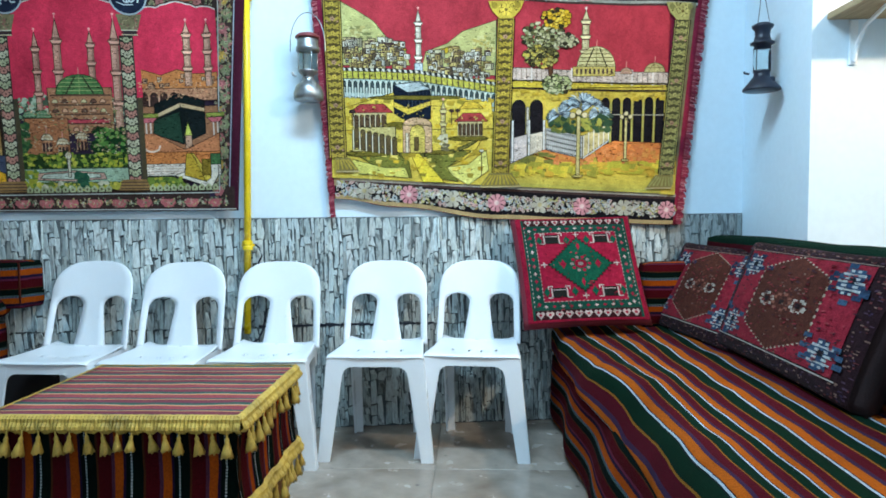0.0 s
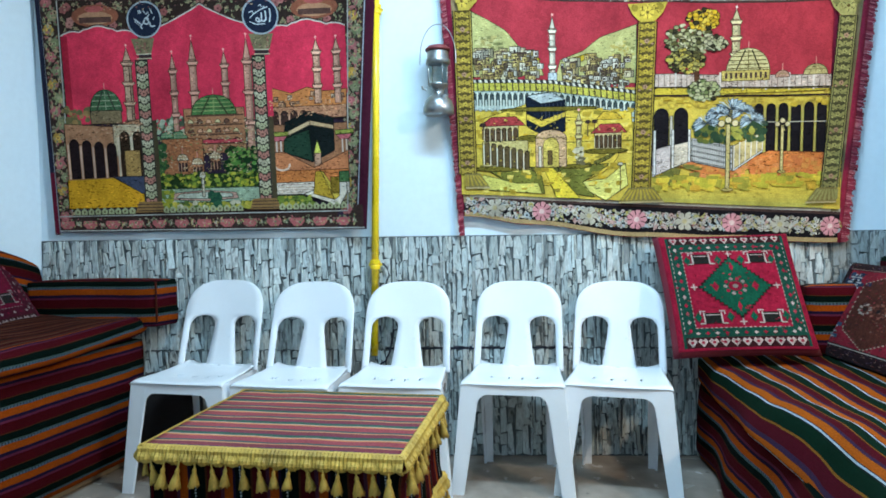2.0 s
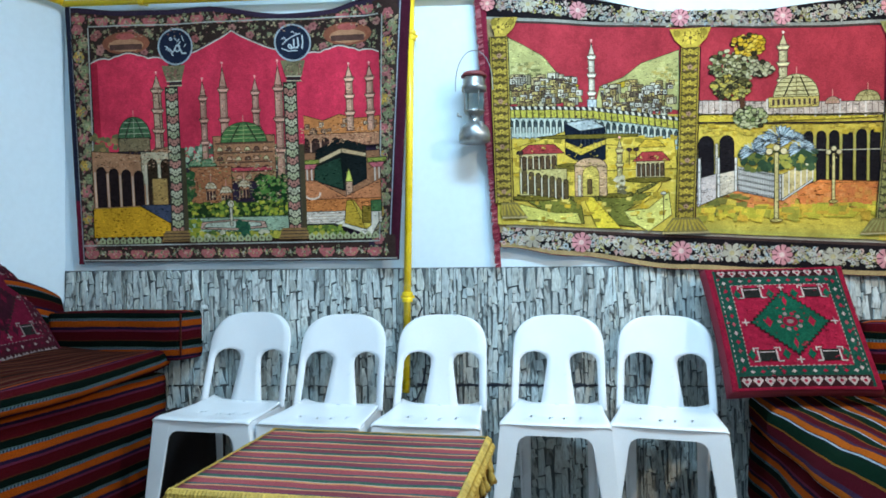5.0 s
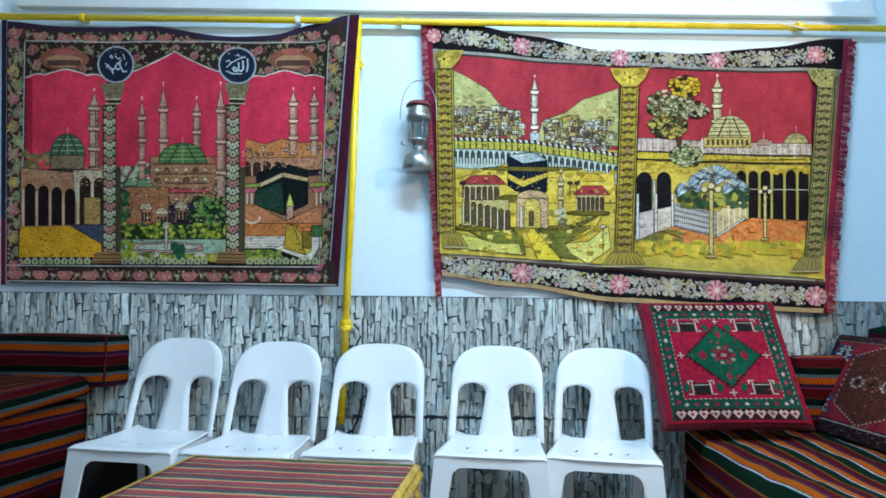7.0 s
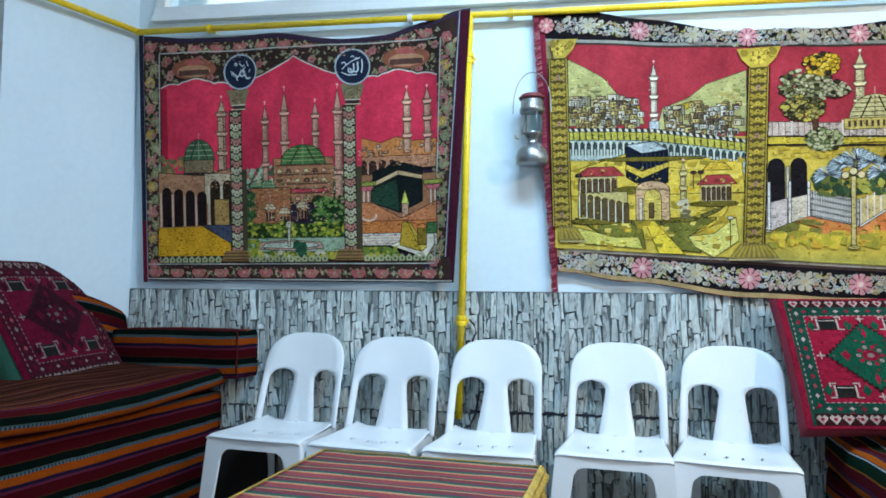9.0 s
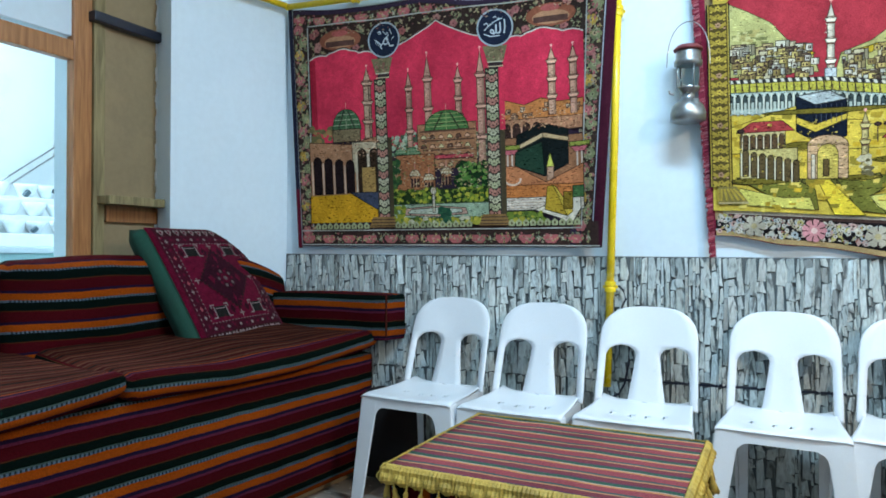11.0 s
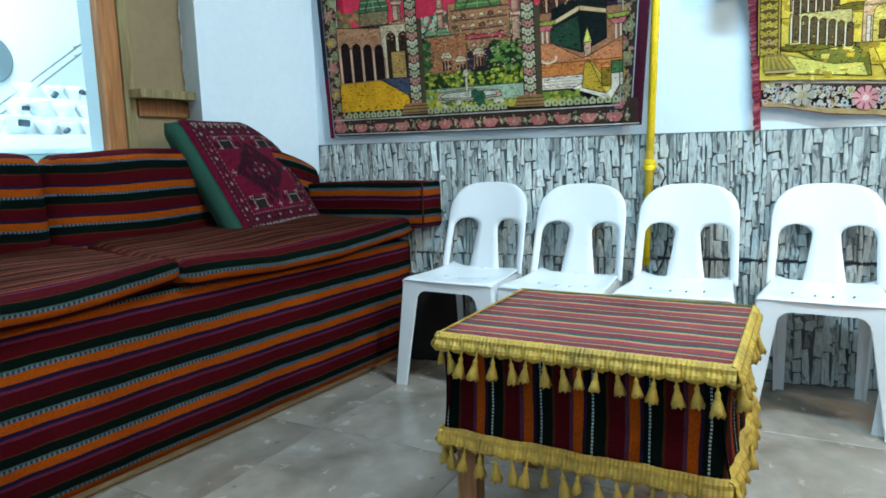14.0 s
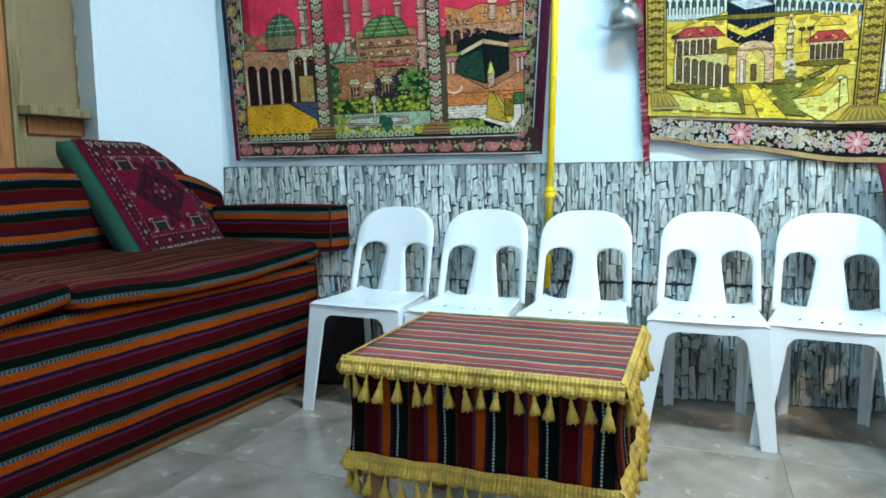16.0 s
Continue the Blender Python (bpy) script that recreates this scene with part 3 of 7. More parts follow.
# ---- plastic chairs ----
def chair_parts(s):
    """A moulded armless stacking chair, its seat's middle over the origin, facing -y."""
    # seat: a dished plate whose sides sweep up into the back, with four short slots across its middle
    bm = bmesh.new()
    nx, ny = 48, 22
    g = []
    for j in range(ny + 1):
        t = j / ny
        y = -0.225 + 0.375 * t
        half = 0.203 - 0.036 * t
        row = []
        for i in range(nx + 1):
            u = i / nx * 2 - 1
            z = 0.457 - 0.020 * math.sin(math.pi * min(1, t * 1.15)) * (1 - u * u) - 0.006 * t
            edge = max(0, abs(u) - 0.90) / 0.10
            z -= 0.006 * edge ** 2 * (1 - t)
            z += 0.016 * max(0, (t - 0.35) / 0.65) ** 2 * max(0, (abs(u) - 0.66) / 0.34) ** 1.5
            if t < 0.10:
                z -= 0.010 * ((0.10 - t) / 0.10) ** 2
            row.append(bm.verts.new((u * half, y - 0.004 * (1 - u * u) * (1 - t), z)))
        g.append(row)
    slots = {(i + q, 9 + q) for i in (11, 20, 27, 35) for q in (0, 1)}
    for j in range(ny):
        for i in range(nx):
            if (i, j) not in slots:
                bm.faces.new((g[j][i], g[j][i + 1], g[j + 1][i + 1], g[j + 1][i]))
    shell(bm, 0.006)
    bmesh.ops.recalc_face_normals(bm, faces=bm.faces)
    part("seat", bm, M_CHAIR, s, smooth=True)

    # backrest: an arch with two round-headed openings either side of a splat that flares towards the seat
    bm = bmesh.new()
    z0, z1, hole0, hole1 = 0.440, 0.822, 0.448, 0.668
    nv = 64
    rows = []
    for k in range(nv + 1):
        z = z0 + (z1 - z0) * (1 - (1 - k / nv) ** 1.15)
        t = (z - z0) / (z1 - z0)
        if t < 0.60:
            half = 0.194 - 0.006 * t / 0.60
        else:
            half = 0.188 * max(0.0, 1 - ((t - 0.60) / 0.40) ** 2.7) ** (1 / 2.9)
        half = max(half, 0.02)
        hi, ho = 0.044 + 0.027 * max(0, 1 - (z - hole0) / 0.20) ** 1.2, half - 0.031
        crown = 0.104
        if z >= hole1:
            hi = ho = min(crown, half * 0.54)
        else:
            r = 0.046
            if z > hole1 - r:
                q = 1 - math.sqrt(max(0, 1 - ((z - (hole1 - r)) / r) ** 2))
                hi, ho = hi + (crown - hi) * q, ho + (crown - ho) * q
        lean = 0.085 * t + 0.015 * t * t
        xs = [half, half - 0.006, (half + ho) / 2, ho, hi, hi * 0.5]
        xs = [-x for x in xs] + [0.0] + xs[::-1]
        row = []
        for n, x in enumerate(xs):
            lip = 0.007 if n in (0, len(xs) - 1) else 0.0
            row.append(bm.verts.new((x, 0.118 + lean - 0.042 * (x / 0.19) ** 2 * (1 - 0.5 * t) + lip, z)))
        rows.append((z, row))
    for (za, a), (zb, b) in zip(rows, rows[1:]):
        for i in range(len(a) - 1):
            if i in (3, 8) and hole0 <= za and zb <= hole1 + 0.004:
                continue
            bm.faces.new((a[i], a[i + 1], b[i + 1], b[i]))
    bmesh.ops.remove_doubles(bm, verts=bm.verts, dist=0.0004)
    bmesh.ops.recalc_face_normals(bm, faces=bm.faces)
    shell(bm, 0.009)
    part("backrest", bm, M_CHAIR, s, smooth=True)

    # legs: angle sections that splay and taper
    for sx in (-1, 1):
        for front in (True, False):
            bm = bmesh.new()
            ytop, ybot = (-0.2220, -0.243) if front else (0.125, 0.152)
            xt, xb = (0.2005, 0.241) if front else (0.166, 0.156)
            wt, wb = (0.076, 0.052) if front else (0.050, 0.038)
            rings = []
            for k in range(7):
                t = k / 6
                z = (0.4425 if front else 0.44) * (1 - t)
                x, y, w = xt + (xb - xt) * t, ytop + (ybot - ytop) * t, wt + (wb - wt) * t
                d = 1 if front else -1
                th = 0.010
                sec = [(0, 0), (-w, 0), (-w, th * d), (-th, th * d), (-th, w * 0.8 * d), (0, w * 0.8 * d)]
                rings.append([bm.verts.new((sx * (x + p), y + q, z)) for p, q in sec])
            for a, b in zip(rings, rings[1:]):
                for i in range(6):
                    bm.faces.new((a[i], a[(i + 1) % 6], b[(i + 1) % 6], b[i]))
            bm.faces.new(rings[0]); bm.faces.new(rings[-1][::-1])
            bmesh.ops.recalc_face_normals(bm, faces=bm.faces)
            bmesh.ops.bevel(bm, geom=[e for e in bm.edges if abs(e.verts[0].co.z - e.verts[1].co.z) > 0.02], offset=0.003, segments=2, affect="EDGES")
            part("leg", bm, M_CHAIR, s)

    # aprons: skirts under the seat that round into the legs, front and sides
    def apron(p, q, drop, reach, radius):
        bm = bmesh.new()
        p, q = Vector(p), Vector(q)
        ln = (q - p).length
        up, lo = [], []
        for k in range(41):
            t = k / 40
            c = p.lerp(q, t)
            d = min(t, 1 - t) * ln
            if d <= reach:
                low = drop + radius
            elif d < reach + radius:
                low = drop + radius - math.sqrt(radius ** 2 - (radius - (d - reach)) ** 2)
            else:
                low = drop
            up.append(bm.verts.new(c))
            lo.append(bm.verts.new(c - Vector((0, 0.0475 * low if abs(p.y - q.y) < 0.01 else 0, low))))
        for k in range(40):
            bm.faces.new((up[k], up[k + 1], lo[k + 1], lo[k]))
        shell(bm, 0.006)
        if abs(p.y - q.y) < 0.01:
            shift = -0.2213 - min(v.co.y for v in bm.verts if v.co.z > p.z - 0.004)
            for v in bm.verts:
                v.co.y += shift
        part("apron", bm, M_CHAIR, s)
    apron((-0.1385, -0.2155, 0.4425), (0.1385, -0.2155, 0.4425), 0.038, 0.001, 0.046)
    for sx in (-1, 1):
        apron((sx * 0.1930, -0.20, 0.447), (sx * 0.163, 0.14, 0.440), 0.034, 0.050, 0.055)


chair = thing("plastic_chair", 0, 0, 0, 0, "white moulded plastic stacking chair with an arched back and two slots", "chair", "row of white chairs")
chair_parts(chair)
# place, turn and slight difference in height of each
CHAIRS = [(-1.702, 2.790, -2, 0.995), (-1.284, 2.800, -1, 0.99), (-0.867, 2.860, 1, 0.985), (-0.396, 2.955, -1, 0.978), (0.020, 2.975, -6, 0.975)]
spots = [pose(x, y, 0, 0, 0, rz) @ Matrix.Diagonal((1, 1, tall, 1)) for x, y, rz, tall in CHAIRS]
chair.matrix_world = spots[0]
for m in spots[1:]:
    copy_thing(chair, m)


# ---- table with its fringed cloth ----
TX0, TX1, TY0, TY1, TZ = -1.210, -0.580, 1.622, 2.148, 0.533
table = thing("coffee_table", (TX0 + TX1) / 2, (TY0 + TY1) / 2, 0, 0, "low brown wooden table under a striped fringed cloth", "table")
tw, td = (TX1 - TX0) / 2, (TY1 - TY0) / 2
part("tabletop", boxed(-tw + 0.01, tw - 0.01, -td + 0.01, td - 0.01, TZ - 0.03, TZ - 0.004, 0.003), M_LEG, table)
for sx in (-1, 1):
    for sy in (-1, 1):
        bm = bmesh.new()
        box(bm, sx * (tw - 0.04) - 0.025, sx * (tw - 0.04) + 0.025, sy * (td - 0.05) - 0.025, sy * (td - 0.05) + 0.025, 0, TZ - 0.03, 0.003)
        part("leg", bm, M_LEG, table)
cloth = thing("tablecloth", (TX0 + TX1) / 2, (TY0 + TY1) / 2, 0, 0, "striped kilim tablecloth with gold braid and tassels", "tablecloth")
bm = bmesh.new()
uvl = bm.loops.layers.uv.new("UVMap")
n = 24
g = [[bm.verts.new((-tw - 0.006 + (2 * tw + 0.012) * i / n, -td - 0.006 + (2 * td + 0.012) * j / n, TZ + 0.002 + 0.002 * noise.noise(Vector((i * 0.3, j * 0.3, 2))))) for j in range(n + 1)] for i in range(n + 1)]
for i in range(n):
    for j in range(n):
        f = bm.faces.new((g[i][j], g[i + 1][j], g[i + 1][j + 1], g[i][j + 1]))
        for l in f.loops:
            l[uvl].uv = (l.vert.co.y, l.vert.co.x)
shell(bm, 0.004)
part("top_panel", bm, M_TABLE_TOP, cloth, "faded striped top panel", smooth=True)
SIDES = [((-tw, -td), (tw, -td)), ((tw, -td), (tw, td)), ((tw, td), (-tw, td)), ((-tw, td), (-tw, -td))]
DROP0 = 0.285


def tassel_mesh():
    bm = bmesh.new()
    lathe(bm, [(0.0017, 0.0), (0.0021, -0.019), (0.0040, -0.021), (0.0052, -0.025), (0.0042, -0.029), (0.0066, -0.037), (0.0090, -0.047), (0.0116, -0.0575), (0.0080, -0.0570)], 18)
    for v in bm.verts:
        # loose threads: the skirt is fluted and its hem uneven
        if v.co.z < -0.030:
            n = round(math.atan2(v.co.y, v.co.x) / (2 * math.pi / 18))
            v.co.x *= 1.0 + 0.16 * (n % 2)
            v.co.y *= 1.0 + 0.16 * (n % 2)
            if v.co.z < -0.055:
                v.co.z -= 0.0035 * math.sin(n * 2.3)
    me = bpy.data.meshes.new("tassel")
    bm.to_mesh(me)
    bm.free()
    me.materials.append(M_GOLD)
    for p in me.polygons:
        p.use_smooth = True
    return me


TASSEL = tassel_mesh()
rt = random.Random(5)
for (ax, ay), (bx, by) in SIDES:
    a, b = Vector((ax, ay, 0)), Vector((bx, by, 0))
    d = (b - a)
    ln = d.length
    d.normalize()
    out = Vector((d.y, -d.x, 0))
    bm = bmesh.new()
    uvl = bm.loops.layers.uv.new("UVMap")
    nu, nv = 40, 8
    g = []
    for i in range(nu + 1):
        row = []
        for j in range(nv + 1):
            u, t = i / nu, j / nv
            z = TZ - (TZ - DROP0) * t
            bulge = 0.006 + 0.004 * t * math.sin(u * 19 + ax * 9) + 0.002 * math.sin(u * 47 + 1) * t - 0.012 * math.sin(math.pi * t) * (0.4 + abs(2 * u - 1))
            row.append(bm.verts.new(a + d * (u * ln) + out * bulge + Vector((0, 0, z))))
        g.append(row)
    for i in range(nu):
        for j in range(nv):
            f = bm.faces.new((g[i][j], g[i + 1][j], g[i + 1][j + 1], g[i][j + 1]))
            for l, (ii, jj) in zip(f.loops, ((i, j), (i + 1, j), (i + 1, j + 1), (i, j + 1))):
                l[uvl].uv = (ii / nu * ln + 0.03, jj / nv * 0.25)
    shell(bm, 0.003)
    panel = part("side_panel", bm, M_TABLE_SIDE, cloth, "dark striped side panel", smooth=True)
    for zb, hb in ((TZ - 0.013, 0.028), (DROP0 - 0.002, 0.030)):
        bm = bmesh.new()
        cnt = 140
        low = zb < 0.4
        cols = []
        for k in range(cnt + 1):
            u = k / cnt
            off = 0.010 + (0.004 * math.sin(u * 19 + ax * 9) + 0.002 * math.sin(u * 47 + 1) if low else 0)
            c = a + d * (u * (ln + 0.026) - 0.013)
            scallop = 0.008 * abs(math.sin(k * math.pi / 8)) + rt.uniform(0, 0.003)
            rib = 0.0022 * (k % 2) + rt.uniform(0, 0.0016)
            fluff = 0.006 * abs(math.sin(k * math.pi / 8 + 0.3))
            cols.append([bm.verts.new(c + out * (off + dx + rib) + Vector((0, 0, zb + z + rt.uniform(-0.0006, 0.0006)))) for dx, z in ((-0.008, hb / 2 + 0.0015), (-0.003, hb / 2), (0.003, hb / 2 - 0.006), (0.004, 0.0), (0.006 + fluff, -hb / 2 + 0.005), (0.007 + fluff, -hb / 2), (0.001, -hb / 2 - 0.003 - scallop))])
        for p, q in zip(cols, cols[1:]):
            for k in range(6):
                bm.faces.new((p[k], q[k], q[k + 1], p[k + 1]))
        shell(bm, 0.003)
        braid = part("braid", bm, M_GOLD, cloth, "gold braid")
        cnt = int(ln / 0.0385)
        for k in range(cnt):
            t = new("tassel", TASSEL)
            t.parent = braid
            u = (k + 0.5) / cnt
            off = 0.019 + (0.004 * math.sin(u * 19 + ax * 9) if zb < 0.4 else 0)
            c = a + d * (u * ln) + out * off
            s = rt.uniform(0.85, 1.12)
            t.matrix_basis = Matrix.Translation((c.x, c.y, zb - hb / 2 + 0.004)) @ pose(0, 0, 0, rt.uniform(-9, 9), rt.uniform(-11, 11), rt.uniform(0, 90)) @ Matrix.Diagonal((s * 1.12, s * 1.12, s * 1.16, 1))

# ---- pipes ----
gas = thing("gas_pipe", 0, 0, 0, 0, "bright yellow painted steel gas pipe with elbows and brackets", "pipe")
PZ = 2.20
bm = bmesh.new()
tube(bm, [on_wall(-2.56, PZ, 0.05), on_wall(-1.0, PZ, 0.05), on_wall(1.32, PZ - 0.004, 0.05)], 0.014, 14)
part("pipe_run", bm, M_YELLOW, gas, smooth=True)
bm = bmesh.new()
tube(bm, [(-2.545, 2.90, PZ + 0.004), (-2.66, 2.48, PZ + 0.01), (-2.83, 1.85, PZ + 0.015)], 0.014, 14)
part("pipe_run", bm, M_YELLOW, gas, smooth=True)
bm = bmesh.new()
tube(bm, [on_wall(-1.008, PZ, 0.05), on_wall(-1.022, 1.5, 0.042), on_wall(-1.046, 0.47, 0.042)], 0.016, 14)
part("pipe_drop", bm, M_YELLOW, gas, smooth=True)
for z, px in ((0.88, -1.036), (2.01, -1.012)):
    bm = bmesh.new()
    lathe(bm, [(0.017, -0.022), (0.0235, -0.02), (0.0235, -0.006), (0.019, 0.0), (0.0235, 0.006), (0.0235, 0.02), (0.017, 0.022)], 14, Matrix.Translation(on_wall(px, z, 0.042)))
    box(bm, -0.03, 0.03, -0.004, 0.004, -0.006, 0.006, m=Matrix.Translation(on_wall(px, z, 0.03)))
    part("coupling", bm, M_YELLOW, gas)
for x in (-2.2, -1.27, -0.83, 0.9):
    bm = bmesh.new()
    lathe(bm, [(0.016, -0.010), (0.019, -0.009), (0.019, 0.009), (0.016, 0.010)], 14, Matrix.Translation(on_wall(x, PZ, 0.05)) @ pose(0, 0, 0, 0, 90, 7))
    box(bm, -0.006, 0.006, -0.05, 0.0, -0.004, 0.02, m=Matrix.Translation(on_wall(x, PZ, 0.0)) @ pose(0, 0, 0, 0, 0, 7))
    part("bracket", bm, M_TRIM if x == -1.27 else M_YELLOW, gas)

# ---- lanterns ----


def turned(profile):
    bm = bmesh.new()
    lathe(bm, profile, 22)
    return bm


M_REDCAP = plain("dull_red_enamel", (0.16, 0.03, 0.035), 0.5, vary=0.25, big=20)
FORMS = {
    "arch": ([(0.050, 0), (0.060, 0.005), (0.0605, 0.030), (0.053, 0.056), (0.036, 0.073), (0.024, 0.081), (0.023, 0.100), (0.037, 0.114), (0.040, 0.122), (0.03, 0.124)],
             [(0.034, 0.122), (0.0365, 0.126), (0.0365, 0.194), (0.034, 0.198)],
             [(0.036, 0.196), (0.047, 0.198), (0.048, 0.214), (0.043, 0.220), (0.043, 0.244), (0.036, 0.252)]),
    "wire": ([(0.068, 0), (0.074, 0.003), (0.072, 0.010), (0.052, 0.034), (0.040, 0.050), (0.032, 0.058), (0.030, 0.074), (0.036, 0.082), (0.02, 0.084)],
             [(0.026, 0.084), (0.033, 0.10), (0.034, 0.13), (0.030, 0.166), (0.026, 0.17)],
             [(0.030, 0.168), (0.034, 0.184), (0.047, 0.188), (0.047, 0.194), (0.034, 0.20), (0.028, 0.222), (0.030, 0.244), (0.040, 0.254), (0.042, 0.262), (0.024, 0.272), (0.008, 0.275)]),
}


def lantern(x, z, out, metal, label, scale, bail):
    p = on_wall(x, z, out)
    ob = thing("oil_lantern", p.x, p.y, p.z, 0, label, "lantern")
    ob.matrix_world = Matrix.Translation(p) @ Matrix.Diagonal((scale, scale, scale, 1))
    low, tall, high = FORMS[bail]
    tank = part("tank", turned(low), metal, ob, smooth=True)
    bm = bmesh.new()
    tube(bm, [(-low[1][0] * 0.75, -0.012, low[-1][1] * 0.80), (-low[1][0] * 1.0, -0.012, low[-1][1] * 0.84), (-low[1][0] * 1.02, -0.012, low[-1][1] * 0.92)], 0.004, 6)
    part("wick_knob", bm, metal, tank)
    bm = bmesh.new()
    lathe(bm, [(0.014, low[3][1] - 0.004), (0.014, low[3][1] + 0.014), (0.011, low[3][1] + 0.018)], 12, Matrix.Translation((0.026, -0.03, 0)))
    part("filler_cap", bm, metal, tank)
    part("glass_chimney", turned(tall), M_GLASS, ob, smooth=True)
    hood = part("hood", turned(high), metal, ob, smooth=True)
    if bail == "arch":
        part("cap", turned([(0.030, 0.250), (0.049, 0.251), (0.050, 0.256), (0.038, 0.268), (0.012, 0.275)]), M_REDCAP, hood, "dull red enamel cap", smooth=True)
    for k in range(4):
        a = 0.6 + k * math.pi / 2
        r0 = tall[1][0] + 0.004
        bm = bmesh.new()
        tube(bm, [(r0 * math.cos(a), r0 * math.sin(a), tall[0][1] - 0.008), (r0 * math.cos(a), r0 * math.sin(a), tall[-1][1] + 0.008)], 0.0022, 6)
        part("post", bm, metal, ob, smooth=True)
    bm = bmesh.new()
    if bail == "arch":
        tube(bm, [(0.072 * math.cos(radians(a)) , 0.0, 0.20 + 0.155 * math.sin(radians(a)) ** 0.8) for a in range(0, 181, 12)], 0.002, 6)
    else:
        tube(bm, [(-0.02, 0, 0.26), (0.0, 0.01, 0.42), (0.0, 0.02, 0.50)], 0.0015, 6)
        tube(bm, [(0.03, 0, 0.26), (0.004, 0.01, 0.42), (0.0, 0.02, 0.50)], 0.0015, 6)
    part("bail", bm, metal, ob)
    return ob


lantern(-0.742, 1.533, 0.085, M_PEWTER, "tarnished grey metal oil lantern hanging from a wire bail", 1.11, "arch")
ln = lantern(1.30, 1.57, 0.075, M_BLACKM, "black enamelled oil lantern hung on a wire by the corner", 1.0, "wire")
ln.matrix_world = Matrix.Translation((1.264, 3.03, 1.537)) @ Matrix.Diagonal((1.066, 1.066, 1.066, 1))

# a loose black cable behind the chairs and a twist of string on the pipe
cable = thing("cable", 0, 0, 0, 0, "thin loose black cable beside the yellow pipe", "cable")
bm = bmesh.new()
tube(bm, [on_wall(-1.005, 0.885, 0.03), on_wall(-0.985, 0.865, 0.032), on_wall(-0.975, 0.83, 0.03), on_wall(-0.99, 0.80, 0.03), on_wall(-0.985, 0.71, 0.028), on_wall(-0.962, 0.64, 0.028), on_wall(-0.962, 0.57, 0.028), on_wall(-0.978, 0.485, 0.03), on_wall(-1.000, 0.44, 0.03), on_wall(-1.035, 0.42, 0.03), on_wall(-1.07, 0.43, 0.03)], 0.0042, 8)
part("wire", bm, M_BLACKM, cable)
string = thing("string", 0, 0, 0, 0, "white string tied round the yellow pipe", "string")
bm = bmesh.new()
tube(bm, [on_wall(0.76, PZ + 0.012, 0.06), on_wall(0.80, PZ + 0.016, 0.055), on_wall(0.86, PZ - 0.005, 0.068), on_wall(0.93, PZ - 0.018, 0.066)], 0.0022, 6)
part("cord", bm, M_TRIM, string)


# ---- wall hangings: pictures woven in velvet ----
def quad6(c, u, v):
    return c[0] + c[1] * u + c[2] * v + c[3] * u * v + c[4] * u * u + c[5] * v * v


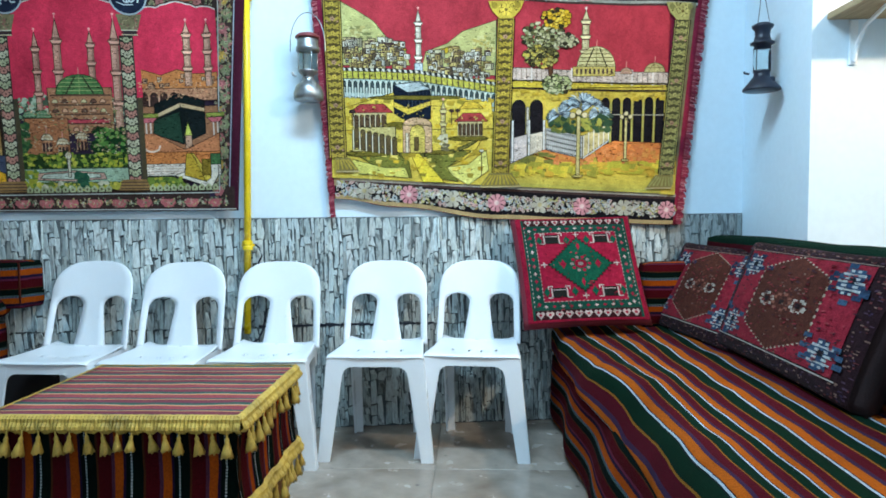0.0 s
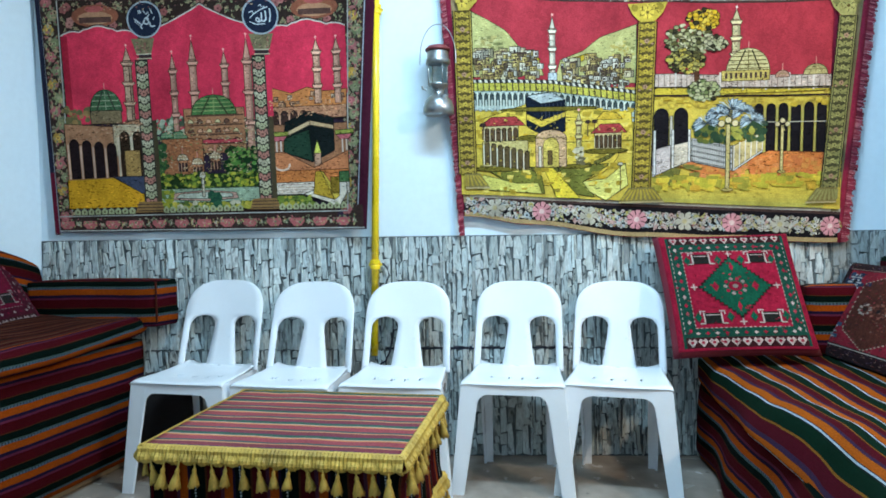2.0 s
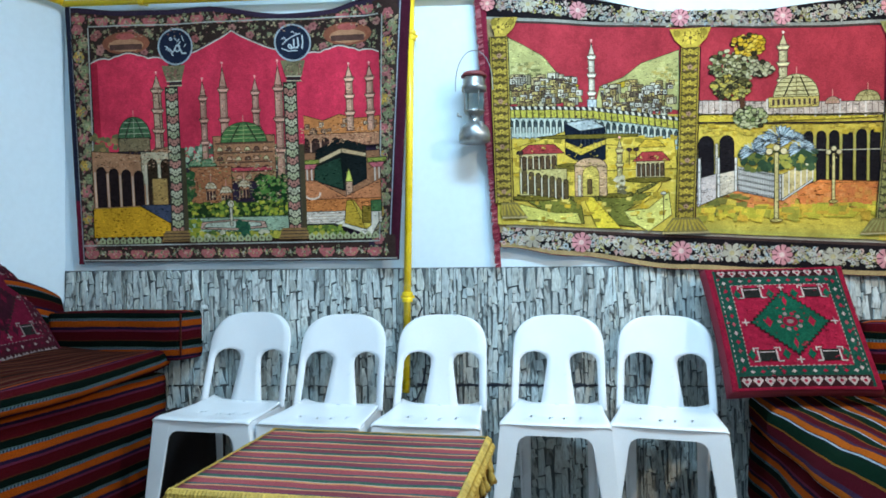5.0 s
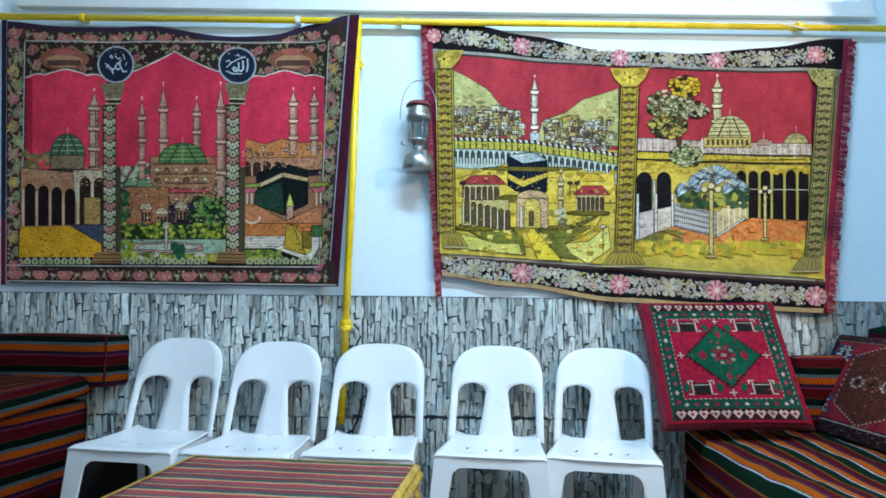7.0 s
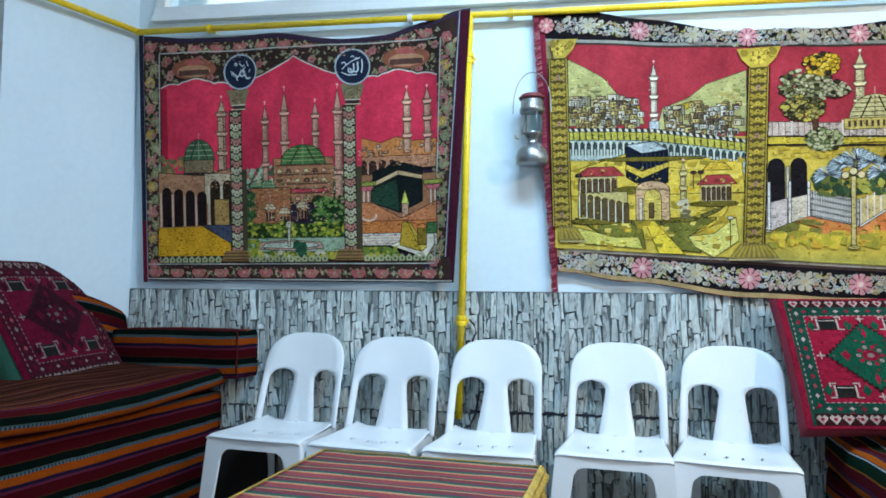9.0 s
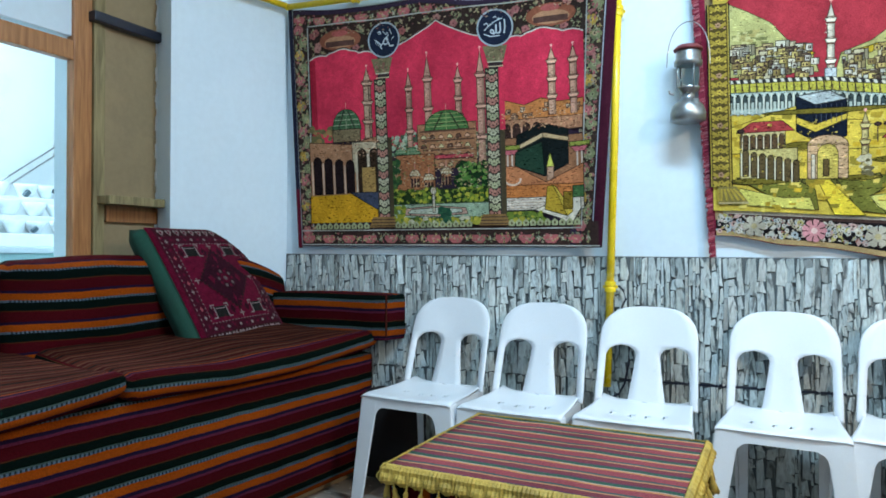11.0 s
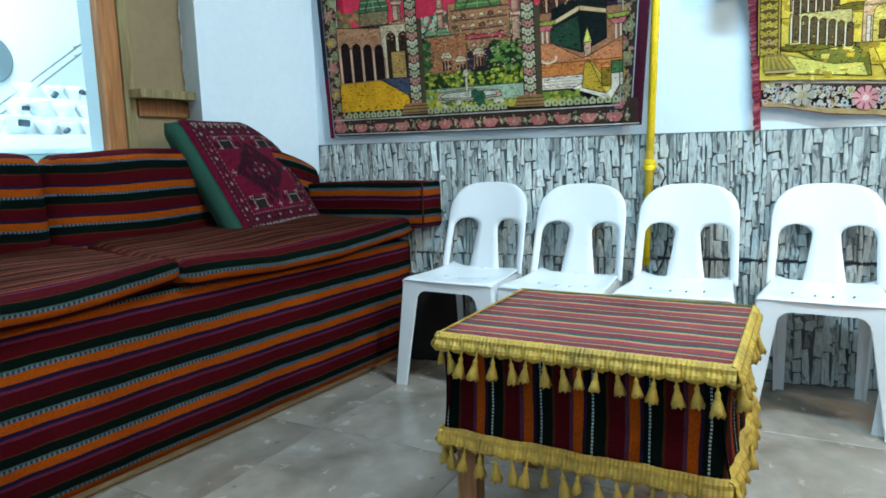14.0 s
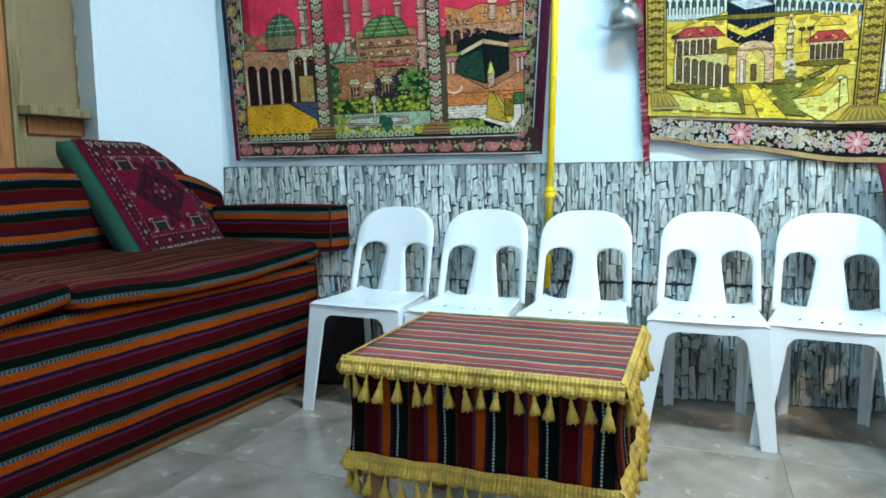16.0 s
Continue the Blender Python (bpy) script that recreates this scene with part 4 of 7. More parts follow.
class Hanging(Canvas):
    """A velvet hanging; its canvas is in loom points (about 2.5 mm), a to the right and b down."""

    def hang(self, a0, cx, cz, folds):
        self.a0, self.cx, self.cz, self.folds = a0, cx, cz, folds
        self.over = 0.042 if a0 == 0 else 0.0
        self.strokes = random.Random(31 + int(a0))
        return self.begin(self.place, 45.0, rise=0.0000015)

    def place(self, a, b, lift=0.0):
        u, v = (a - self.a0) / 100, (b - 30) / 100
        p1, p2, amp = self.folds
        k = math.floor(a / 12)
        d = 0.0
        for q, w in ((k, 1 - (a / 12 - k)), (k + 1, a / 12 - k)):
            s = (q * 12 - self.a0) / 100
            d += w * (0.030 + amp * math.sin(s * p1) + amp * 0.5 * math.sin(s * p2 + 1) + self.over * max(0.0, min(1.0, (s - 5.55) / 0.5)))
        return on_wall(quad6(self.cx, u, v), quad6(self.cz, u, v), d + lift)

    inked = 0.0

    def poly(self, pts, rgb, lift=None):
        """A dyed patch, with a dark drawn outline while inked is set."""
        Canvas.poly(self, pts, rgb, lift)
        if not self.inked:
            return
        area = abs(sum(p[0] * q[1] - q[0] * p[1] for p, q in zip(pts, pts[1:] + pts[:1]))) / 2
        wide, high = max(p[0] for p in pts) - min(p[0] for p in pts), max(p[1] for p in pts) - min(p[1] for p in pts)
        if area < 34 or min(wide, high) < 4.5:
            return
        # loose strokes of lighter and darker thread over each drawn shape
        if area > 120:
            keep, self.inked = self.inked, 0.0
            q = self.strokes
            x0, x1 = min(p[0] for p in pts), max(p[0] for p in pts)
            y0, y1 = min(p[1] for p in pts), max(p[1] for p in pts)
            self.n += 1
            for _ in range(min(260, int(area / 17))):
                x, y = q.uniform(x0, x1), q.uniform(y0, y1)
                inside = False
                for (ax, ay), (bx, by) in zip(pts, pts[1:] + pts[:1]):
                    if (ay > y) != (by > y) and x < ax + (y - ay) / (by - ay) * (bx - ax):
                        inside = not inside
                if not inside:
                    continue
                k, w, h = q.choice((0.14, 0.3, 0.45, 0.65, 1.3, 1.6)), q.uniform(2, 8), q.uniform(0.8, 2.3)
                warm = q.uniform(0.9, 1.12)
                Canvas.poly(self, [(x - w / 2, y), (x, y - h / 2), (x + w / 2, y + q.uniform(-0.8, 0.8)), (x, y + h / 2)], (min(0.9, rgb[0] * k * warm), min(0.9, rgb[1] * k), min(0.9, rgb[2] * k / warm)))
                self.n -= 1
            self.inked = keep
        self.n += 1
        ink = tuple(0.10 * k + 0.006 for k in rgb)
        w = self.inked / 2
        for (x0, y0), (x1, y1) in zip(pts, pts[1:] + pts[:1]):
            d = math.hypot(x1 - x0, y1 - y0)
            if d < 0.5:
                continue
            px, py = -(y1 - y0) / d * w, (x1 - x0) / d * w
            Canvas.poly(self, [(x0 + px, y0 + py), (x1 + px, y1 + py), (x1 - px, y1 - py), (x0 - px, y0 - py)], ink)
            self.n -= 1

    def shade(self, a, b):
        """Uneven dye and crushed pile, in broad and small patches."""
        return 1 + 0.26 * noise.noise(Vector((a / 19, b / 19, 3))) + 0.16 * noise.noise(Vector((a / 90, b / 70, 7)))

    def lace(self, path, n, spread, cols, seed, size):
        """Small leaves, buds and curls strewn along a path (a function of 0 to 1)."""
        r = self.rng(seed)
        for k in range(n):
            x, y = path((k + r.random()) / n)
            dx, dy = r.uniform(-1, 1) * spread[0], r.uniform(-1, 1) * spread[1]
            x, y, s, rgb, q = x + dx, y + dy, r.uniform(0.7, 1.3) * size, r.choice(cols), r.uniform(0, 6.28)
            if r.random() < 0.6:
                ca, sa = math.cos(q), math.sin(q)
                self.poly([(x - s * ca, y - s * sa), (x - s * 0.5 * sa, y + s * 0.5 * ca), (x + s * ca, y + s * sa), (x + s * 0.5 * sa, y - s * 0.5 * ca)], rgb)
            else:
                self.ellipse(x, y, s * 0.7, s * 0.7, rgb, 7)
                self.ellipse(x, y, s * 0.28, s * 0.28, (0.012, 0.008, 0.008), 5)

    def minaret(self, x, top, base, w, rgb, bands=2, dark=(0.12, 0.06, 0.04), tip=(0.75, 0.35, 0.3)):
        h = base - top
        self.poly([(x - w * 0.32, top + h * 0.20), (x, top + h * 0.04), (x + w * 0.32, top + h * 0.20)], rgb)
        self.line(x, top, x, top + h * 0.06, 1.2, tip)
        self.ellipse(x, top + 1, 2.4, 2.2, tip, 7)
        self.rect(x - w * 0.33, top + h * 0.2, x + w * 0.33, base, rgb)
        self.rect(x + w * 0.12, top + h * 0.2, x + w * 0.33, base, tuple(k * 0.62 for k in rgb))
        for k in range(bands + 1):
            y = top + h * (0.22 + 0.25 * k)
            self.poly([(x - w * 0.36, y + 6), (x - w * 0.56, y), (x + w * 0.56, y), (x + w * 0.36, y + 6)], tuple(min(1, k2 * 1.35) for k2 in rgb))
            self.rect(x - w * 0.4, y + 6, x + w * 0.4, y + 8.5, dark)
            self.rect(x - w * 0.5, y - 3, x + w * 0.5, y - 1.6, dark)

    def dome(self, x, y, rx, ry, rgb, rib, ribs=4):
        self.poly([(x - rx * 1.02, y)] + [(x + rx * math.cos(radians(180 - k * 15)), y - ry * math.sin(radians(k * 15)) ** 0.9) for k in range(1, 12)] + [(x + rx * 1.02, y)], rgb)
        for k in range(1, ribs):
            yy = y - ry * k / ribs
            hw = rx * math.sqrt(max(0, 1 - (k / ribs) ** 2)) * 0.96
            self.line(x - hw, yy, x + hw, yy, 1.6, rib)
        for k in (-0.5, 0, 0.5):
            self.line(x + k * rx * 1.2, y, x + k * rx * 0.3, y - ry * 0.92, 1.1, rib)
        self.line(x, y - ry - 12, x, y - ry, 1.3, (0.6, 0.25, 0.2))

    def arcade(self, x0, x1, y0, y1, n, wall, dark, post, slope=0.0):
        w = (x1 - x0) / n
        for k in range(n):
            xa = x0 + k * w
            s = slope * (k + 0.5) / n
            ya, yb = y0 + s, y1
            hw = w * 0.36
            cx = xa + w / 2
            self.poly([(cx - hw, yb), (cx - hw, ya + hw)] + [(cx - hw * math.cos(radians(q)), ya + hw - hw * math.sin(radians(q)) * 1.1) for q in range(20, 180, 20)] + [(cx + hw, ya + hw), (cx + hw, yb)], dark)
            self.rect(xa - w * 0.07, ya + hw, xa + w * 0.07, yb, post)

    def clumps(self, x0, y0, x1, y1, n, size, cols, seed):
        keep, self.inked = self.inked, 0.0
        r = self.rng(seed)
        for k in range(n):
            x, y = r.uniform(x0, x1), r.uniform(y0, y1)
            s = r.uniform(0.5, 1.2) * size
            q = r.uniform(0, 6.28)
            self.poly([(x + s * r.uniform(0.6, 1.1) * math.cos(q + t * 0.9), y + s * r.uniform(0.45, 0.9) * math.sin(q + t * 0.9)) for t in range(7)], r.choice(cols))
        self.inked = keep

    def town(self, x0, x1, y0, y1, n, cols, dark, seed, size=9):
        r = self.rng(seed)
        for k in range(n):
            y = y0 + (y1 - y0) * k / n
            x, w, h = r.uniform(x0, x1 - size), r.uniform(0.5, 1.5) * size, r.uniform(0.6, 1.2) * size
            c = r.choice(cols)
            self.rect(x, y - h, x + w, y, c)
            self.rect(x + w * 0.72, y - h, x + w, y, tuple(q * 0.5 for q in c))
            self.line(x - 0.5, y - h, x + w + 0.5, y - h, 1.4, dark)
            for i in range(r.randint(1, 3)):
                xx = x + w * r.uniform(0.1, 0.6)
                self.rect(xx, y - h * 0.7, xx + 2.0, y - h * 0.25, dark)

    def flower(self, x, y, s, rgb, mid, petals=8):
        for k in range(petals):
            q = 6.283 * k / petals
            self.ellipse(x + s * 0.62 * math.cos(q), y + s * 0.62 * math.sin(q), s * 0.34, s * 0.34, rgb, 7)
        self.ellipse(x, y, s * 0.62, s * 0.62, rgb, 9)
        for k in range(petals):
            q = 6.283 * (k + 0.5) / petals
            self.line(x + s * 0.45 * math.cos(q), y + s * 0.45 * math.sin(q), x + s * 0.9 * math.cos(q), y + s * 0.9 * math.sin(q), s * 0.09, (0.04, 0.02, 0.02))
        self.ellipse(x, y, s * 0.26, s * 0.26, mid, 7)

    def leafy(self, x, y, s, cols, r):
        for k in range(5):
            q = r.uniform(0, 6.28)
            dx, dy = math.cos(q) * s * 0.6, math.sin(q) * s * 0.6
            c = r.choice(cols)
            self.poly([(x, y), (x + dx * 0.6 - dy * 0.45, y + dy * 0.6 + dx * 0.45), (x + dx * 1.4, y + dy * 1.4), (x + dx * 0.6 + dy * 0.45, y + dy * 0.6 - dx * 0.45)], c)

    def pillar(self, x, y0, y1, w, ground, motif, line):
        """A column woven with a climbing vine: rosettes, paired curling leaves and buds."""
        keep, self.inked = self.inked, 0.0
        self.rect(x - w / 2, y0, x + w / 2, y1, ground)
        k, y = 0, y0 + 7
        while y < y1 - 6:
            m, o = motif[k % len(motif)], motif[(k + 1) % len(motif)]
            for q in range(6):
                self.ellipse(x + w * 0.17 * math.cos(q * 1.047), y + 3.1 * math.sin(q * 1.047), w * 0.13, 2.1, m, 6)
            self.ellipse(x, y, w * 0.10, 1.6, tuple(v * 0.25 for v in m), 6)
            for g in (-1, 1):
                self.poly([(x + g * w * 0.10, y + 8), (x + g * w * 0.30, y + 3.5), (x + g * w * 0.46, y + 5), (x + g * w * 0.36, y + 7), (x + g * w * 0.44, y + 10), (x + g * w * 0.22, y + 10.5)], o)
                self.ellipse(x + g * w * 0.38, y - 1.5, w * 0.07, 1.7, tuple(v * 1.2 for v in m), 6)
            self.poly([(x - w * 0.07, y + 8.5), (x, y + 5.5), (x + w * 0.07, y + 8.5), (x, y + 12)], tuple(min(0.9, v * 1.3) for v in o))
            k, y = k + 1, y + 13.5
        for sgn in (-1, 1):
            self.line(x + sgn * w / 2, y0, x + sgn * w / 2, y1, 1.4, line)
        self.inked = keep

    def flecks(self, x0, y0, x1, y1, n, size, cols, seed):
        keep, self.inked = self.inked, 0.0
        r = self.rng(seed)
        for k in range(n):
            x, y = r.uniform(x0, x1), r.uniform(y0, y1)
            w, h = r.uniform(0.4, 1.5) * size, r.uniform(0.3, 0.9) * size
            self.poly([(x, y), (x + w, y + r.uniform(-1, 1)), (x + w * 0.8, y + h), (x - 0.5, y + h * 0.8)], r.choice(cols))
        self.inked = keep

    def base(self, left, right, top, bottom, parent, material, rgb):
        """The cloth itself, with its thickness."""
        bm = bmesh.new()
        dye = bm.loops.layers.float_color.new("dye")
        n, m = 40, 26
        g = []
        for i in range(n + 1):
            row = []
            for j in range(m + 1):
                s, t = i / n, j / m
                b = 0
                for _ in range(3):
                    a = left(b) + (right(b) - left(b)) * s if b else left(100) + (right(100) - left(100)) * s
                    b = top(a) + (bottom(a) - top(a)) * t
                row.append(bm.verts.new(self.place(a, b, 0)))
            g.append(row)
        for i in range(n):
            for j in range(m):
                f = bm.faces.new((g[i][j], g[i][j + 1], g[i + 1][j + 1], g[i + 1][j]))
        shell(bm, 0.004)
        for f in bm.faces:
            for l in f.loops:
                l[dye] = (*rgb, 1)
        return part("cloth", bm, material, parent, smooth=True)


def lerp_at(points):
    def f(a):
        for (x0, y0), (x1, y1) in zip(points, points[1:]):
            if a <= x1:
                t = max(0, (a - x0) / (x1 - x0))
                t = t * t * (3 - 2 * t)
                return y0 + (y1 - y0) * t
        return points[-1][1]
    return f


CRIM, CRIM_D = (0.60, 0.038, 0.080), (0.34, 0.018, 0.038)
BARK, NAVY = (0.06, 0.035, 0.03), (0.016, 0.022, 0.045)


def tapestry_west():
    t = thing("tapestry", 0, 0, 0, 0, "crimson velvet tapestry of domed mosques between patterned columns", "tapestry")
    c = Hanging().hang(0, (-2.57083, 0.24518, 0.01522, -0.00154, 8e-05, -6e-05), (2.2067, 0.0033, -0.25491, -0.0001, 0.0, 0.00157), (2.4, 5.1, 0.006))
    top = lerp_at([(0, 38), (120, 48), (265, 47), (400, 65), (480, 62), (560, 44), (640, 33)])
    bot = lambda a: 500 + 8 * a / 600
    left = lambda b: 4 - 2 * b / 500
    right = lambda b: 638 - 37 * (b - 35) / 470
    c.base(left, right, top, bot, t, M_VELVET, (0.035, 0.022, 0.045))
    # maroon selvedge down the east edge, navy down the west
    for k in range(12):
        b0, b1 = 36 + k * 39, 36 + (k + 1) * 39
        for f0, w, rgb in ((lambda b: right(b) - 16, 16, (0.055, 0.010, 0.022)), (lambda b: right(b) - 19, 2, (0.35, 0.36, 0.42)), (lambda b: left(b), 9, (0.022, 0.022, 0.042) if k < 9 else (0.13, 0.012, 0.03)), (lambda b: left(b) + 9, 2, (0.25, 0.27, 0.3))):
            c.poly([(f0(b0), b0), (f0(b0) + w, b0), (f0(b1) + w, b1), (f0(b1), b1)], rgb)
    r = c.rng(3)
    inner = lambda b: right(b) - 19
    # ground of the border and its flowers
    for k in range(16):
        a0, a1 = 14 + k * 37.5, 14 + (k + 1) * 37.5
        c.poly([(a0, top(a0) + 9), (a1, top(a1) + 9), (a1, 88), (a0, 88)], (0.045, 0.026, 0.022))
        a2 = min(a1, 596)
        c.poly([(a0, 462), (a2, 463), (min(a2, right(500) - 4), bot(a1) - 4), (a0, bot(a0) - 4)], (0.045, 0.026, 0.022))
    for k in range(11):
        b0, b1 = 70 + k * 39, 70 + (k + 1) * 39
        c.rect(13, b0, 46, b1, (0.045, 0.028, 0.022))
        c.poly([(inner(b0) - 34, b0), (inner(b0), b0), (inner(b1), b1), (inner(b1) - 34, b1)], (0.045, 0.028, 0.022))
    cols = [(0.30, 0.10, 0.10), (0.20, 0.21, 0.12), (0.34, 0.24, 0.10), (0.12, 0.16, 0.10)]
    for k in range(17):
        b = 78 + k * 24.5
        big = [(0.40, 0.13, 0.13), (0.24, 0.25, 0.13), (0.48, 0.30, 0.06), (0.20, 0.22, 0.11)][k % 4]
        for x in (29, inner(b) - 17):
            sh = 5 if k % 2 else -4
            for q in range(6):
                c.ellipse(x + sh + 6.5 * math.cos(q * 1.047), b + 6 * math.sin(q * 1.047), 4.6, 4.3, big, 7)
            c.ellipse(x + sh, b, 4.2, 4, tuple(min(1, q * 1.6) for q in big), 7)
            c.ellipse(x + sh, b, 1.6, 1.6, BARK, 6)
            c.leafy(x - 9, b + 12, 6, cols, r)
            c.leafy(x + 9, b + 12, 6, cols, r)
    for k in range(26):
        a = 28 + k * 22
        pink = k % 2 == 0
        for yb, s in ((top(a) + 20, 1.0), (485 + 6 * a / 600, 1.1)):
            if pink:
                c.poly([(a - 11 * s, yb - 6), (a + 11 * s, yb - 6), (a + 13 * s, yb + 1), (a + 7, yb + 9), (a - 7, yb + 9), (a - 13 * s, yb + 1)], (0.45, 0.13, 0.13))
                c.leafy(a, yb, 5, [(0.6, 0.28, 0.24)], r)
            else:
                c.leafy(a, yb, 8, cols, r)
                c.leafy(a, yb, 5, [(0.45, 0.42, 0.3)], r)
    LACE = [(0.34, 0.30, 0.20), (0.26, 0.27, 0.15), (0.40, 0.13, 0.13), (0.42, 0.36, 0.16), (0.20, 0.22, 0.12)]
    c.lace(lambda s: (30, 80 + 390 * s), 70, (13, 3), [(0.38, 0.16, 0.14), (0.30, 0.28, 0.16), (0.42, 0.30, 0.18)], 71, 5.5)
    c.lace(lambda s: (inner(80 + 390 * s) - 17, 80 + 390 * s), 70, (13, 3), [(0.38, 0.16, 0.14), (0.30, 0.28, 0.16), (0.42, 0.30, 0.18)], 72, 5.5)
    c.lace(lambda s: (30, 80 + 390 * s), 190, (14, 2), LACE, 61, 3.2)
    c.lace(lambda s: (inner(80 + 390 * s) - 17, 80 + 390 * s), 190, (14, 2), LACE, 62, 3.2)
    c.lace(lambda s: (18 + 550 * s, top(18 + 550 * s) + 20), 250, (2, 9), LACE, 63, 3.0)
    c.lace(lambda s: (18 + 560 * s, 484 + 6 * s), 230, (2, 9), LACE, 64, 2.8)
    for x0, y0, x1, y1 in ((46, 74, 577, 76), (46, 76, 40, 462), (584, 78, 566, 470), (14, 470, 566, 473), (14, bot(14) - 3, 598, bot(598) - 3)):
        c.line(x0, y0, x1, y1, 2.2, (0.42, 0.42, 0.38))
    # spandrels
    c.rect(48, 78, 580, 150, (0.035, 0.022, 0.018))
    for k in range(300):
        c.leafy(r.uniform(52, 576), r.uniform(82, 142), r.uniform(4, 7.5), [(0.22, 0.22, 0.12), (0.28, 0.25, 0.13), (0.12, 0.14, 0.08), (0.34, 0.26, 0.15)], r)
    for k in range(34):
        x, y = r.uniform(54, 574), r.uniform(84, 140)
        for q in range(5):
            c.ellipse(x + 4.5 * math.cos(q * 1.257), y + 4.2 * math.sin(q * 1.257), 3.6, 3.4, [(0.34, 0.13, 0.12), (0.38, 0.18, 0.15), (0.30, 0.10, 0.09)][k % 3], 7)
        c.ellipse(x, y, 2.0, 2.0, (0.14, 0.05, 0.05), 6)
    for x in (115, 520):
        c.ellipse(x, 106, 44, 20, (0.26, 0.09, 0.05), 16)
        c.ellipse(x, 110, 33, 12, (0.42, 0.22, 0.12), 14)
        c.rect(x - 30, 108, x + 30, 118, (0.10, 0.05, 0.04))
        c.ellipse(x, 94, 18, 6, (0.40, 0.10, 0.09), 10)
    # crimson arches
    def arch(x0, x1, shoulder, peak, y1, scallop):
        m = (x0 + x1) / 2
        up = [(x0, shoulder + 6)]
        n = 16
        for k in range(1, n):
            s = k / n
            e = abs(2 * s - 1)
            if scallop:
                y = shoulder - 7 * abs(math.sin(s * math.pi * 3)) + (3 if 0.3 < s < 0.7 else 5) - (6 if 0.3 < s < 0.7 else 0)
            else:
                y = peak + (shoulder - peak) * (e ** 0.85 if e < 0.72 else 0.76 + 0.24 * ((e - 0.72) / 0.28) ** 3)
            up.append((x0 + (x1 - x0) * s, y))
        up.append((x1, shoulder + 6))
        c.poly(up + [(x1, y1), (x0, y1)], CRIM)
        for p, q in zip(up, up[1:]):
            c.line(p[0], p[1] - 2, q[0], q[1] - 2, 3.0, BARK)
            c.line(*p, *q, 2.2, (0.58, 0.56, 0.48))
    arch(48, 190, 134, 0, 300, True)
    arch(214, 408, 138, 92, 320, False)
    arch(432, 576, 136, 0, 260, True)
    c.rect(48, 140, 60, 300, CRIM_D)
    # west picture
    c.inked = 1.3
    c.clumps(45, 270, 130, 300, 40, 9, [(0.20, 0.13, 0.05), (0.28, 0.18, 0.07), (0.13, 0.12, 0.05)], 1)
    c.dome(122, 278, 30, 40, (0.06, 0.13, 0.06), (0.30, 0.34, 0.22))
    c.rect(92, 276, 150, 300, (0.20, 0.15, 0.08))
    c.minaret(167, 158, 302, 22, (0.45, 0.30, 0.20), 3)
    c.poly([(40, 298), (130, 306), (190, 290), (190, 402), (40, 402)], (0.38, 0.19, 0.10))
    c.rect(132, 302, 186, 360, (0.50, 0.42, 0.28))
    c.arcade(44, 138, 326, 400, 4, None, (0.016, 0.009, 0.010), (0.55, 0.36, 0.26), 12)
    c.arcade(140, 188, 316, 398, 2, None, (0.035, 0.02, 0.012), (0.60, 0.50, 0.36))
    c.rect(150, 350, 178, 398, (0.36, 0.22, 0.07))
    c.poly([(38, 402), (126, 400), (180, 432), (180, 456), (36, 456)], (0.60, 0.31, 0.015))
    c.poly([(126, 398), (186, 398), (186, 430), (176, 430)], (0.05, 0.06, 0.10))
    c.line(38, 402, 126, 400, 2, (0.3, 0.15, 0.05))
    # middle picture
    c.clumps(214, 292, 408, 340, 60, 10, [(0.07, 0.10, 0.06)], 16)
    c.clumps(214, 292, 408, 340, 110, 6, [(0.30, 0.40, 0.27), (0.20, 0.30, 0.18), (0.40, 0.48, 0.34)], 2)
    for x, tp, bs, w in ((253, 173, 330, 17), (350, 173, 300, 17), (291, 147, 360, 20), (392, 147, 365, 20)):
        c.minaret(x, tp, bs, w, (0.52, 0.28, 0.20), 3)
    c.rect(268, 278, 382, 360, (0.34, 0.16, 0.08))
    c.dome(325, 290, 42, 36, (0.07, 0.16, 0.05), (0.26, 0.32, 0.12), 5)
    for k in range(4):
        c.rect(272 + k * 3, 290 + k * 17, 380 - k * 2, 293 + k * 17, (0.10, 0.05, 0.03))
        for j in range(6):
            x = 280 + j * 17
            c.ellipse(x, 305 + k * 17, 5.5, 7, [(0.50, 0.42, 0.22), (0.12, 0.06, 0.04), (0.55, 0.30, 0.18)][(j + k) % 3], 9, 0, 180)
    c.rect(288, 335, 376, 342, (0.45, 0.06, 0.08))
    for x, y, s in ((255, 334, 18), (232, 330, 13)):
        c.dome(x, y, s, s * 0.9, (0.10, 0.22, 0.10), (0.25, 0.33, 0.2), 3)
    c.rect(222, 332, 300, 398, (0.36, 0.14, 0.06))
    for x, y in ((260, 372), (322, 370), (288, 380)):
        c.dome(x, y, 11, 12, (0.62, 0.52, 0.36), (0.3, 0.2, 0.1), 2)
        c.rect(x - 9, y, x + 9, y + 20, (0.40, 0.18, 0.09))
        c.arcade(x - 9, x + 9, y + 4, y + 20, 3, None, (0.04, 0.02, 0.02), (0.5, 0.3, 0.2))
    c.clumps(345, 350, 408, 402, 40, 12, [(0.012, 0.035, 0.012)], 14)
    c.clumps(345, 350, 408, 400, 46, 6, [(0.05, 0.14, 0.03), (0.09, 0.20, 0.04), (0.16, 0.27, 0.06)], 4)
    c.clumps(212, 340, 228, 400, 30, 8, [(0.06, 0.14, 0.04), (0.03, 0.08, 0.03)], 5)
    c.rect(206, 398, 406, 424, (0.14, 0.20, 0.03))
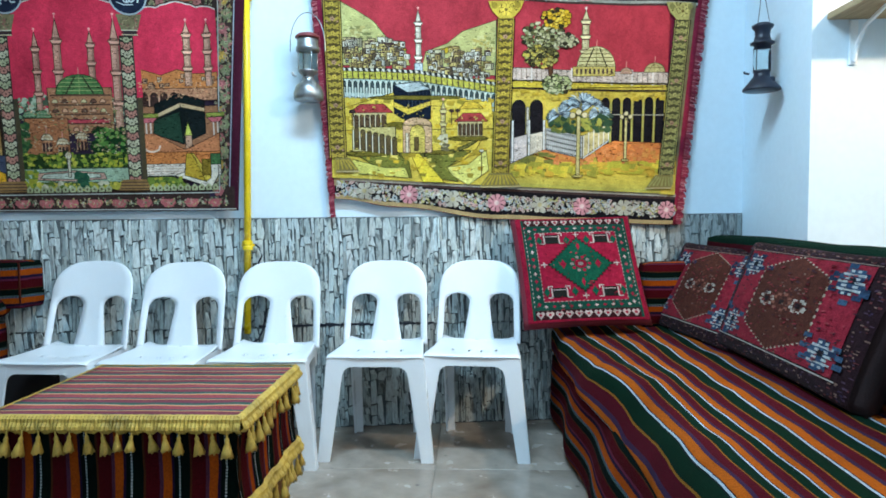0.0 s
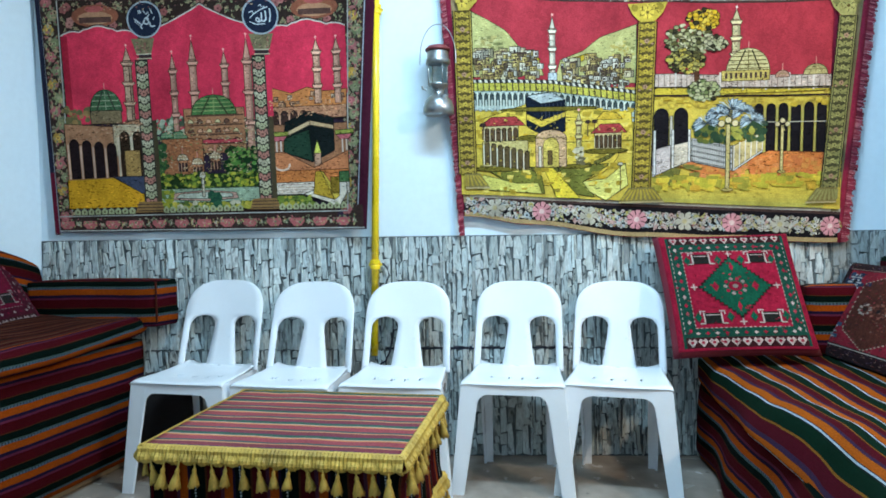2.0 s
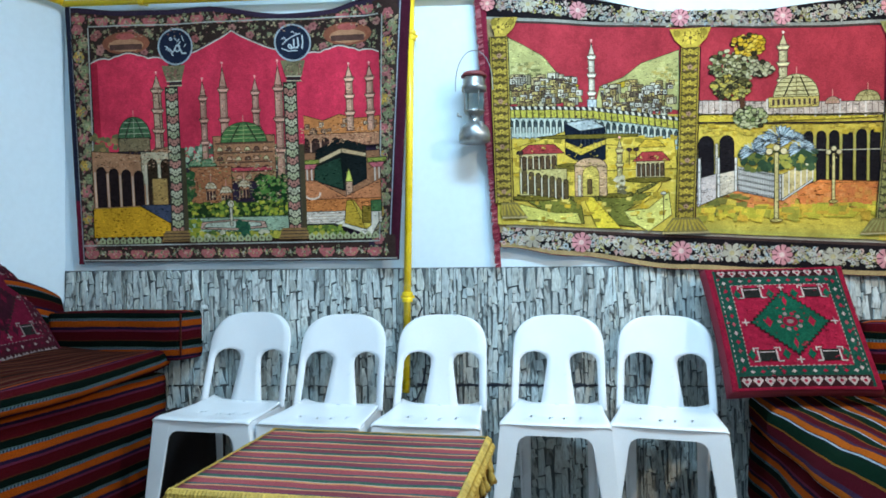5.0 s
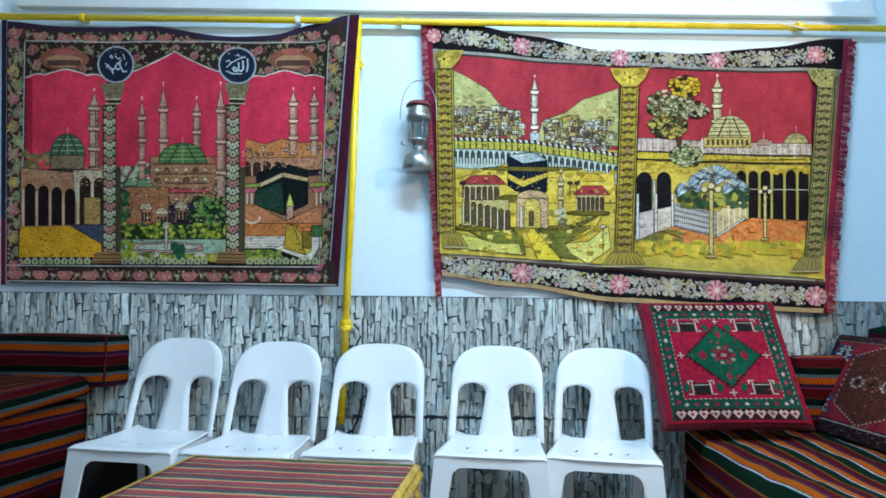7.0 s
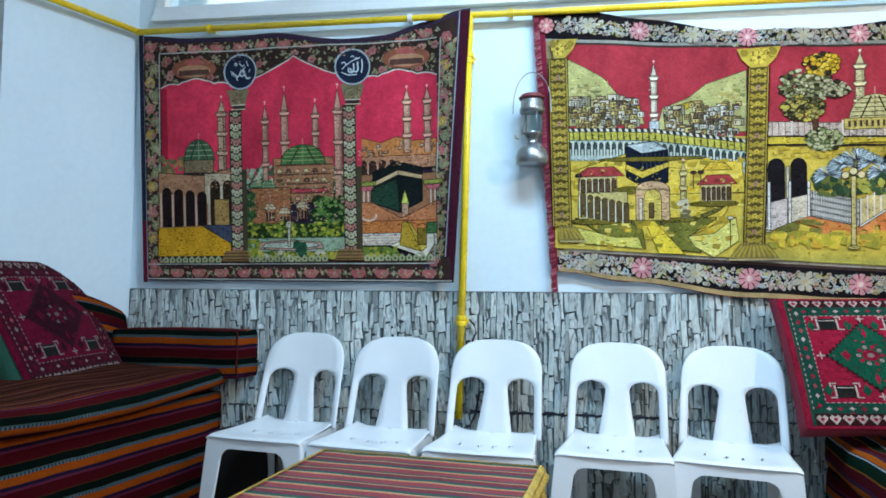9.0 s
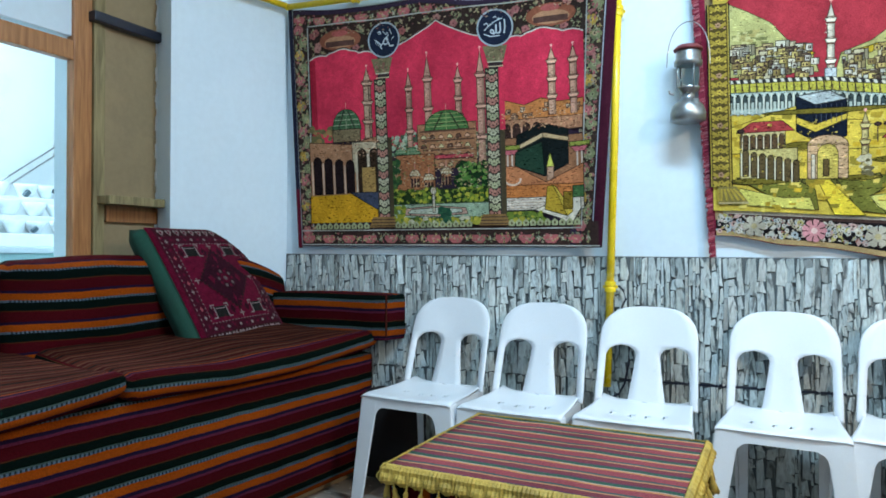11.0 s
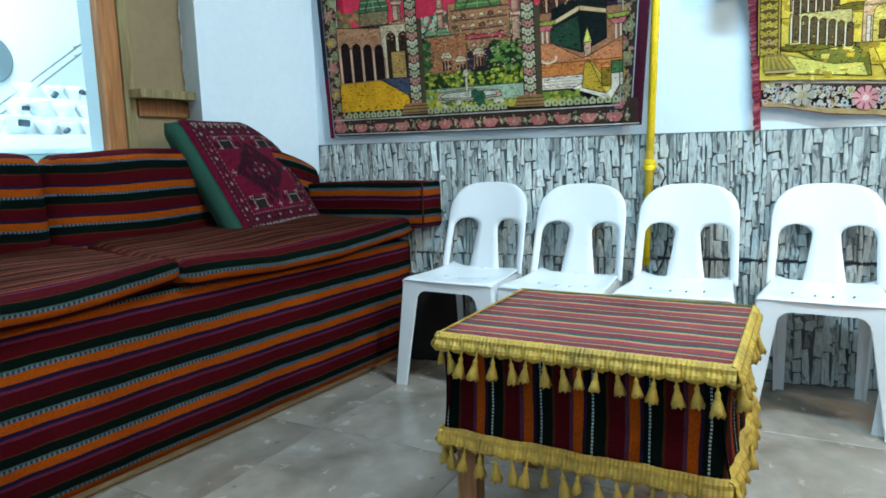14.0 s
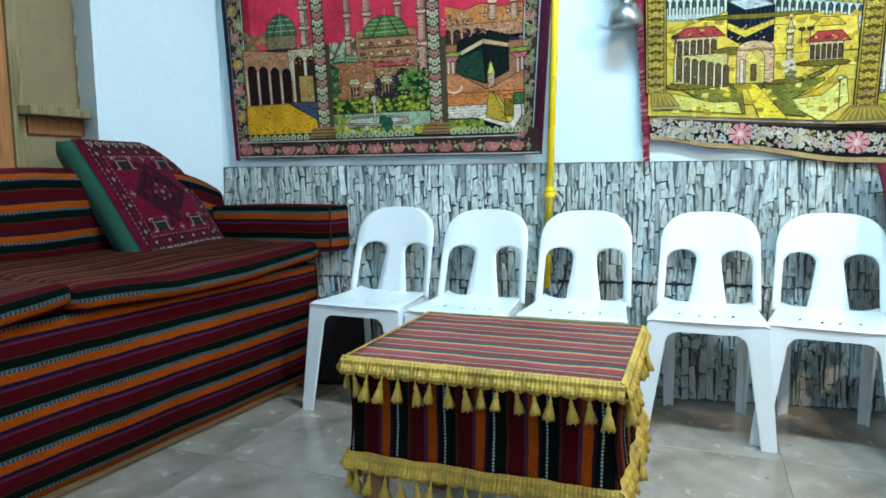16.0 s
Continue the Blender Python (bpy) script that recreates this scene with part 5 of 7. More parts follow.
    c.clumps(206, 398, 406, 424, 60, 9, [(0.02, 0.04, 0.012)], 15)
    c.clumps(206, 396, 406, 422, 100, 5, [(0.34, 0.34, 0.03), (0.20, 0.26, 0.03), (0.06, 0.11, 0.02), (0.45, 0.42, 0.05)], 6)
    c.rect(204, 424, 404, 450, (0.30, 0.40, 0.28))
    c.poly([(232, 444), (240, 432), (300, 428), (358, 433), (362, 444), (300, 448)], (0.50, 0.30, 0.24))
    c.poly([(242, 441), (250, 434), (300, 431), (350, 435), (352, 441), (300, 444)], (0.48, 0.52, 0.42))
    c.line(296, 398, 296, 440, 5, (0.55, 0.5, 0.38))
    c.ellipse(296, 400, 6, 7, (0.6, 0.55, 0.42), 8)
    c.rect(200, 450, 404, 464, (0.10, 0.14, 0.03))
    c.clumps(202, 428, 236, 460, 40, 7, [(0.30, 0.30, 0.03), (0.12, 0.18, 0.03)], 7)
    c.clumps(236, 450, 402, 462, 80, 6, [(0.34, 0.32, 0.04), (0.10, 0.16, 0.03), (0.5, 0.42, 0.06), (0.55, 0.5, 0.36)], 8)
    c.clumps(308, 434, 330, 458, 16, 9, [(0.02, 0.07, 0.04), (0.03, 0.10, 0.05)], 9)
    # east picture
    c.poly([(430, 244), (470, 256), (500, 246), (530, 254), (574, 252), (572, 300), (428, 300)], (0.52, 0.20, 0.06))
    c.town(432, 570, 262, 282, 16, [(0.55, 0.32, 0.18), (0.62, 0.48, 0.32)], BARK, 10, 8)
    c.minaret(520, 157, 276, 18, (0.62, 0.36, 0.24), 2)
    c.minaret(557, 157, 276, 18, (0.58, 0.32, 0.22), 2)
    c.rect(426, 280, 572, 302, (0.46, 0.22, 0.12))
    c.arcade(428, 500, 288, 312, 4, None, (0.05, 0.025, 0.02), (0.55, 0.3, 0.2))
    c.rect(426, 312, 572, 400, (0.30, 0.14, 0.07))
    c.poly([(455, 308), (500, 289), (546, 302), (546, 362), (504, 382), (450, 362)], (0.008, 0.012, 0.012))
    c.poly([(456, 326), (502, 306), (502, 314), (456, 334)], (0.62, 0.45, 0.25))
    c.poly([(502, 306), (546, 316), (546, 323), (502, 314)], (0.55, 0.38, 0.2))
    c.poly([(452, 338), (500, 322), (504, 380), (450, 362)], (0.02, 0.05, 0.03))
    for x in (432, 556):
        c.poly([(x - 8, 332), (x + 26, 332), (x + 18, 342), (x + 2, 342)], (0.55, 0.14, 0.16))
        c.rect(x - 8, 325, x + 28, 333, (0.30, 0.34, 0.06))
        c.rect(x + 4, 342, x + 7, 366, (0.6, 0.5, 0.4))
        c.rect(x + 12, 342, x + 15, 366, (0.6, 0.5, 0.4))
    c.poly([(514, 342), (507, 366), (521, 366)], (0.55, 0.58, 0.10))
    c.rect(508, 366, 520, 394, (0.50, 0.30, 0.20))
    c.poly([(418, 362), (452, 362), (506, 392), (572, 362), (572, 402), (418, 402)], (0.50, 0.19, 0.08))
    c.rect(418, 396, 572, 422, (0.52, 0.18, 0.05))
    for k in range(12):
        q = math.pi * k / 11
        c.line(446 - 14 * math.cos(q), 386 + 9 * math.sin(q), 446 - 14 * math.cos(q + 0.28), 386 + 9 * math.sin(q + 0.28), 3.5, (0.65, 0.5, 0.38))
    c.rect(418, 418, 572, 440, (0.62, 0.54, 0.44))
    for k in range(4):
        c.line(418, 422 + k * 5, 560, 422 + k * 5, 0.9, (0.3, 0.2, 0.16))
    c.poly([(484, 440), (530, 456), (548, 468), (566, 440), (566, 420), (540, 420)], (0.68, 0.62, 0.50))
    c.poly([(420, 442), (482, 442), (520, 464), (420, 464)], (0.14, 0.20, 0.03))
    c.clumps(420, 444, 500, 462, 40, 6, [(0.34, 0.32, 0.04), (0.08, 0.13, 0.03), (0.2, 0.26, 0.04)], 12)
    c.poly([(508, 400), (518, 398), (542, 440), (542, 452), (503, 440)], (0.45, 0.30, 0.03))
    c.poly([(518, 398), (522, 400), (552, 444), (542, 452)], (0.62, 0.46, 0.06))
    c.rect(536, 410, 552, 440, (0.22, 0.15, 0.02))
    c.poly([(552, 400), (572, 400), (572, 420), (552, 420)], (0.06, 0.14, 0.05))
    c.inked = 0.0
    # pillars, capitals, bases, and the row of leaves along the foot
    for x in (200, 420):
        dx = 3 if x == 420 else 0
        c.rect(x - dx + 2, 186, x + 15, 296, CRIM)
        c.rect(x - dx + 2, 296, x + 14, 446, (0.07, 0.055, 0.03))
        c.poly([(x - 22, 148), (x + 22, 148), (x + 14, 176), (x - 14, 176)], (0.20, 0.17, 0.09))
        for k in range(14):
            c.leafy(x + r.uniform(-15, 15), r.uniform(150, 174), 5, [(0.34, 0.28, 0.15), (0.12, 0.10, 0.06), (0.30, 0.12, 0.1)], r)
        for k in range(3):
            c.line(x - 14, 176 + k * 4, x + 14, 176 + k * 4, 2, [(0.55, 0.5, 0.36), BARK, (0.5, 0.42, 0.26)][k])
        c.pillar(x - dx - (6 if x == 200 else 4), 186, 446, 23, (0.035, 0.032, 0.024), [(0.36, 0.37, 0.22), (0.40, 0.18, 0.14), (0.46, 0.44, 0.30)], (0.05, 0.045, 0.035))
        c.poly([(x - 30, 446), (x + 12, 446), (x + 20, 466), (x - 38, 466)], (0.24, 0.14, 0.05))
        for k in range(3):
            c.line(x - 34, 451 + k * 6, x + 16, 451 + k * 6, 1.6, BARK)
    for k in range(40):
        a = 52 + k * 13
        if 158 < a < 216 or 374 < a < 432:
            continue
        c.poly([(a - 5, 468), (a - 6, 461), (a, 455), (a + 6, 461), (a + 5, 468)], (0.34, 0.36, 0.20))
        c.ellipse(a, 463, 2, 2.5, (0.1, 0.08, 0.04), 6)
    # medallions with worn white strokes
    for x, y, sd in ((206, 115, 21), (421, 117, 22)):
        c.ellipse(x, y, 33, 33, (0.36, 0.42, 0.46), 26)
        c.ellipse(x, y, 30, 30, NAVY, 26)
        pale = (0.50, 0.57, 0.60)

        def brush(points, w):
            for (ax, ay), (bx, by) in zip(points, points[1:]):
                c.line(x + ax, y + ay, x + bx, y + by, w, pale)
        if sd == 22:
            # upright strokes on a curved foot, with a loop and a long sweep above
            brush([(17, -13), (18, 0), (16, 11)], 2.6)
            brush([(9, -9), (10, 6), (6, 10), (2, 8), (2, -6)], 2.6)
            brush([(2, 8), (-3, 11), (-8, 8), (-7, 3), (-2, 5), (-3, 11)], 2.4)
            brush([(14, -16), (0, -11), (-12, -3), (-19, 4)], 1.8)
            brush([(-20, 10), (-8, 15), (8, 14)], 1.8)
            brush([(-20, -6), (-14, -9), (-12, -4)], 1.6)
            brush([(-3, -17), (1, -20), (3, -16)], 1.5)
            brush([(5, -14), (7, -17), (9, -14)], 1.3)
        else:
            # leaning strokes over a looped, tapering line
            brush([(20, 12), (12, 13), (9, 5), (3, 9), (-2, 5), (2, -3), (9, 0)], 2.8)
            brush([(9, 5), (4, -2), (10, -9)], 2.4)
            brush([(-2, 5), (-8, 12), (-5, 16)], 2.2)
            brush([(-2, -16), (4, -9), (8, -13)], 1.9)
            brush([(12, -19), (16, -9)], 1.9)
            brush([(-12, -14), (-8, -17), (-6, -12), (-11, -12)], 1.7)
            for k in range(4):
                brush([(-20 + k * 3, -2 + k * 2), (-15 + k * 3, 0 + k * 3), (-18 + k * 3, 5 + k * 2)], 1.5)
            brush([(16, 2), (20, -4)], 1.5)
    c.flecks(214, 296, 406, 398, 380, 3, [(0.10, 0.05, 0.03), (0.46, 0.30, 0.17), (0.20, 0.20, 0.07), (0.5, 0.4, 0.26)], 31)
    c.flecks(46, 296, 188, 330, 120, 3, [(0.14, 0.07, 0.04), (0.50, 0.30, 0.18)], 34)
    c.flecks(428, 262, 570, 300, 160, 3, [(0.14, 0.06, 0.04), (0.60, 0.34, 0.18)], 35)
    c.flecks(50, 80, 575, 96, 160, 3, [(0.05, 0.03, 0.03), (0.40, 0.28, 0.18), (0.2, 0.08, 0.07)], 33)
    c.done("picture", t, M_VELVET, "woven picture of minarets, domes and courtyards")
    return t


def tapestry_east():
    t = thing("tapestry", 0, 0, 0, 0, "gold and crimson velvet tapestry of a walled courtyard, sagging", "tapestry")
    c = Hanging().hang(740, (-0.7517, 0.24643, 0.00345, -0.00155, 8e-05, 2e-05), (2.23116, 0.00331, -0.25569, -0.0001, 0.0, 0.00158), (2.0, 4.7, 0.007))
    top = lerp_at([(745, 36), (800, 38), (930, 62), (1080, 92), (1220, 95), (1370, 84), (1470, 70), (1520, 68)])
    bot = lerp_at([(745, 488), (790, 490), (900, 508), (1100, 536), (1250, 545), (1460, 555), (1520, 555)])
    left = lambda b: 748 + 26 * (b - 40) / 450
    right = lambda b: 1508 - 40 * (b - 70) / 480
    c.base(left, right, top, bot, t, M_VELVET, (0.26, 0.022, 0.05))
    # tilt of the woven frame: b of a level line at a
    def lv(b, a):
        k = (b - 100) / 390
        return b + (a - 780) / 660 * (34 * (1 - k) + 46 * k) - 7 * math.sin(math.pi * max(0, min(1, (a - 780) / 660))) * (k - 1)
    r = c.rng(9)
    xl = lambda b: 765 + 17 * (b - 60) / 430
    xr = lambda b: 1489 - 38 * (b - 90) / 460
    # gold edge threads and dark border ground
    n = 22
    for k in range(n):
        s0, s1 = k / n, (k + 1) / n
        for b0, b1, rgb in ((46, 88, (0.012, 0.010, 0.012)), (88, 93, (0.30, 0.30, 0.26)), (93, 97, BARK), (448, 453, (0.50, 0.48, 0.40)), (453, 458, BARK), (458, 492, (0.012, 0.010, 0.012)), (492, 500, (0.42, 0.30, 0.14))):
            def pt(s, b):
                a = xl(b) + (xr(b) - xl(b)) * s
                if b < 90:
                    f = (b - 46) / 42
                    return (a, top(a) * (1 - f) + lv(88, a) * f)
                if b > 490:
                    return (a, bot(a) - (500 - b) - 1)
                if b > 457:
                    f = (b - 458) / 34
                    return (a, lv(458, a) * (1 - f) + (bot(a) - 9) * f)
                return (a, lv(b, a))
            c.poly([pt(s0, b0), pt(s1, b0), pt(s1, b1), pt(s0, b1)], rgb)
    for k in range(12):
        b0, b1 = 92 + k * 31, 92 + (k + 1) * 31
        c.poly([(xl(b0), b0), (xl(b0) + 12, b0), (xl(b1) + 12, b1), (xl(b1), b1)], (0.34, 0.24, 0.12))
        q0, q1 = b0 + 32, b1 + 34
        c.poly([(xr(q0) - 14, q0), (xr(q0), q0), (xr(q1), q1), (xr(q1) - 14, q1)], (0.20, 0.17, 0.09))
    white = [(0.55, 0.52, 0.44), (0.45, 0.47, 0.42), (0.40, 0.36, 0.24), (0.52, 0.40, 0.36)]
    def garland(mid, s):
        for k in range(330):
            a = 786 + k * 2.02 + r.uniform(-2, 2)
            y = mid(a) + r.uniform(-15, 15) * s
            q = r.random()
            if q < 0.45:
                c.leafy(a, y, r.uniform(2.5, 5), white, r)
            elif q < 0.75:
                c.ellipse(a, y, 3.2, 3.2, r.choice(white), 7)
                c.ellipse(a, y, 1.3, 1.3, BARK, 5)
            else:
                c.leafy(a, y, 4.5, [(0.40, 0.36, 0.10), (0.30, 0.12, 0.10), (0.34, 0.37, 0.36)], r)
        for k in range(9):
            a = 838 + k * 86 - 86 * 0
            if a > 1450:
                break
            if k % 2:
                c.flower(a, mid(a), 19 * s, (0.62, 0.28, 0.30), (0.75, 0.55, 0.5), 9)
            else:
                c.flower(a, mid(a), 18 * s, (0.44, 0.41, 0.32), (0.45, 0.38, 0.2), 6)
    WHITE = white + [(0.60, 0.56, 0.46), (0.50, 0.47, 0.36), (0.42, 0.38, 0.12), (0.36, 0.44, 0.46)]
    c.lace(lambda s: (784 + 676 * s, (lv(458, 784 + 676 * s) + bot(784 + 676 * s) - 9) / 2), 620, (2, 15), WHITE, 65, 3.4)
    c.lace(lambda s: (784 + 690 * s, (lv(88, 784 + 690 * s) + top(784 + 690 * s)) / 2 + 3), 560, (2, 13), WHITE, 66, 3.0)
    BUDS = [(0.58, 0.55, 0.47), (0.50, 0.50, 0.44), (0.46, 0.42, 0.16), (0.40, 0.46, 0.48), (0.52, 0.34, 0.30)]
    c.lace(lambda s: (786 + 672 * s, (lv(458, 786 + 672 * s) + bot(786 + 672 * s) - 9) / 2), 230, (2, 13), BUDS, 67, 6.0)
    c.lace(lambda s: (786 + 684 * s, (lv(88, 786 + 684 * s) + top(786 + 684 * s)) / 2 + 3), 150, (2, 11), [tuple(q * 0.6 for q in b) for b in BUDS], 68, 5.0)
    garland(lambda a: (lv(458, a) + bot(a) - 9) / 2, 1.0)
    garland(lambda a: (lv(88, a) + top(a)) / 2 + 2, 0.85)
    c.flower(768, 66, 14, (0.62, 0.25, 0.25), (0.7, 0.5, 0.4), 8)
    # crimson sky, gold ground in two bays
    def bay(x0, x1, rgb, b0, b1):
        m = 8
        for k in range(m):
            a0, a1 = x0 + (x1 - x0) * k / m, x0 + (x1 - x0) * (k + 1) / m
            c.poly([(a0, lv(b0, a0)), (a1, lv(b0, a1)), (a1, lv(b1, a1)), (a0, lv(b1, a0))], rgb)
    RED = (0.36, 0.036, 0.050)
    GOLDY = (0.58, 0.44, 0.065)
    bay(778, 804, GOLDY, 200, 449)
    bay(1424, 1456, GOLDY, 240, 449)
    bay(800, 1096, RED, 98, 250)
    bay(800, 1096, GOLDY, 245, 448)
    bay(1120, 1432, RED, 98, 240)
    bay(1120, 1432, GOLDY, 225, 448)
    # the ground deepens to olive towards its foot
    for k in range(7):
        f = k / 6
        bay(1124, 1426, (0.66 - 0.22 * f * f, 0.49 - 0.10 * f * f, 0.055 + 0.02 * f), 396 + k * 7.4, 396 + (k + 1) * 7.4)
    # west bay: hills, town, arcade
    c.inked = 1.2
    HILL, HILL2 = (0.44, 0.42, 0.16), (0.54, 0.50, 0.22)
    c.poly([(800, 124), (830, 140), (862, 160), (885, 188), (920, 208), (930, 240), (800, 240)], HILL)
    c.poly([(960, 214), (1000, 200), (1030, 178), (1094, 158), (1094, 260), (950, 250)], HILL)
    c.flecks(806, 165, 850, 195, 40, 8, [HILL2, (0.22, 0.22, 0.08), (0.40, 0.34, 0.12)], 41)
    c.flecks(1045, 185, 1085, 215, 40, 8, [HILL2, (0.24, 0.24, 0.08), (0.44, 0.36, 0.1)], 42)
    c.poly([(890, 192), (925, 212), (905, 218)], (0.60, 0.42, 0.03))
    c.poly([(960, 216), (1010, 205), (1000, 218)], (0.60, 0.42, 0.03))
    TOWN = [(0.56, 0.50, 0.32), (0.40, 0.30, 0.10), (0.64, 0.60, 0.46), (0.52, 0.42, 0.20), (0.44, 0.44, 0.34)]
    c.town(802, 925, 200, 248, 46, TOWN, BARK, 43, 15)
    c.town(962, 1090, 222, 272, 46, TOWN, BARK, 44, 15)
    SMALL = [(0.66, 0.63, 0.52), (0.30, 0.22, 0.08), (0.58, 0.46, 0.16), (0.14, 0.11, 0.06), (0.50, 0.50, 0.42)]
    c.town(804, 930, 206, 250, 60, SMALL, BARK, 46, 9)
    c.town(960, 1090, 216, 268, 60, SMALL, BARK, 47, 9)
    c.minaret(946, 134, 258, 15, (0.62, 0.56, 0.44), 2)
    c.rect(938, 236, 954, 256, (0.45, 0.50, 0.52))
    ROOF = lambda a: 250 + (a - 800) * 0.035 if a < 950 else 256 + (a - 950) * 0.16
    for k in range(28):
        a0 = 800 + k * 10.5
        a1 = a0 + 10.5
        c.poly([(a0, ROOF(a0) - 6), (a1, ROOF(a1) - 6), (a1, ROOF(a1)), (a0, ROOF(a0))], (0.05, 0.05, 0.05))
        c.poly([(a0 + 2, ROOF(a0) - 6), (a0 + 7, ROOF(a1) - 6), (a0 + 9, ROOF(a1)), (a0 + 4, ROOF(a0))], (0.62, 0.60, 0.50))
        c.poly([(a0, ROOF(a0)), (a1, ROOF(a1)), (a1, ROOF(a1) + 14), (a0, ROOF(a0) + 14)], (0.44, 0.40, 0.06))
        c.line(a0, ROOF(a0), a0 + 2, ROOF(a0) + 14, 1.4, BARK)
        c.poly([(a0, ROOF(a0) + 14), (a1, ROOF(a1) + 14), (a1, ROOF(a1) + 48), (a0, ROOF(a0) + 48)], (0.36, 0.44, 0.40))
        c.poly([(a0 + 2, ROOF(a0) + 40), (a0 + 2, ROOF(a0) + 22), (a0 + 5, ROOF(a0) + 17), (a0 + 8, ROOF(a0) + 22), (a0 + 8, ROOF(a0) + 40)], (0.05, 0.07, 0.07))
        c.line(a0, ROOF(a0) + 16, a0, ROOF(a0) + 48, 2, (0.56, 0.58, 0.48))
        c.line(a0 + 5, ROOF(a0) + 30, a0 + 5, ROOF(a0) + 50, 4, (0.40, 0.46, 0.40))
    # courtyard
    c.ellipse(945, 375, 120, 62, (0.66, 0.49, 0.065), 26)
    c.poly([(800, 320), (900, 290), (1085, 310), (1090, 360), (800, 360)], (0.63, 0.47, 0.065))
    for k in range(30):
        q = radians(185 + k * 6)
        c.line(945 + 118 * math.cos(q), 365 - 44 * math.sin(q), 945 + 118 * math.cos(q + 0.1), 365 - 44 * math.sin(q + 0.1), 7, (0.14, 0.13, 0.03))
    c.poly([(812, 398), (900, 405), (925, 420), (930, 452), (880, 440)], (0.17, 0.17, 0.03))
    c.poly([(955, 405), (1050, 400), (1000, 432), (1020, 460), (985, 455)], (0.16, 0.16, 0.03))
    c.poly([(998, 432), (1040, 428), (1075, 400), (1080, 440), (1040, 468), (1010, 450)], (0.64, 0.60, 0.16))
    c.poly([(800, 410), (880, 432), (918, 432), (925, 452), (800, 440)], (0.62, 0.57, 0.13))
    c.poly([(928, 405), (945, 405), (994, 462), (952, 460)], (0.78, 0.60, 0.05))
    c.flecks(803, 300, 1088, 446, 170, 11, [(0.40, 0.28, 0.03), (0.70, 0.56, 0.12), (0.28, 0.22, 0.03), (0.60, 0.40, 0.03)], 48)
    # the black cube
    c.poly([(898, 276), (940, 270), (968, 284), (968, 340), (930, 350), (898, 330)], (0.008, 0.012, 0.022))
    c.poly([(898, 276), (945, 270), (968, 284), (925, 290)], (0.42, 0.48, 0.48))
    c.poly([(898, 308), (925, 320), (968, 306), (968, 314), (925, 332), (898, 318)], (0.62, 0.46, 0.06))
    for k in range(6):
        c.line(926 + k * 7, 290, 926 + k * 7, 318, 0.9, (0.05, 0.06, 0.09))
    # shadows on the courtyard
    for x, y, w, h in ((850, 404, 46, 6), (1040, 378, 40, 5), (905, 352, 24, 6), (985, 404, 30, 4), (940, 300, 90, 4)):
        c.ellipse(x, y, w, h, (0.16, 0.13, 0.02), 14)
    # small buildings
    for x, y, w in ((852, 320, 44), (1044, 338, 34)):
        c.rect(x - w * 0.7, y, x + w * 0.7, y + 36, (0.55, 0.46, 0.22))
        c.poly([(x - w * 0.9, y + 8), (x - w * 0.4, y - 8), (x + w * 0.6, y - 8), (x + w, y + 8)], (0.36, 0.05, 0.05))
        c.arcade(x - w * 0.7, x + w * 0.7, y + 12, y + 34, 6, None, (0.10, 0.06, 0.03), (0.66, 0.58, 0.40))
    c.poly([(1022, 322), (1036, 308), (1058, 310), (1070, 322)], (0.58, 0.40, 0.04))
    c.rect(818, 355, 900, 400, (0.50, 0.42, 0.16))
    for k in range(7):
        c.arcade(820 + k * 12, 832 + k * 12, 356 + k * 3, 396 + k * 2, 1, None, (0.10, 0.07, 0.03), (0.64, 0.60, 0.46))
    c.rect(914, 350, 970, 404, (0.55, 0.36, 0.20))
    c.ellipse(942, 352, 28, 15, (0.55, 0.36, 0.20), 14, 0, 180)
    c.arcade(922, 962, 352, 404, 1, None, (0.58, 0.46, 0.10), (0.70, 0.60, 0.44))
    c.rect(936, 374, 944, 400, (0.12, 0.08, 0.03))
    c.minaret(992, 302, 400, 13, (0.50, 0.42, 0.18), 2)
    c.clumps(980, 372, 1006, 404, 14, 7, [(0.60, 0.54, 0.36), (0.14, 0.12, 0.06)], 45)
    for x in (818, 820, 1008, 1020, 1066):
        c.line(x, 325 if x < 1060 else 402, x, 352 if x < 1060 else 450, 1.5, BARK)
        c.ellipse(x, 325 if x < 1060 else 402, 5, 3, (0.65, 0.6, 0.45) if x > 1060 else BARK, 7)
    # east bay
    c.rect(1120, 268, 1430, 284, (0.52, 0.40, 0.04))
    wl_ = lambda a: 246 + (a - 1120) * 0.035
    for k in range(31):
        a = 1122 + k * 10
        c.poly([(a, wl_(a)), (a + 10, wl_(a + 10)), (a + 10, wl_(a) + 24), (a, wl_(a) + 24)], (0.50, 0.40, 0.33))
        c.line(a, wl_(a), a, wl_(a) + 24, 0.9, (0.3, 0.2, 0.16))
        if k % 4 == 0:
            c.line(a, wl_(a) - 4, a, wl_(a) + 26, 3, (0.62, 0.55, 0.48))
    c.minaret(1268, 134, 245, 20, (0.56, 0.48, 0.26), 2, tip=(0.7, 0.6, 0.5))
    c.dome(1290, 248, 38, 42, (0.52, 0.46, 0.22), (0.10, 0.08, 0.02), 6)
    c.rect(1244, 244, 1328, 262, (0.48, 0.38, 0.10))
    for k in range(9):
        c.rect(1250 + k * 8.6, 248, 1254 + k * 8.6, 258, BARK)
    c.dome(1405, 256, 20, 18, (0.40, 0.34, 0.14), (0.2, 0.16, 0.06), 2)
    c.dome(1350, 258, 12, 12, (0.48, 0.28, 0.20), (0.3, 0.2, 0.1), 2)
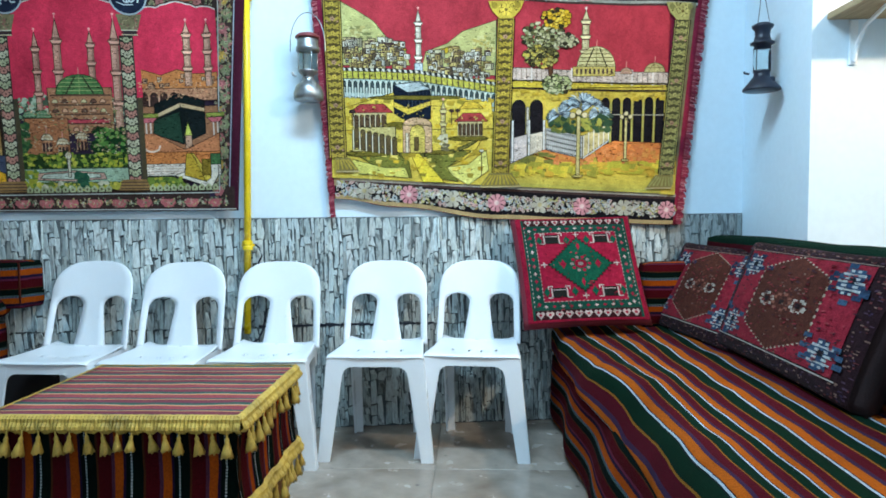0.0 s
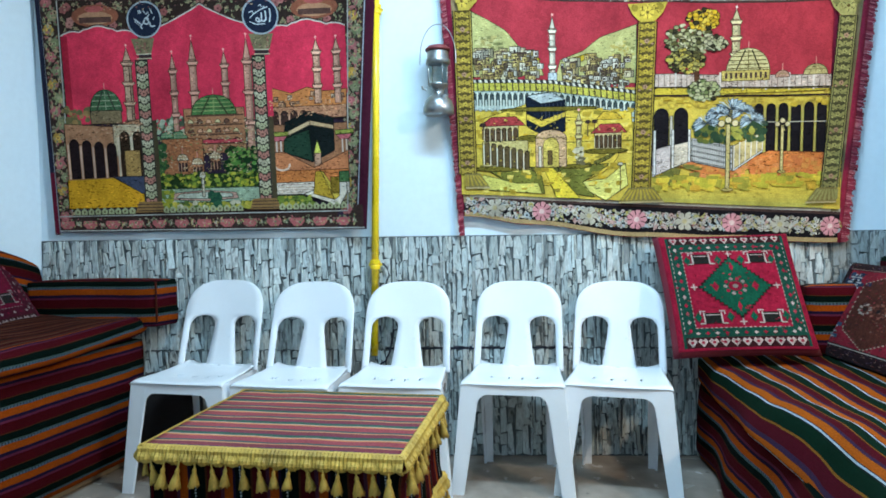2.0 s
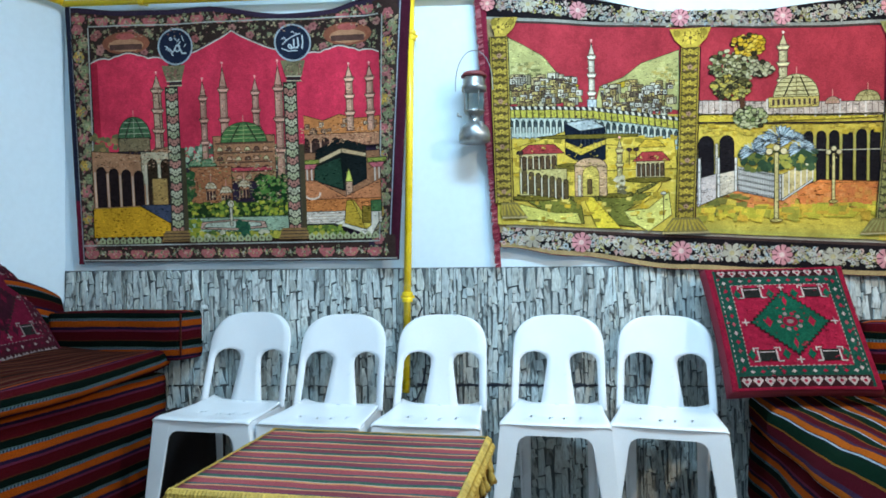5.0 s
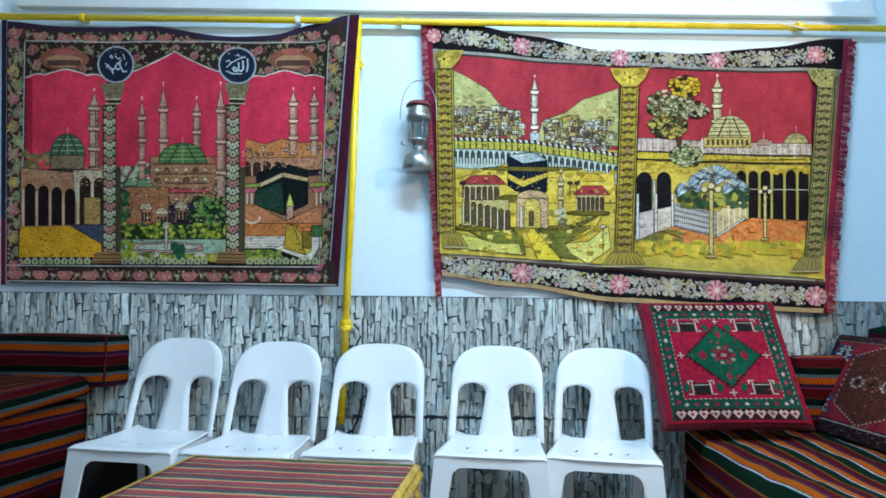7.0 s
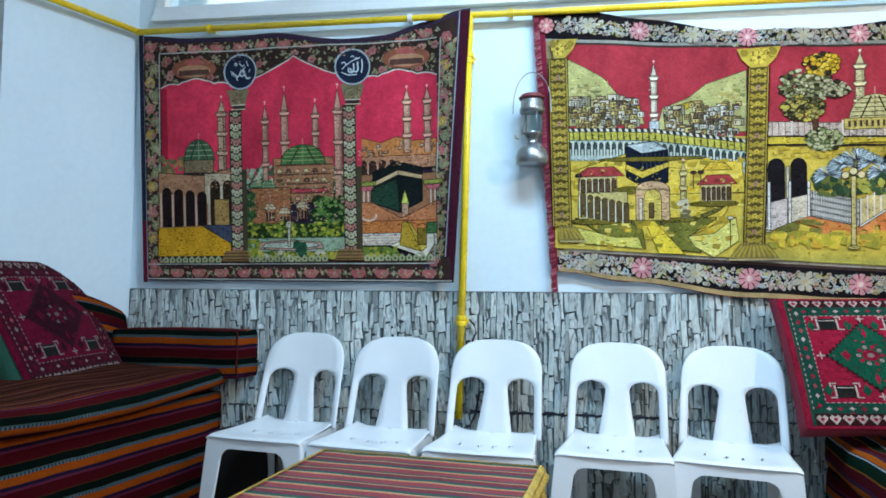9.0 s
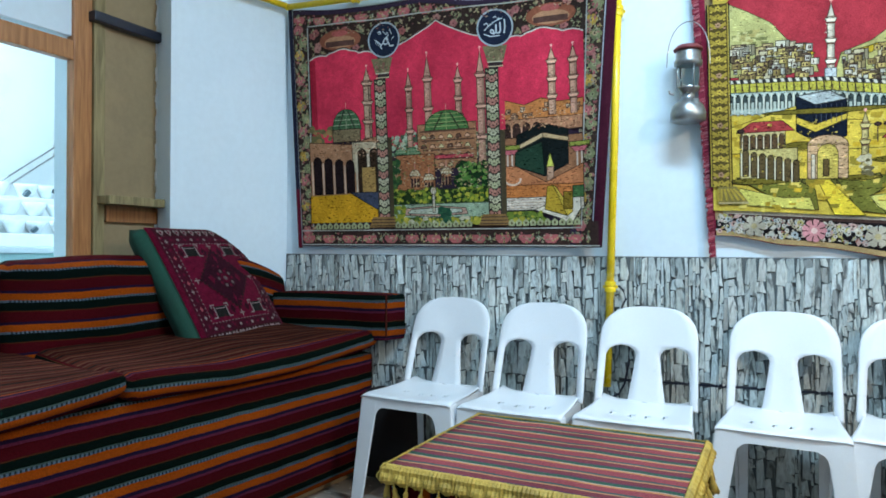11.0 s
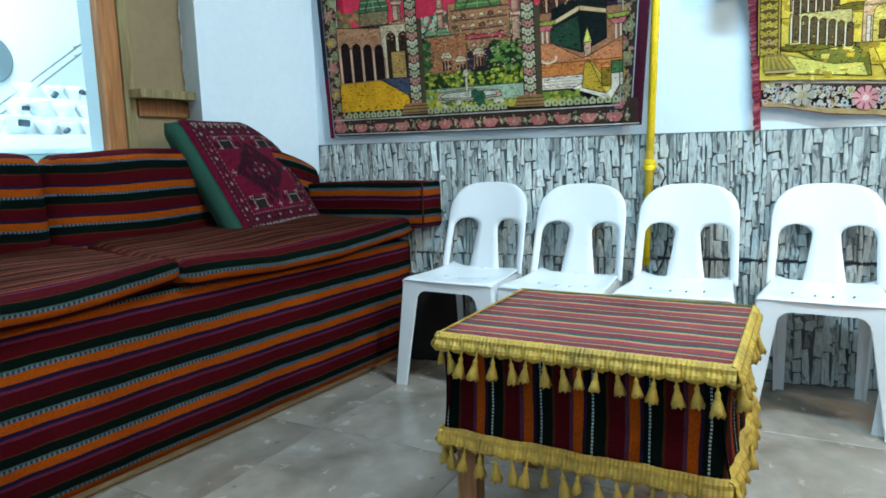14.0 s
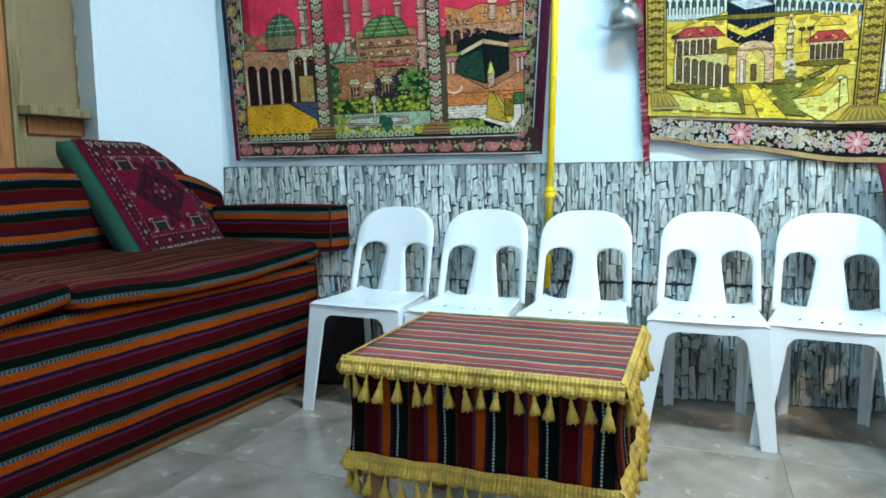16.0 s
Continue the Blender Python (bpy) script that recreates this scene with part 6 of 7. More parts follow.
    c.arcade(1120, 1190, 308, 396, 2, None, (0.012, 0.010, 0.012), (0.64, 0.58, 0.46))
    c.arcade(1300, 1428, 304, 392, 6, None, (0.012, 0.010, 0.012), (0.50, 0.42, 0.10))
    c.line(1310, 335, 1426, 338, 1.4, (0.55, 0.5, 0.38))
    c.flecks(1125, 284, 1425, 306, 120, 8, [(0.46, 0.32, 0.03), (0.60, 0.44, 0.06), (0.36, 0.26, 0.04)], 51)
    c.rect(1120, 392, 1420, 412, (0.55, 0.36, 0.08))
    c.poly([(1290, 402), (1330, 386), (1424, 392), (1424, 432), (1300, 436)], (0.62, 0.20, 0.05))
    c.poly([(1170, 410), (1260, 400), (1290, 420), (1240, 432)], (0.58, 0.20, 0.05))
    c.flecks(1180, 395, 1420, 432, 140, 10, [(0.66, 0.25, 0.08), (0.56, 0.17, 0.05), (0.60, 0.26, 0.06)], 52)
    c.flecks(1150, 440, 1400, 470, 24, 4, [(0.36, 0.28, 0.03), (0.28, 0.22, 0.03)], 53)
    c.flecks(1124, 405, 1200, 440, 30, 14, [(0.13, 0.13, 0.03), (0.2, 0.18, 0.04)], 54)
    c.flecks(1124, 425, 1420, 446, 120, 16, [(0.46, 0.40, 0.04), (0.66, 0.50, 0.05), (0.34, 0.30, 0.04), (0.58, 0.36, 0.04)], 59)
    c.line(1120, 284, 1430, 292, 2.0, BARK)
    c.line(1120, 270, 1430, 278, 1.4, (0.2, 0.14, 0.03))
    c.line(1120, 404, 1192, 392, 3, (0.12, 0.10, 0.03))
    # fence
    c.poly([(1122, 380), (1154, 372), (1154, 414), (1122, 428)], (0.56, 0.48, 0.44))
    c.poly([(1160, 372), (1188, 366), (1188, 402), (1160, 412)], (0.60, 0.52, 0.40))
    for x in (1126, 1158, 1188):
        c.line(x, 345, x, 424 - (x - 1126) * 0.35, 4.5, (0.70, 0.68, 0.62))
    c.poly([(1192, 360), (1266, 376), (1266, 420), (1192, 402)], (0.30, 0.29, 0.27))
    for k in range(19):
        a = 1192 + k * 4
        c.line(a, 360 + k * 0.9, a, 402 + k * 0.95, 1.5, (0.66, 0.65, 0.60))
    for k in range(5):
        c.line(1192, 364 + k * 9, 1266, 380 + k * 9.4, 1.6, (0.68, 0.67, 0.62))
    c.poly([(1266, 376), (1318, 352), (1318, 384), (1266, 420)], (0.58, 0.46, 0.20))
    for k in range(6):
        c.line(1268 + k * 10, 374 - k * 4.6, 1268 + k * 10, 419 - k * 6.5, 2, (0.70, 0.66, 0.56))
    c.line(1266, 420, 1318, 386, 3, (0.7, 0.68, 0.62))
    c.clumps(1196, 335, 1320, 368, 70, 9, [(0.03, 0.06, 0.03), (0.12, 0.14, 0.03), (0.05, 0.09, 0.04)], 55)
    c.clumps(1265, 340, 1300, 362, 16, 7, [(0.36, 0.34, 0.06), (0.22, 0.24, 0.05)], 56)
    # pale palm fronds
    for x, y, s in ((1220, 335, 28), (1262, 312, 34), (1300, 332, 26), (1240, 318, 24), (1284, 316, 24)):
        for k in range(16):
            q = radians(-20 + k * 15)
            c.poly([(x, y), (x + s * 0.5 * math.cos(q) - 3, y - s * 0.45 * math.sin(q) - 2), (x + s * math.cos(q), y - s * 0.8 * math.sin(q) + 6), (x + s * 0.5 * math.cos(q) + 3, y - s * 0.4 * math.sin(q) + 3)], [(0.50, 0.62, 0.68), (0.62, 0.72, 0.75), (0.36, 0.48, 0.55)][k % 3])
    # the tall tree
    c.poly([(1198, 282), (1193, 235), (1185, 222), (1200, 232), (1208, 222), (1203, 240), (1208, 284)], (0.09, 0.04, 0.02))
    for x, y, s, n_, cols in ((1185, 190, 40, 70, [(0.40, 0.38, 0.20), (0.52, 0.48, 0.30), (0.26, 0.26, 0.12), (0.10, 0.09, 0.03)]), (1210, 155, 26, 45, [(0.62, 0.40, 0.02), (0.52, 0.32, 0.02), (0.66, 0.48, 0.06)]), (1180, 225, 30, 40, [(0.46, 0.36, 0.06), (0.10, 0.09, 0.03), (0.32, 0.28, 0.08)]), (1212, 278, 26, 40, [(0.34, 0.36, 0.16), (0.14, 0.18, 0.06), (0.44, 0.44, 0.24)]), (1232, 196, 18, 20, [(0.36, 0.34, 0.18), (0.48, 0.44, 0.26)])):
        for q in range(int(n_ * 4.2)):
            g, e = r.uniform(0, 6.28), r.random() ** 0.6
            px, py, k = x + s * 1.08 * e * math.cos(g), y + s * 0.68 * e * math.sin(g), r.uniform(2.0, 4.4)
            dark = q < n_ * 0.6 or r.random() < 0.10
            c.ellipse(px, py, k * 1.3, k, (0.035, 0.03, 0.015) if dark else r.choice(cols), 6)
    # lamp posts
    for x, y0, y1, w in ((1257, 332, 454, 7), (1352, 336, 424, 5)):
        c.rect(x - w / 2, y0 + 6, x + w / 2, y1, (0.60, 0.50, 0.20))
        c.ellipse(x, y1, w * 1.5, 3, (0.5, 0.4, 0.12), 9)
        for dx in (-12, 0, 12):
            c.ellipse(x + dx * w / 7, y0 + (4 if dx else -2), 5 * w / 7 + 1, 5 * w / 7 + 1, (0.66, 0.56, 0.30), 9)
    c.inked = 0.0
    # columns with gold capitals and fluted feet
    def column(x, b0, b1, gold, ground, lean):
        lo, hi = (779, 1600) if x < 800 else ((0, 1472) if x > 1400 else (0, 1600))
        cl = lambda pts: [(min(max(p, lo + 0.02 * (q - 120)), hi - 0.07 * (q - 120)), q) for p, q in pts]
        n = 22
        for k in range(n):
            y0, y1 = b0 + (b1 - b0) * k / n, b0 + (b1 - b0) * (k + 1) / n
            xa = x + lean * (k / n)
            c.poly([(xa - 15, y0), (xa + 15, y0), (xa + 15, y1), (xa - 15, y1)], ground)
            ym, dim = (y0 + y1) / 2, tuple(q * 0.70 for q in gold)
            tone = [gold, dim, (0.34, 0.20, 0.13)][k % 3 if k % 6 == 2 else k % 2]
            for sgn in (-1, 1):
                # curling leaves to either side of the stem
                c.poly([(xa + sgn * 1.5, y1 - 1), (xa + sgn * 5, ym - 1), (xa + sgn * 11.5, y0 + 2), (xa + sgn * 12.5, ym + 1), (xa + sgn * 8, ym + 3.5), (xa + sgn * 6, y1 - 1.5)], dim)
                c.ellipse(xa + sgn * 9.5, y1 - 1.5, 2.3, 1.9, tone, 6)
                c.line(xa + sgn * 14.2, y0, xa + sgn * 14.2, y1, 1.5, dim)
                c.line(xa + sgn * 16.3, y0, xa + sgn * 16.3, y1, 1.6, (0.012, 0.01, 0.01))
            for q in range(5):
                c.ellipse(xa + 2.8 * math.cos(q * 1.257), ym + 2.6 * math.sin(q * 1.257), 2.1, 1.9, tone, 6)
            c.ellipse(xa, ym, 1.3, 1.3, (0.03, 0.02, 0.01), 6)
        c.poly(cl([(x - 34, b0 - 32), (x + 34, b0 - 32), (x + 26, b0 - 14), (x + 12, b0), (x - 12, b0), (x - 26, b0 - 14)]), gold)
        for q in range(26):
            px, py = x + r.uniform(-26, 26), b0 - 6 - r.uniform(2, 24)
            if abs(px - x) < 8 + (b0 - py) * 0.75:
                c.leafy(*cl([(px, py)])[0], r.uniform(3, 5.5), [tuple(min(1, v * 1.3) for v in gold), tuple(v * 0.35 for v in gold), (0.05, 0.035, 0.01)], r)
        c.flower(x, b0 - 16, 12, tuple(min(1, q * 1.2) for q in gold), (0.12, 0.08, 0.02), 6)
        for sgn in (-1, 1):
            c.ellipse(*cl([(x + sgn * 22, b0 - 24)])[0], 6, 6, tuple(q * 0.55 for q in gold), 8)
        xf = x + lean
        c.poly(cl([(xf - 22, b1), (xf + 22, b1), (xf + 40, b1 + 26), (xf - 40, b1 + 26)]), (0.20, 0.16, 0.05))
        for k in range(9):
            q = (k - 4) / 4
            (p0, p1), (q0, q1) = cl([(xf + q * 18, b1 + 3), (xf + q * 34, b1 + 22)])
            c.line(p0, p1, q0, q1, 3.4, tuple(v * 0.8 for v in gold))
        (p0, p1), (q0, q1) = cl([(xf - 40, b1 + 26), (xf + 40, b1 + 26)])
        c.line(p0, p1, q0, q1, 3, (0.42, 0.34, 0.16))
    column(786, 124, 412, (0.50, 0.37, 0.06), (0.085, 0.062, 0.018), 4)
    column(1112, 156, 446, (0.50, 0.37, 0.05), (0.085, 0.062, 0.018), -10)
    column(1456, 158, 455, (0.34, 0.32, 0.11), (0.060, 0.058, 0.024), -22)
    c.flecks(805, 310, 1085, 405, 110, 3, [(0.40, 0.30, 0.04), (0.58, 0.45, 0.10), (0.24, 0.19, 0.04)], 57)
    c.done("picture", t, M_VELVET, "woven picture of a walled courtyard, hills and trees")
    # wine-red fringe down both sides
    for edge, sgn, nm in ((left, -1, "fringe"), (right, 1, "fringe")):
        bm = bmesh.new()
        dye = bm.loops.layers.float_color.new("dye")
        q = c.rng(77 + sgn)
        for k in range(300):
            b = (38 if sgn < 0 else 72) + k * (1.62 if sgn < 0 else 1.6)
            a = edge(b)
            ln_ = q.uniform(3, 9) if sgn > 0 else q.uniform(2, 5)
            pts = [c.place(a - sgn * 6, b, 0.003), c.place(a - sgn * 6, b + 2.2, 0.003), c.place(a + sgn * ln_, b + q.uniform(3, 7), q.uniform(-0.002, 0.003)), c.place(a + sgn * ln_, b + q.uniform(1, 3), q.uniform(-0.002, 0.003))]
            f = bm.faces.new([bm.verts.new(p) for p in pts])
            col = q.choice([(0.30, 0.06, 0.08), (0.40, 0.13, 0.15), (0.15, 0.02, 0.035), (0.24, 0.03, 0.055)])
            for l in f.loops:
                l[dye] = (*col, 1)
        shell(bm, 0.002)
        for f in bm.faces:
            for l in f.loops:
                if l[dye][3] == 0:
                    l[dye] = (0.32, 0.03, 0.055, 1)
        part(nm, bm, M_VELVET, t, "ragged wine-red fringe")
    return t


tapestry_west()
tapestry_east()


# ---- rug-faced cushions ----
class PadFace(Canvas):
    """A woven face on a cushion: canvas 0 to 100 both ways, b down."""

    def face(self, w, h, thick):
        def at(a, b, lift):
            u, v = a / 50 - 1, 1 - b / 50
            tt = (max(0, 1 - u ** 18) * max(0, 1 - v ** 18)) ** 0.4
            return Vector((u * w / 2 * (1 - 0.03 * (1 - v * v) * abs(u) ** 4), v * h / 2 * (1 - 0.03 * (1 - u * u) * abs(v) ** 4), thick / 2 * tt * (0.75 + 0.25 * (1 - u * u) * (1 - v * v)) + 0.0015 + lift * 2))
        return self.begin(at, 5.0, (100 / 26, 100 / 26), 0.000004)

    def stepped(self, cx, cy, rx, ry, rgb, steps=9):
        """A diamond with stepped, knotted edges."""
        for k in range(-steps, steps + 1):
            hw = rx * (1 - abs(k) / (steps + 0.5))
            y0, y1 = cy + ry * (k - 0.5) / (steps + 0.5), cy + ry * (k + 0.5) / (steps + 0.5)
            self.rect(cx - hw, y0, cx + hw, y1, rgb)

    def animal(self, x, y, s, dark, pale):
        """A hooked heraldic motif in dark wool with a thin pale outline."""
        self.rect(x - 6 * s, y - 3.5 * s, x + 6 * s, y + 5 * s, dark)
        for q in (-1, 1):
            self.rect(x + q * 6.3 * s - 0.6 * s, y - 3.5 * s, x + q * 6.3 * s + 0.6 * s, y + 4.8 * s, pale)
            self.rect(x + q * 8 * s - 2.0 * s, y + 4.6 * s, x + q * 8 * s + 2.0 * s, y + 5.6 * s, pale)
            self.rect(x + q * 7.2 * s - 2.2 * s, y - 5.4 * s, x + q * 7.2 * s + 2.2 * s, y - 4.4 * s, pale)
            self.rect(x + q * 8.8 * s - 0.5 * s, y - 4.6 * s, x + q * 8.8 * s + 0.5 * s, y - 2.4 * s, pale)
        self.rect(x - 5 * s, y - 2.2 * s, x + 5 * s, y - 1.5 * s, pale)


def red_face(green, ground, pale, border):
    def draw(ob, w, h, thick):
        c = PadFace().face(w, h, thick)
        c.rect(3, 3, 97, 97, tuple(q * 0.8 for q in ground))
        c.rect(7, 5, 93, 95, border)
        c.rect(9, 5, 91, 11, (0.05, 0.012, 0.015))
        c.rect(9, 87, 91, 95, (0.05, 0.012, 0.015))
        for k in range(11):
            x = 13 + k * 7.4
            for y, s in ((8, 1), (91, 1.15)):
                c.poly([(x - 3 * s, y - 1), (x - 1.5 * s, y - 2.8 * s), (x, y - 1.6 * s), (x + 1.5 * s, y - 2.8 * s), (x + 3 * s, y - 1), (x, y + 3 * s)], pale)
                c.ellipse(x, y - 0.2, 1.3, 1.2, ground, 6)
        c.rect(17, 18, 83, 80, ground)
        for x0, y0, x1, y1 in ((17, 18, 83, 18), (17, 80, 83, 80), (17, 18, 17, 80), (83, 18, 83, 80), (9, 12, 9, 86), (91, 12, 91, 86)):
            n = 40
            for k in range(n):
                if k % 2 == 0:
                    a = (x0 + (x1 - x0) * k / n, y0 + (y1 - y0) * k / n)
                    b = (x0 + (x1 - x0) * (k + 1) / n, y0 + (y1 - y0) * (k + 1) / n)
                    c.line(*a, *b, 0.7, tuple(q * 0.8 for q in pale))
        for k in range(11):
            c.stepped(13, 16 + k * 6.6, 1.4, 1.8, [pale, ground, (0.45, 0.1, 0.12)][k % 3], 2)
            c.stepped(87, 16 + k * 6.6, 1.4, 1.8, [ground, pale, (0.45, 0.1, 0.12)][k % 3], 2)
            c.stepped(18 + k * 6.5, 14.5, 1.6, 1.3, [ground, pale][k % 2], 2)
            c.stepped(18 + k * 6.5, 84, 1.6, 1.3, [pale, ground][k % 2], 2)
        c.stepped(50, 48, 26, 25, (0.03, 0.015, 0.015), 10)
        c.stepped(50, 48, 24.5, 23.5, green, 10)
        for k in range(10):
            q = 6.283 * k / 10
            c.ellipse(50 + 7.0 * math.cos(q), 48 + 6 * math.sin(q), 1.5, 1.4, [ground, tuple(v * 0.6 for v in pale)][k % 2], 7)
        c.ellipse(50, 48, 5.0, 4.0, tuple(q * 0.7 for q in ground), 12)
        c.ellipse(50, 48, 2.2, 1.7, tuple(q * 0.5 for q in pale), 8)
        for x in (36, 64):
            c.stepped(x, 48, 2.5, 4, ground, 3)
        for y in (32, 64):
            c.stepped(50, y, 1.5, 4, ground, 3)
        for x in (30, 70):
            for y in (24, 72):
                c.animal(x, y, 0.95, (0.02, 0.02, 0.018), pale)
        for x in (20, 42, 58, 80):
            for y in (26, 72):
                c.stepped(x, y, 2.6, 4, green, 3)
        for x, y in ((50, 21), (50, 76), (21, 48), (79, 48)):
            c.line(x - 2.5, y, x + 2.5, y, 0.9, pale)
            c.line(x, y - 2.5, x, y + 2.5, 0.9, pale)
        Hanging.flecks(c, 8, 8, 92, 92, 110, 1.5, [tuple(q * 0.55 for q in ground), tuple(q * 1.3 for q in ground)], 5)
        c.done("woven_face", ob, M_RUG, "knotted face with a stepped diamond")
    return draw


def kilim_face(ob, w, h, thick):
    c = PadFace().face(w, h, thick)
    c.rect(2, 2, 98, 98, (0.030, 0.013, 0.016))
    r = c.rng(14)
    # dark flowered bands at both ends
    for k in range(420):
        x, y = r.uniform(3, 97), r.choice([r.uniform(3, 11), r.uniform(86, 97)])
        if k % 3 == 0:
            x, y = r.choice([r.uniform(3, 9), r.uniform(91, 97)]), r.uniform(3, 97)
        c.rect(x, y, x + r.uniform(0.6, 1.8), y + r.uniform(0.6, 1.2), r.choice([(0.15, 0.04, 0.04), (0.05, 0.03, 0.06), (0.22, 0.13, 0.10), (0.09, 0.05, 0.08)]))
    FIELD = (0.31, 0.022, 0.040)
    c.rect(10, 11, 90, 85, FIELD)
    c.line(8, 86.5, 92, 86.5, 1.0, (0.52, 0.46, 0.40))
    c.line(8, 10, 92, 10, 0.7, (0.30, 0.20, 0.16))
    # the long brown hexagon with its stitched edge
    BROWN = (0.115, 0.034, 0.022)
    c.poly([(50, 11), (72, 24), (72, 70), (50, 85), (28, 70), (28, 24)], BROWN)
    edge = [(50, 11), (72, 24), (72, 70), (50, 85), (28, 70), (28, 24), (50, 11)]
    for p, q in zip(edge, edge[1:]):
        for k in range(9):
            t0, t1 = (k + 0.15) / 9, (k + 0.6) / 9
            c.line(p[0] + (q[0] - p[0]) * t0, p[1] + (q[1] - p[1]) * t0, p[0] + (q[0] - p[0]) * t1, p[1] + (q[1] - p[1]) * t1, 1.2, (0.50, 0.42, 0.30))
    # knotted rosettes across its middle
    for x, y, k in ((39, 48, 1.0), (61, 48, 1.0), (50, 48, 1.35)):
        pale = (0.56, 0.48, 0.40) if x != 50 else (0.32, 0.12, 0.08)
        for n in range(9):
            q = 6.283 * n / 9 + r.uniform(-0.2, 0.2)
            c.rect(x + 4.2 * k * math.cos(q) - 1.3, y + 4.6 * k * math.sin(q) - 1.0, x + 4.2 * k * math.cos(q) + 1.2, y + 4.6 * k * math.sin(q) + 1.1, pale)
        c.rect(x - 1.6, y - 1.8, x + 1.6, y + 1.8, (0.03, 0.02, 0.02))
    for k in range(60):
        x, y = 50 + r.gauss(0, 8), 48 + r.gauss(0, 14)
        c.rect(x, y, x + 1.4, y + 1.0, r.choice([(0.22, 0.07, 0.04), (0.05, 0.02, 0.02), (0.26, 0.16, 0.12)]))
    # blue corners with pale hooked beasts
    for x in (18, 82):
        for y in (23, 73):
            for k in range(34):
                xx, yy = x + r.gauss(0, 4.4), y + r.gauss(0, 5.6)
                c.rect(xx - 2.2, yy - 1.8, xx + 2.2, yy + 1.8, r.choice([(0.040, 0.075, 0.14), (0.055, 0.10, 0.17), (0.03, 0.045, 0.09)]))
            for k in range(7):
                yy = y - 8 + k * 2.6
                hw = (2.5, 5.5, 3.5, 6.5, 4.0, 6.0, 2.5)[k]
                c.rect(x - hw, yy, x - hw * 0.35, yy + 1.7, (0.54, 0.53, 0.50))
                c.rect(x + hw * 0.35, yy, x + hw, yy + 1.7, (0.48, 0.49, 0.48))
                if k % 2:
                    c.rect(x - hw * 0.5, yy + 0.3, x + hw * 0.5, yy + 1.4, (0.50, 0.49, 0.46))
            c.rect(x - 1.6, y - 2.2, x + 1.6, y + 1.6, (0.015, 0.015, 0.02))
    Hanging.flecks(c, 10, 11, 90, 85, 320, 1.5, [(0.15, 0.015, 0.022), (0.35, 0.05, 0.06), (0.07, 0.03, 0.04)], 6)
    c.done("woven_face", ob, M_RUG, "worn knotted face with blue corners")


M_REDCLOTH = plain("wine_red_cotton", (0.16, 0.010, 0.025), 0.9, vary=0.25, big=6, small=220, relief=0.4)
M_DARKCLOTH = plain("dark_brown_wool", (0.030, 0.014, 0.014), 0.95, vary=0.3, big=8, small=200, relief=0.5)
rug_pad("square red rug cushion with a green diamond, leaning upright", (0.228, 2.865, 0.535), (0.796, 2.935, 0.545), (0.150, 3.15, 1.008), 0.085, red_face((0.012, 0.10, 0.055), (0.36, 0.014, 0.045), (0.58, 0.46, 0.42), (0.015, 0.075, 0.05)), M_REDCLOTH)
rug_pad("wine-red rug cushion with a dark diamond and green sides", (-2.330, 2.180, 0.632), (-2.425, 2.800, 0.640), (-2.645, 2.190, 1.138), 0.15, red_face((0.045, 0.006, 0.016), (0.16, 0.006, 0.030), (0.34, 0.27, 0.26), (0.075, 0.008, 0.02)), M_GREEN)
rug_pad("worn crimson kilim cushion with blue corner motifs", (0.825, 3.325, 0.49), (0.950, 2.56, 0.49), (1.025, 3.345, 0.885), 0.12, kilim_face, M_DARKCLOTH)
rug_pad("large crimson kilim cushion with blue corners and dark ends", (0.930, 2.745, 0.505), (0.950, 1.78, 0.505), (1.095, 2.66, 0.912), 0.16, kilim_face, M_DARKCLOTH)

# ---- high window over the hangings ----
win = thing("window_1", 0, 0, 0, 0, "high white-framed window with frosted panes", "window", kind="structure")


def wall_bar(x0, x1, z0, z1, out0, out1, name, mat, parent, bevel=0.004):
    bm = bmesh.new()
    p = on_wall(0, 0)
    m = Matrix(((1, WN.x, 0, 0), (WK, WN.y, 0, WY), (0, 0, 1, 0), (0, 0, 0, 1)))
    box(bm, x0, x1, out0, out1, z0, z1, bevel, m=m)
    bmesh.ops.recalc_face_normals(bm, faces=bm.faces)
    return part(name, bm, mat, parent)


wall_bar(-2.5, 1.25, 2.255, 2.285, -0.02, 0.035, "window_sill", M_TRIM, win)
wall_bar(-2.5, 1.25, 2.285, 2.33, -0.02, 0.018, "window_frame", M_TRIM, win)
wall_bar(-2.5, 1.25, 2.90, 2.95, -0.06, 0.010, "window_frame", M_TRIM, win)
for x in (-2.47, -1.82, -1.17, -0.69, 0.0, 0.62, 1.22):
    w = 0.035 if abs(x + 0.69) < 0.01 else 0.024
    wall_bar(x - w, x + w, 2.332, 2.898, -0.06, 0.014, "mullion", M_TRIM, win)
for x0, x1 in ((-2.445, -1.845), (-1.795, -1.195), (-1.145, -0.73), (-0.65, -0.025), (0.025, 0.595), (0.645, 1.195)):
    pane = wall_bar(x0, x1, 2.333, 2.897, -0.042, -0.034, "pane", M_FROST, win, 0)
    pane.visible_shadow = False
bm = bmesh.new()
box(bm, -2.8, 1.6, 3.75, 3.77, 2.2, 3.1)
tagged(finish("backdrop", bm, glowing("daylight_outside", (0.86, 0.90, 0.86), 1.3)), kind="structure")

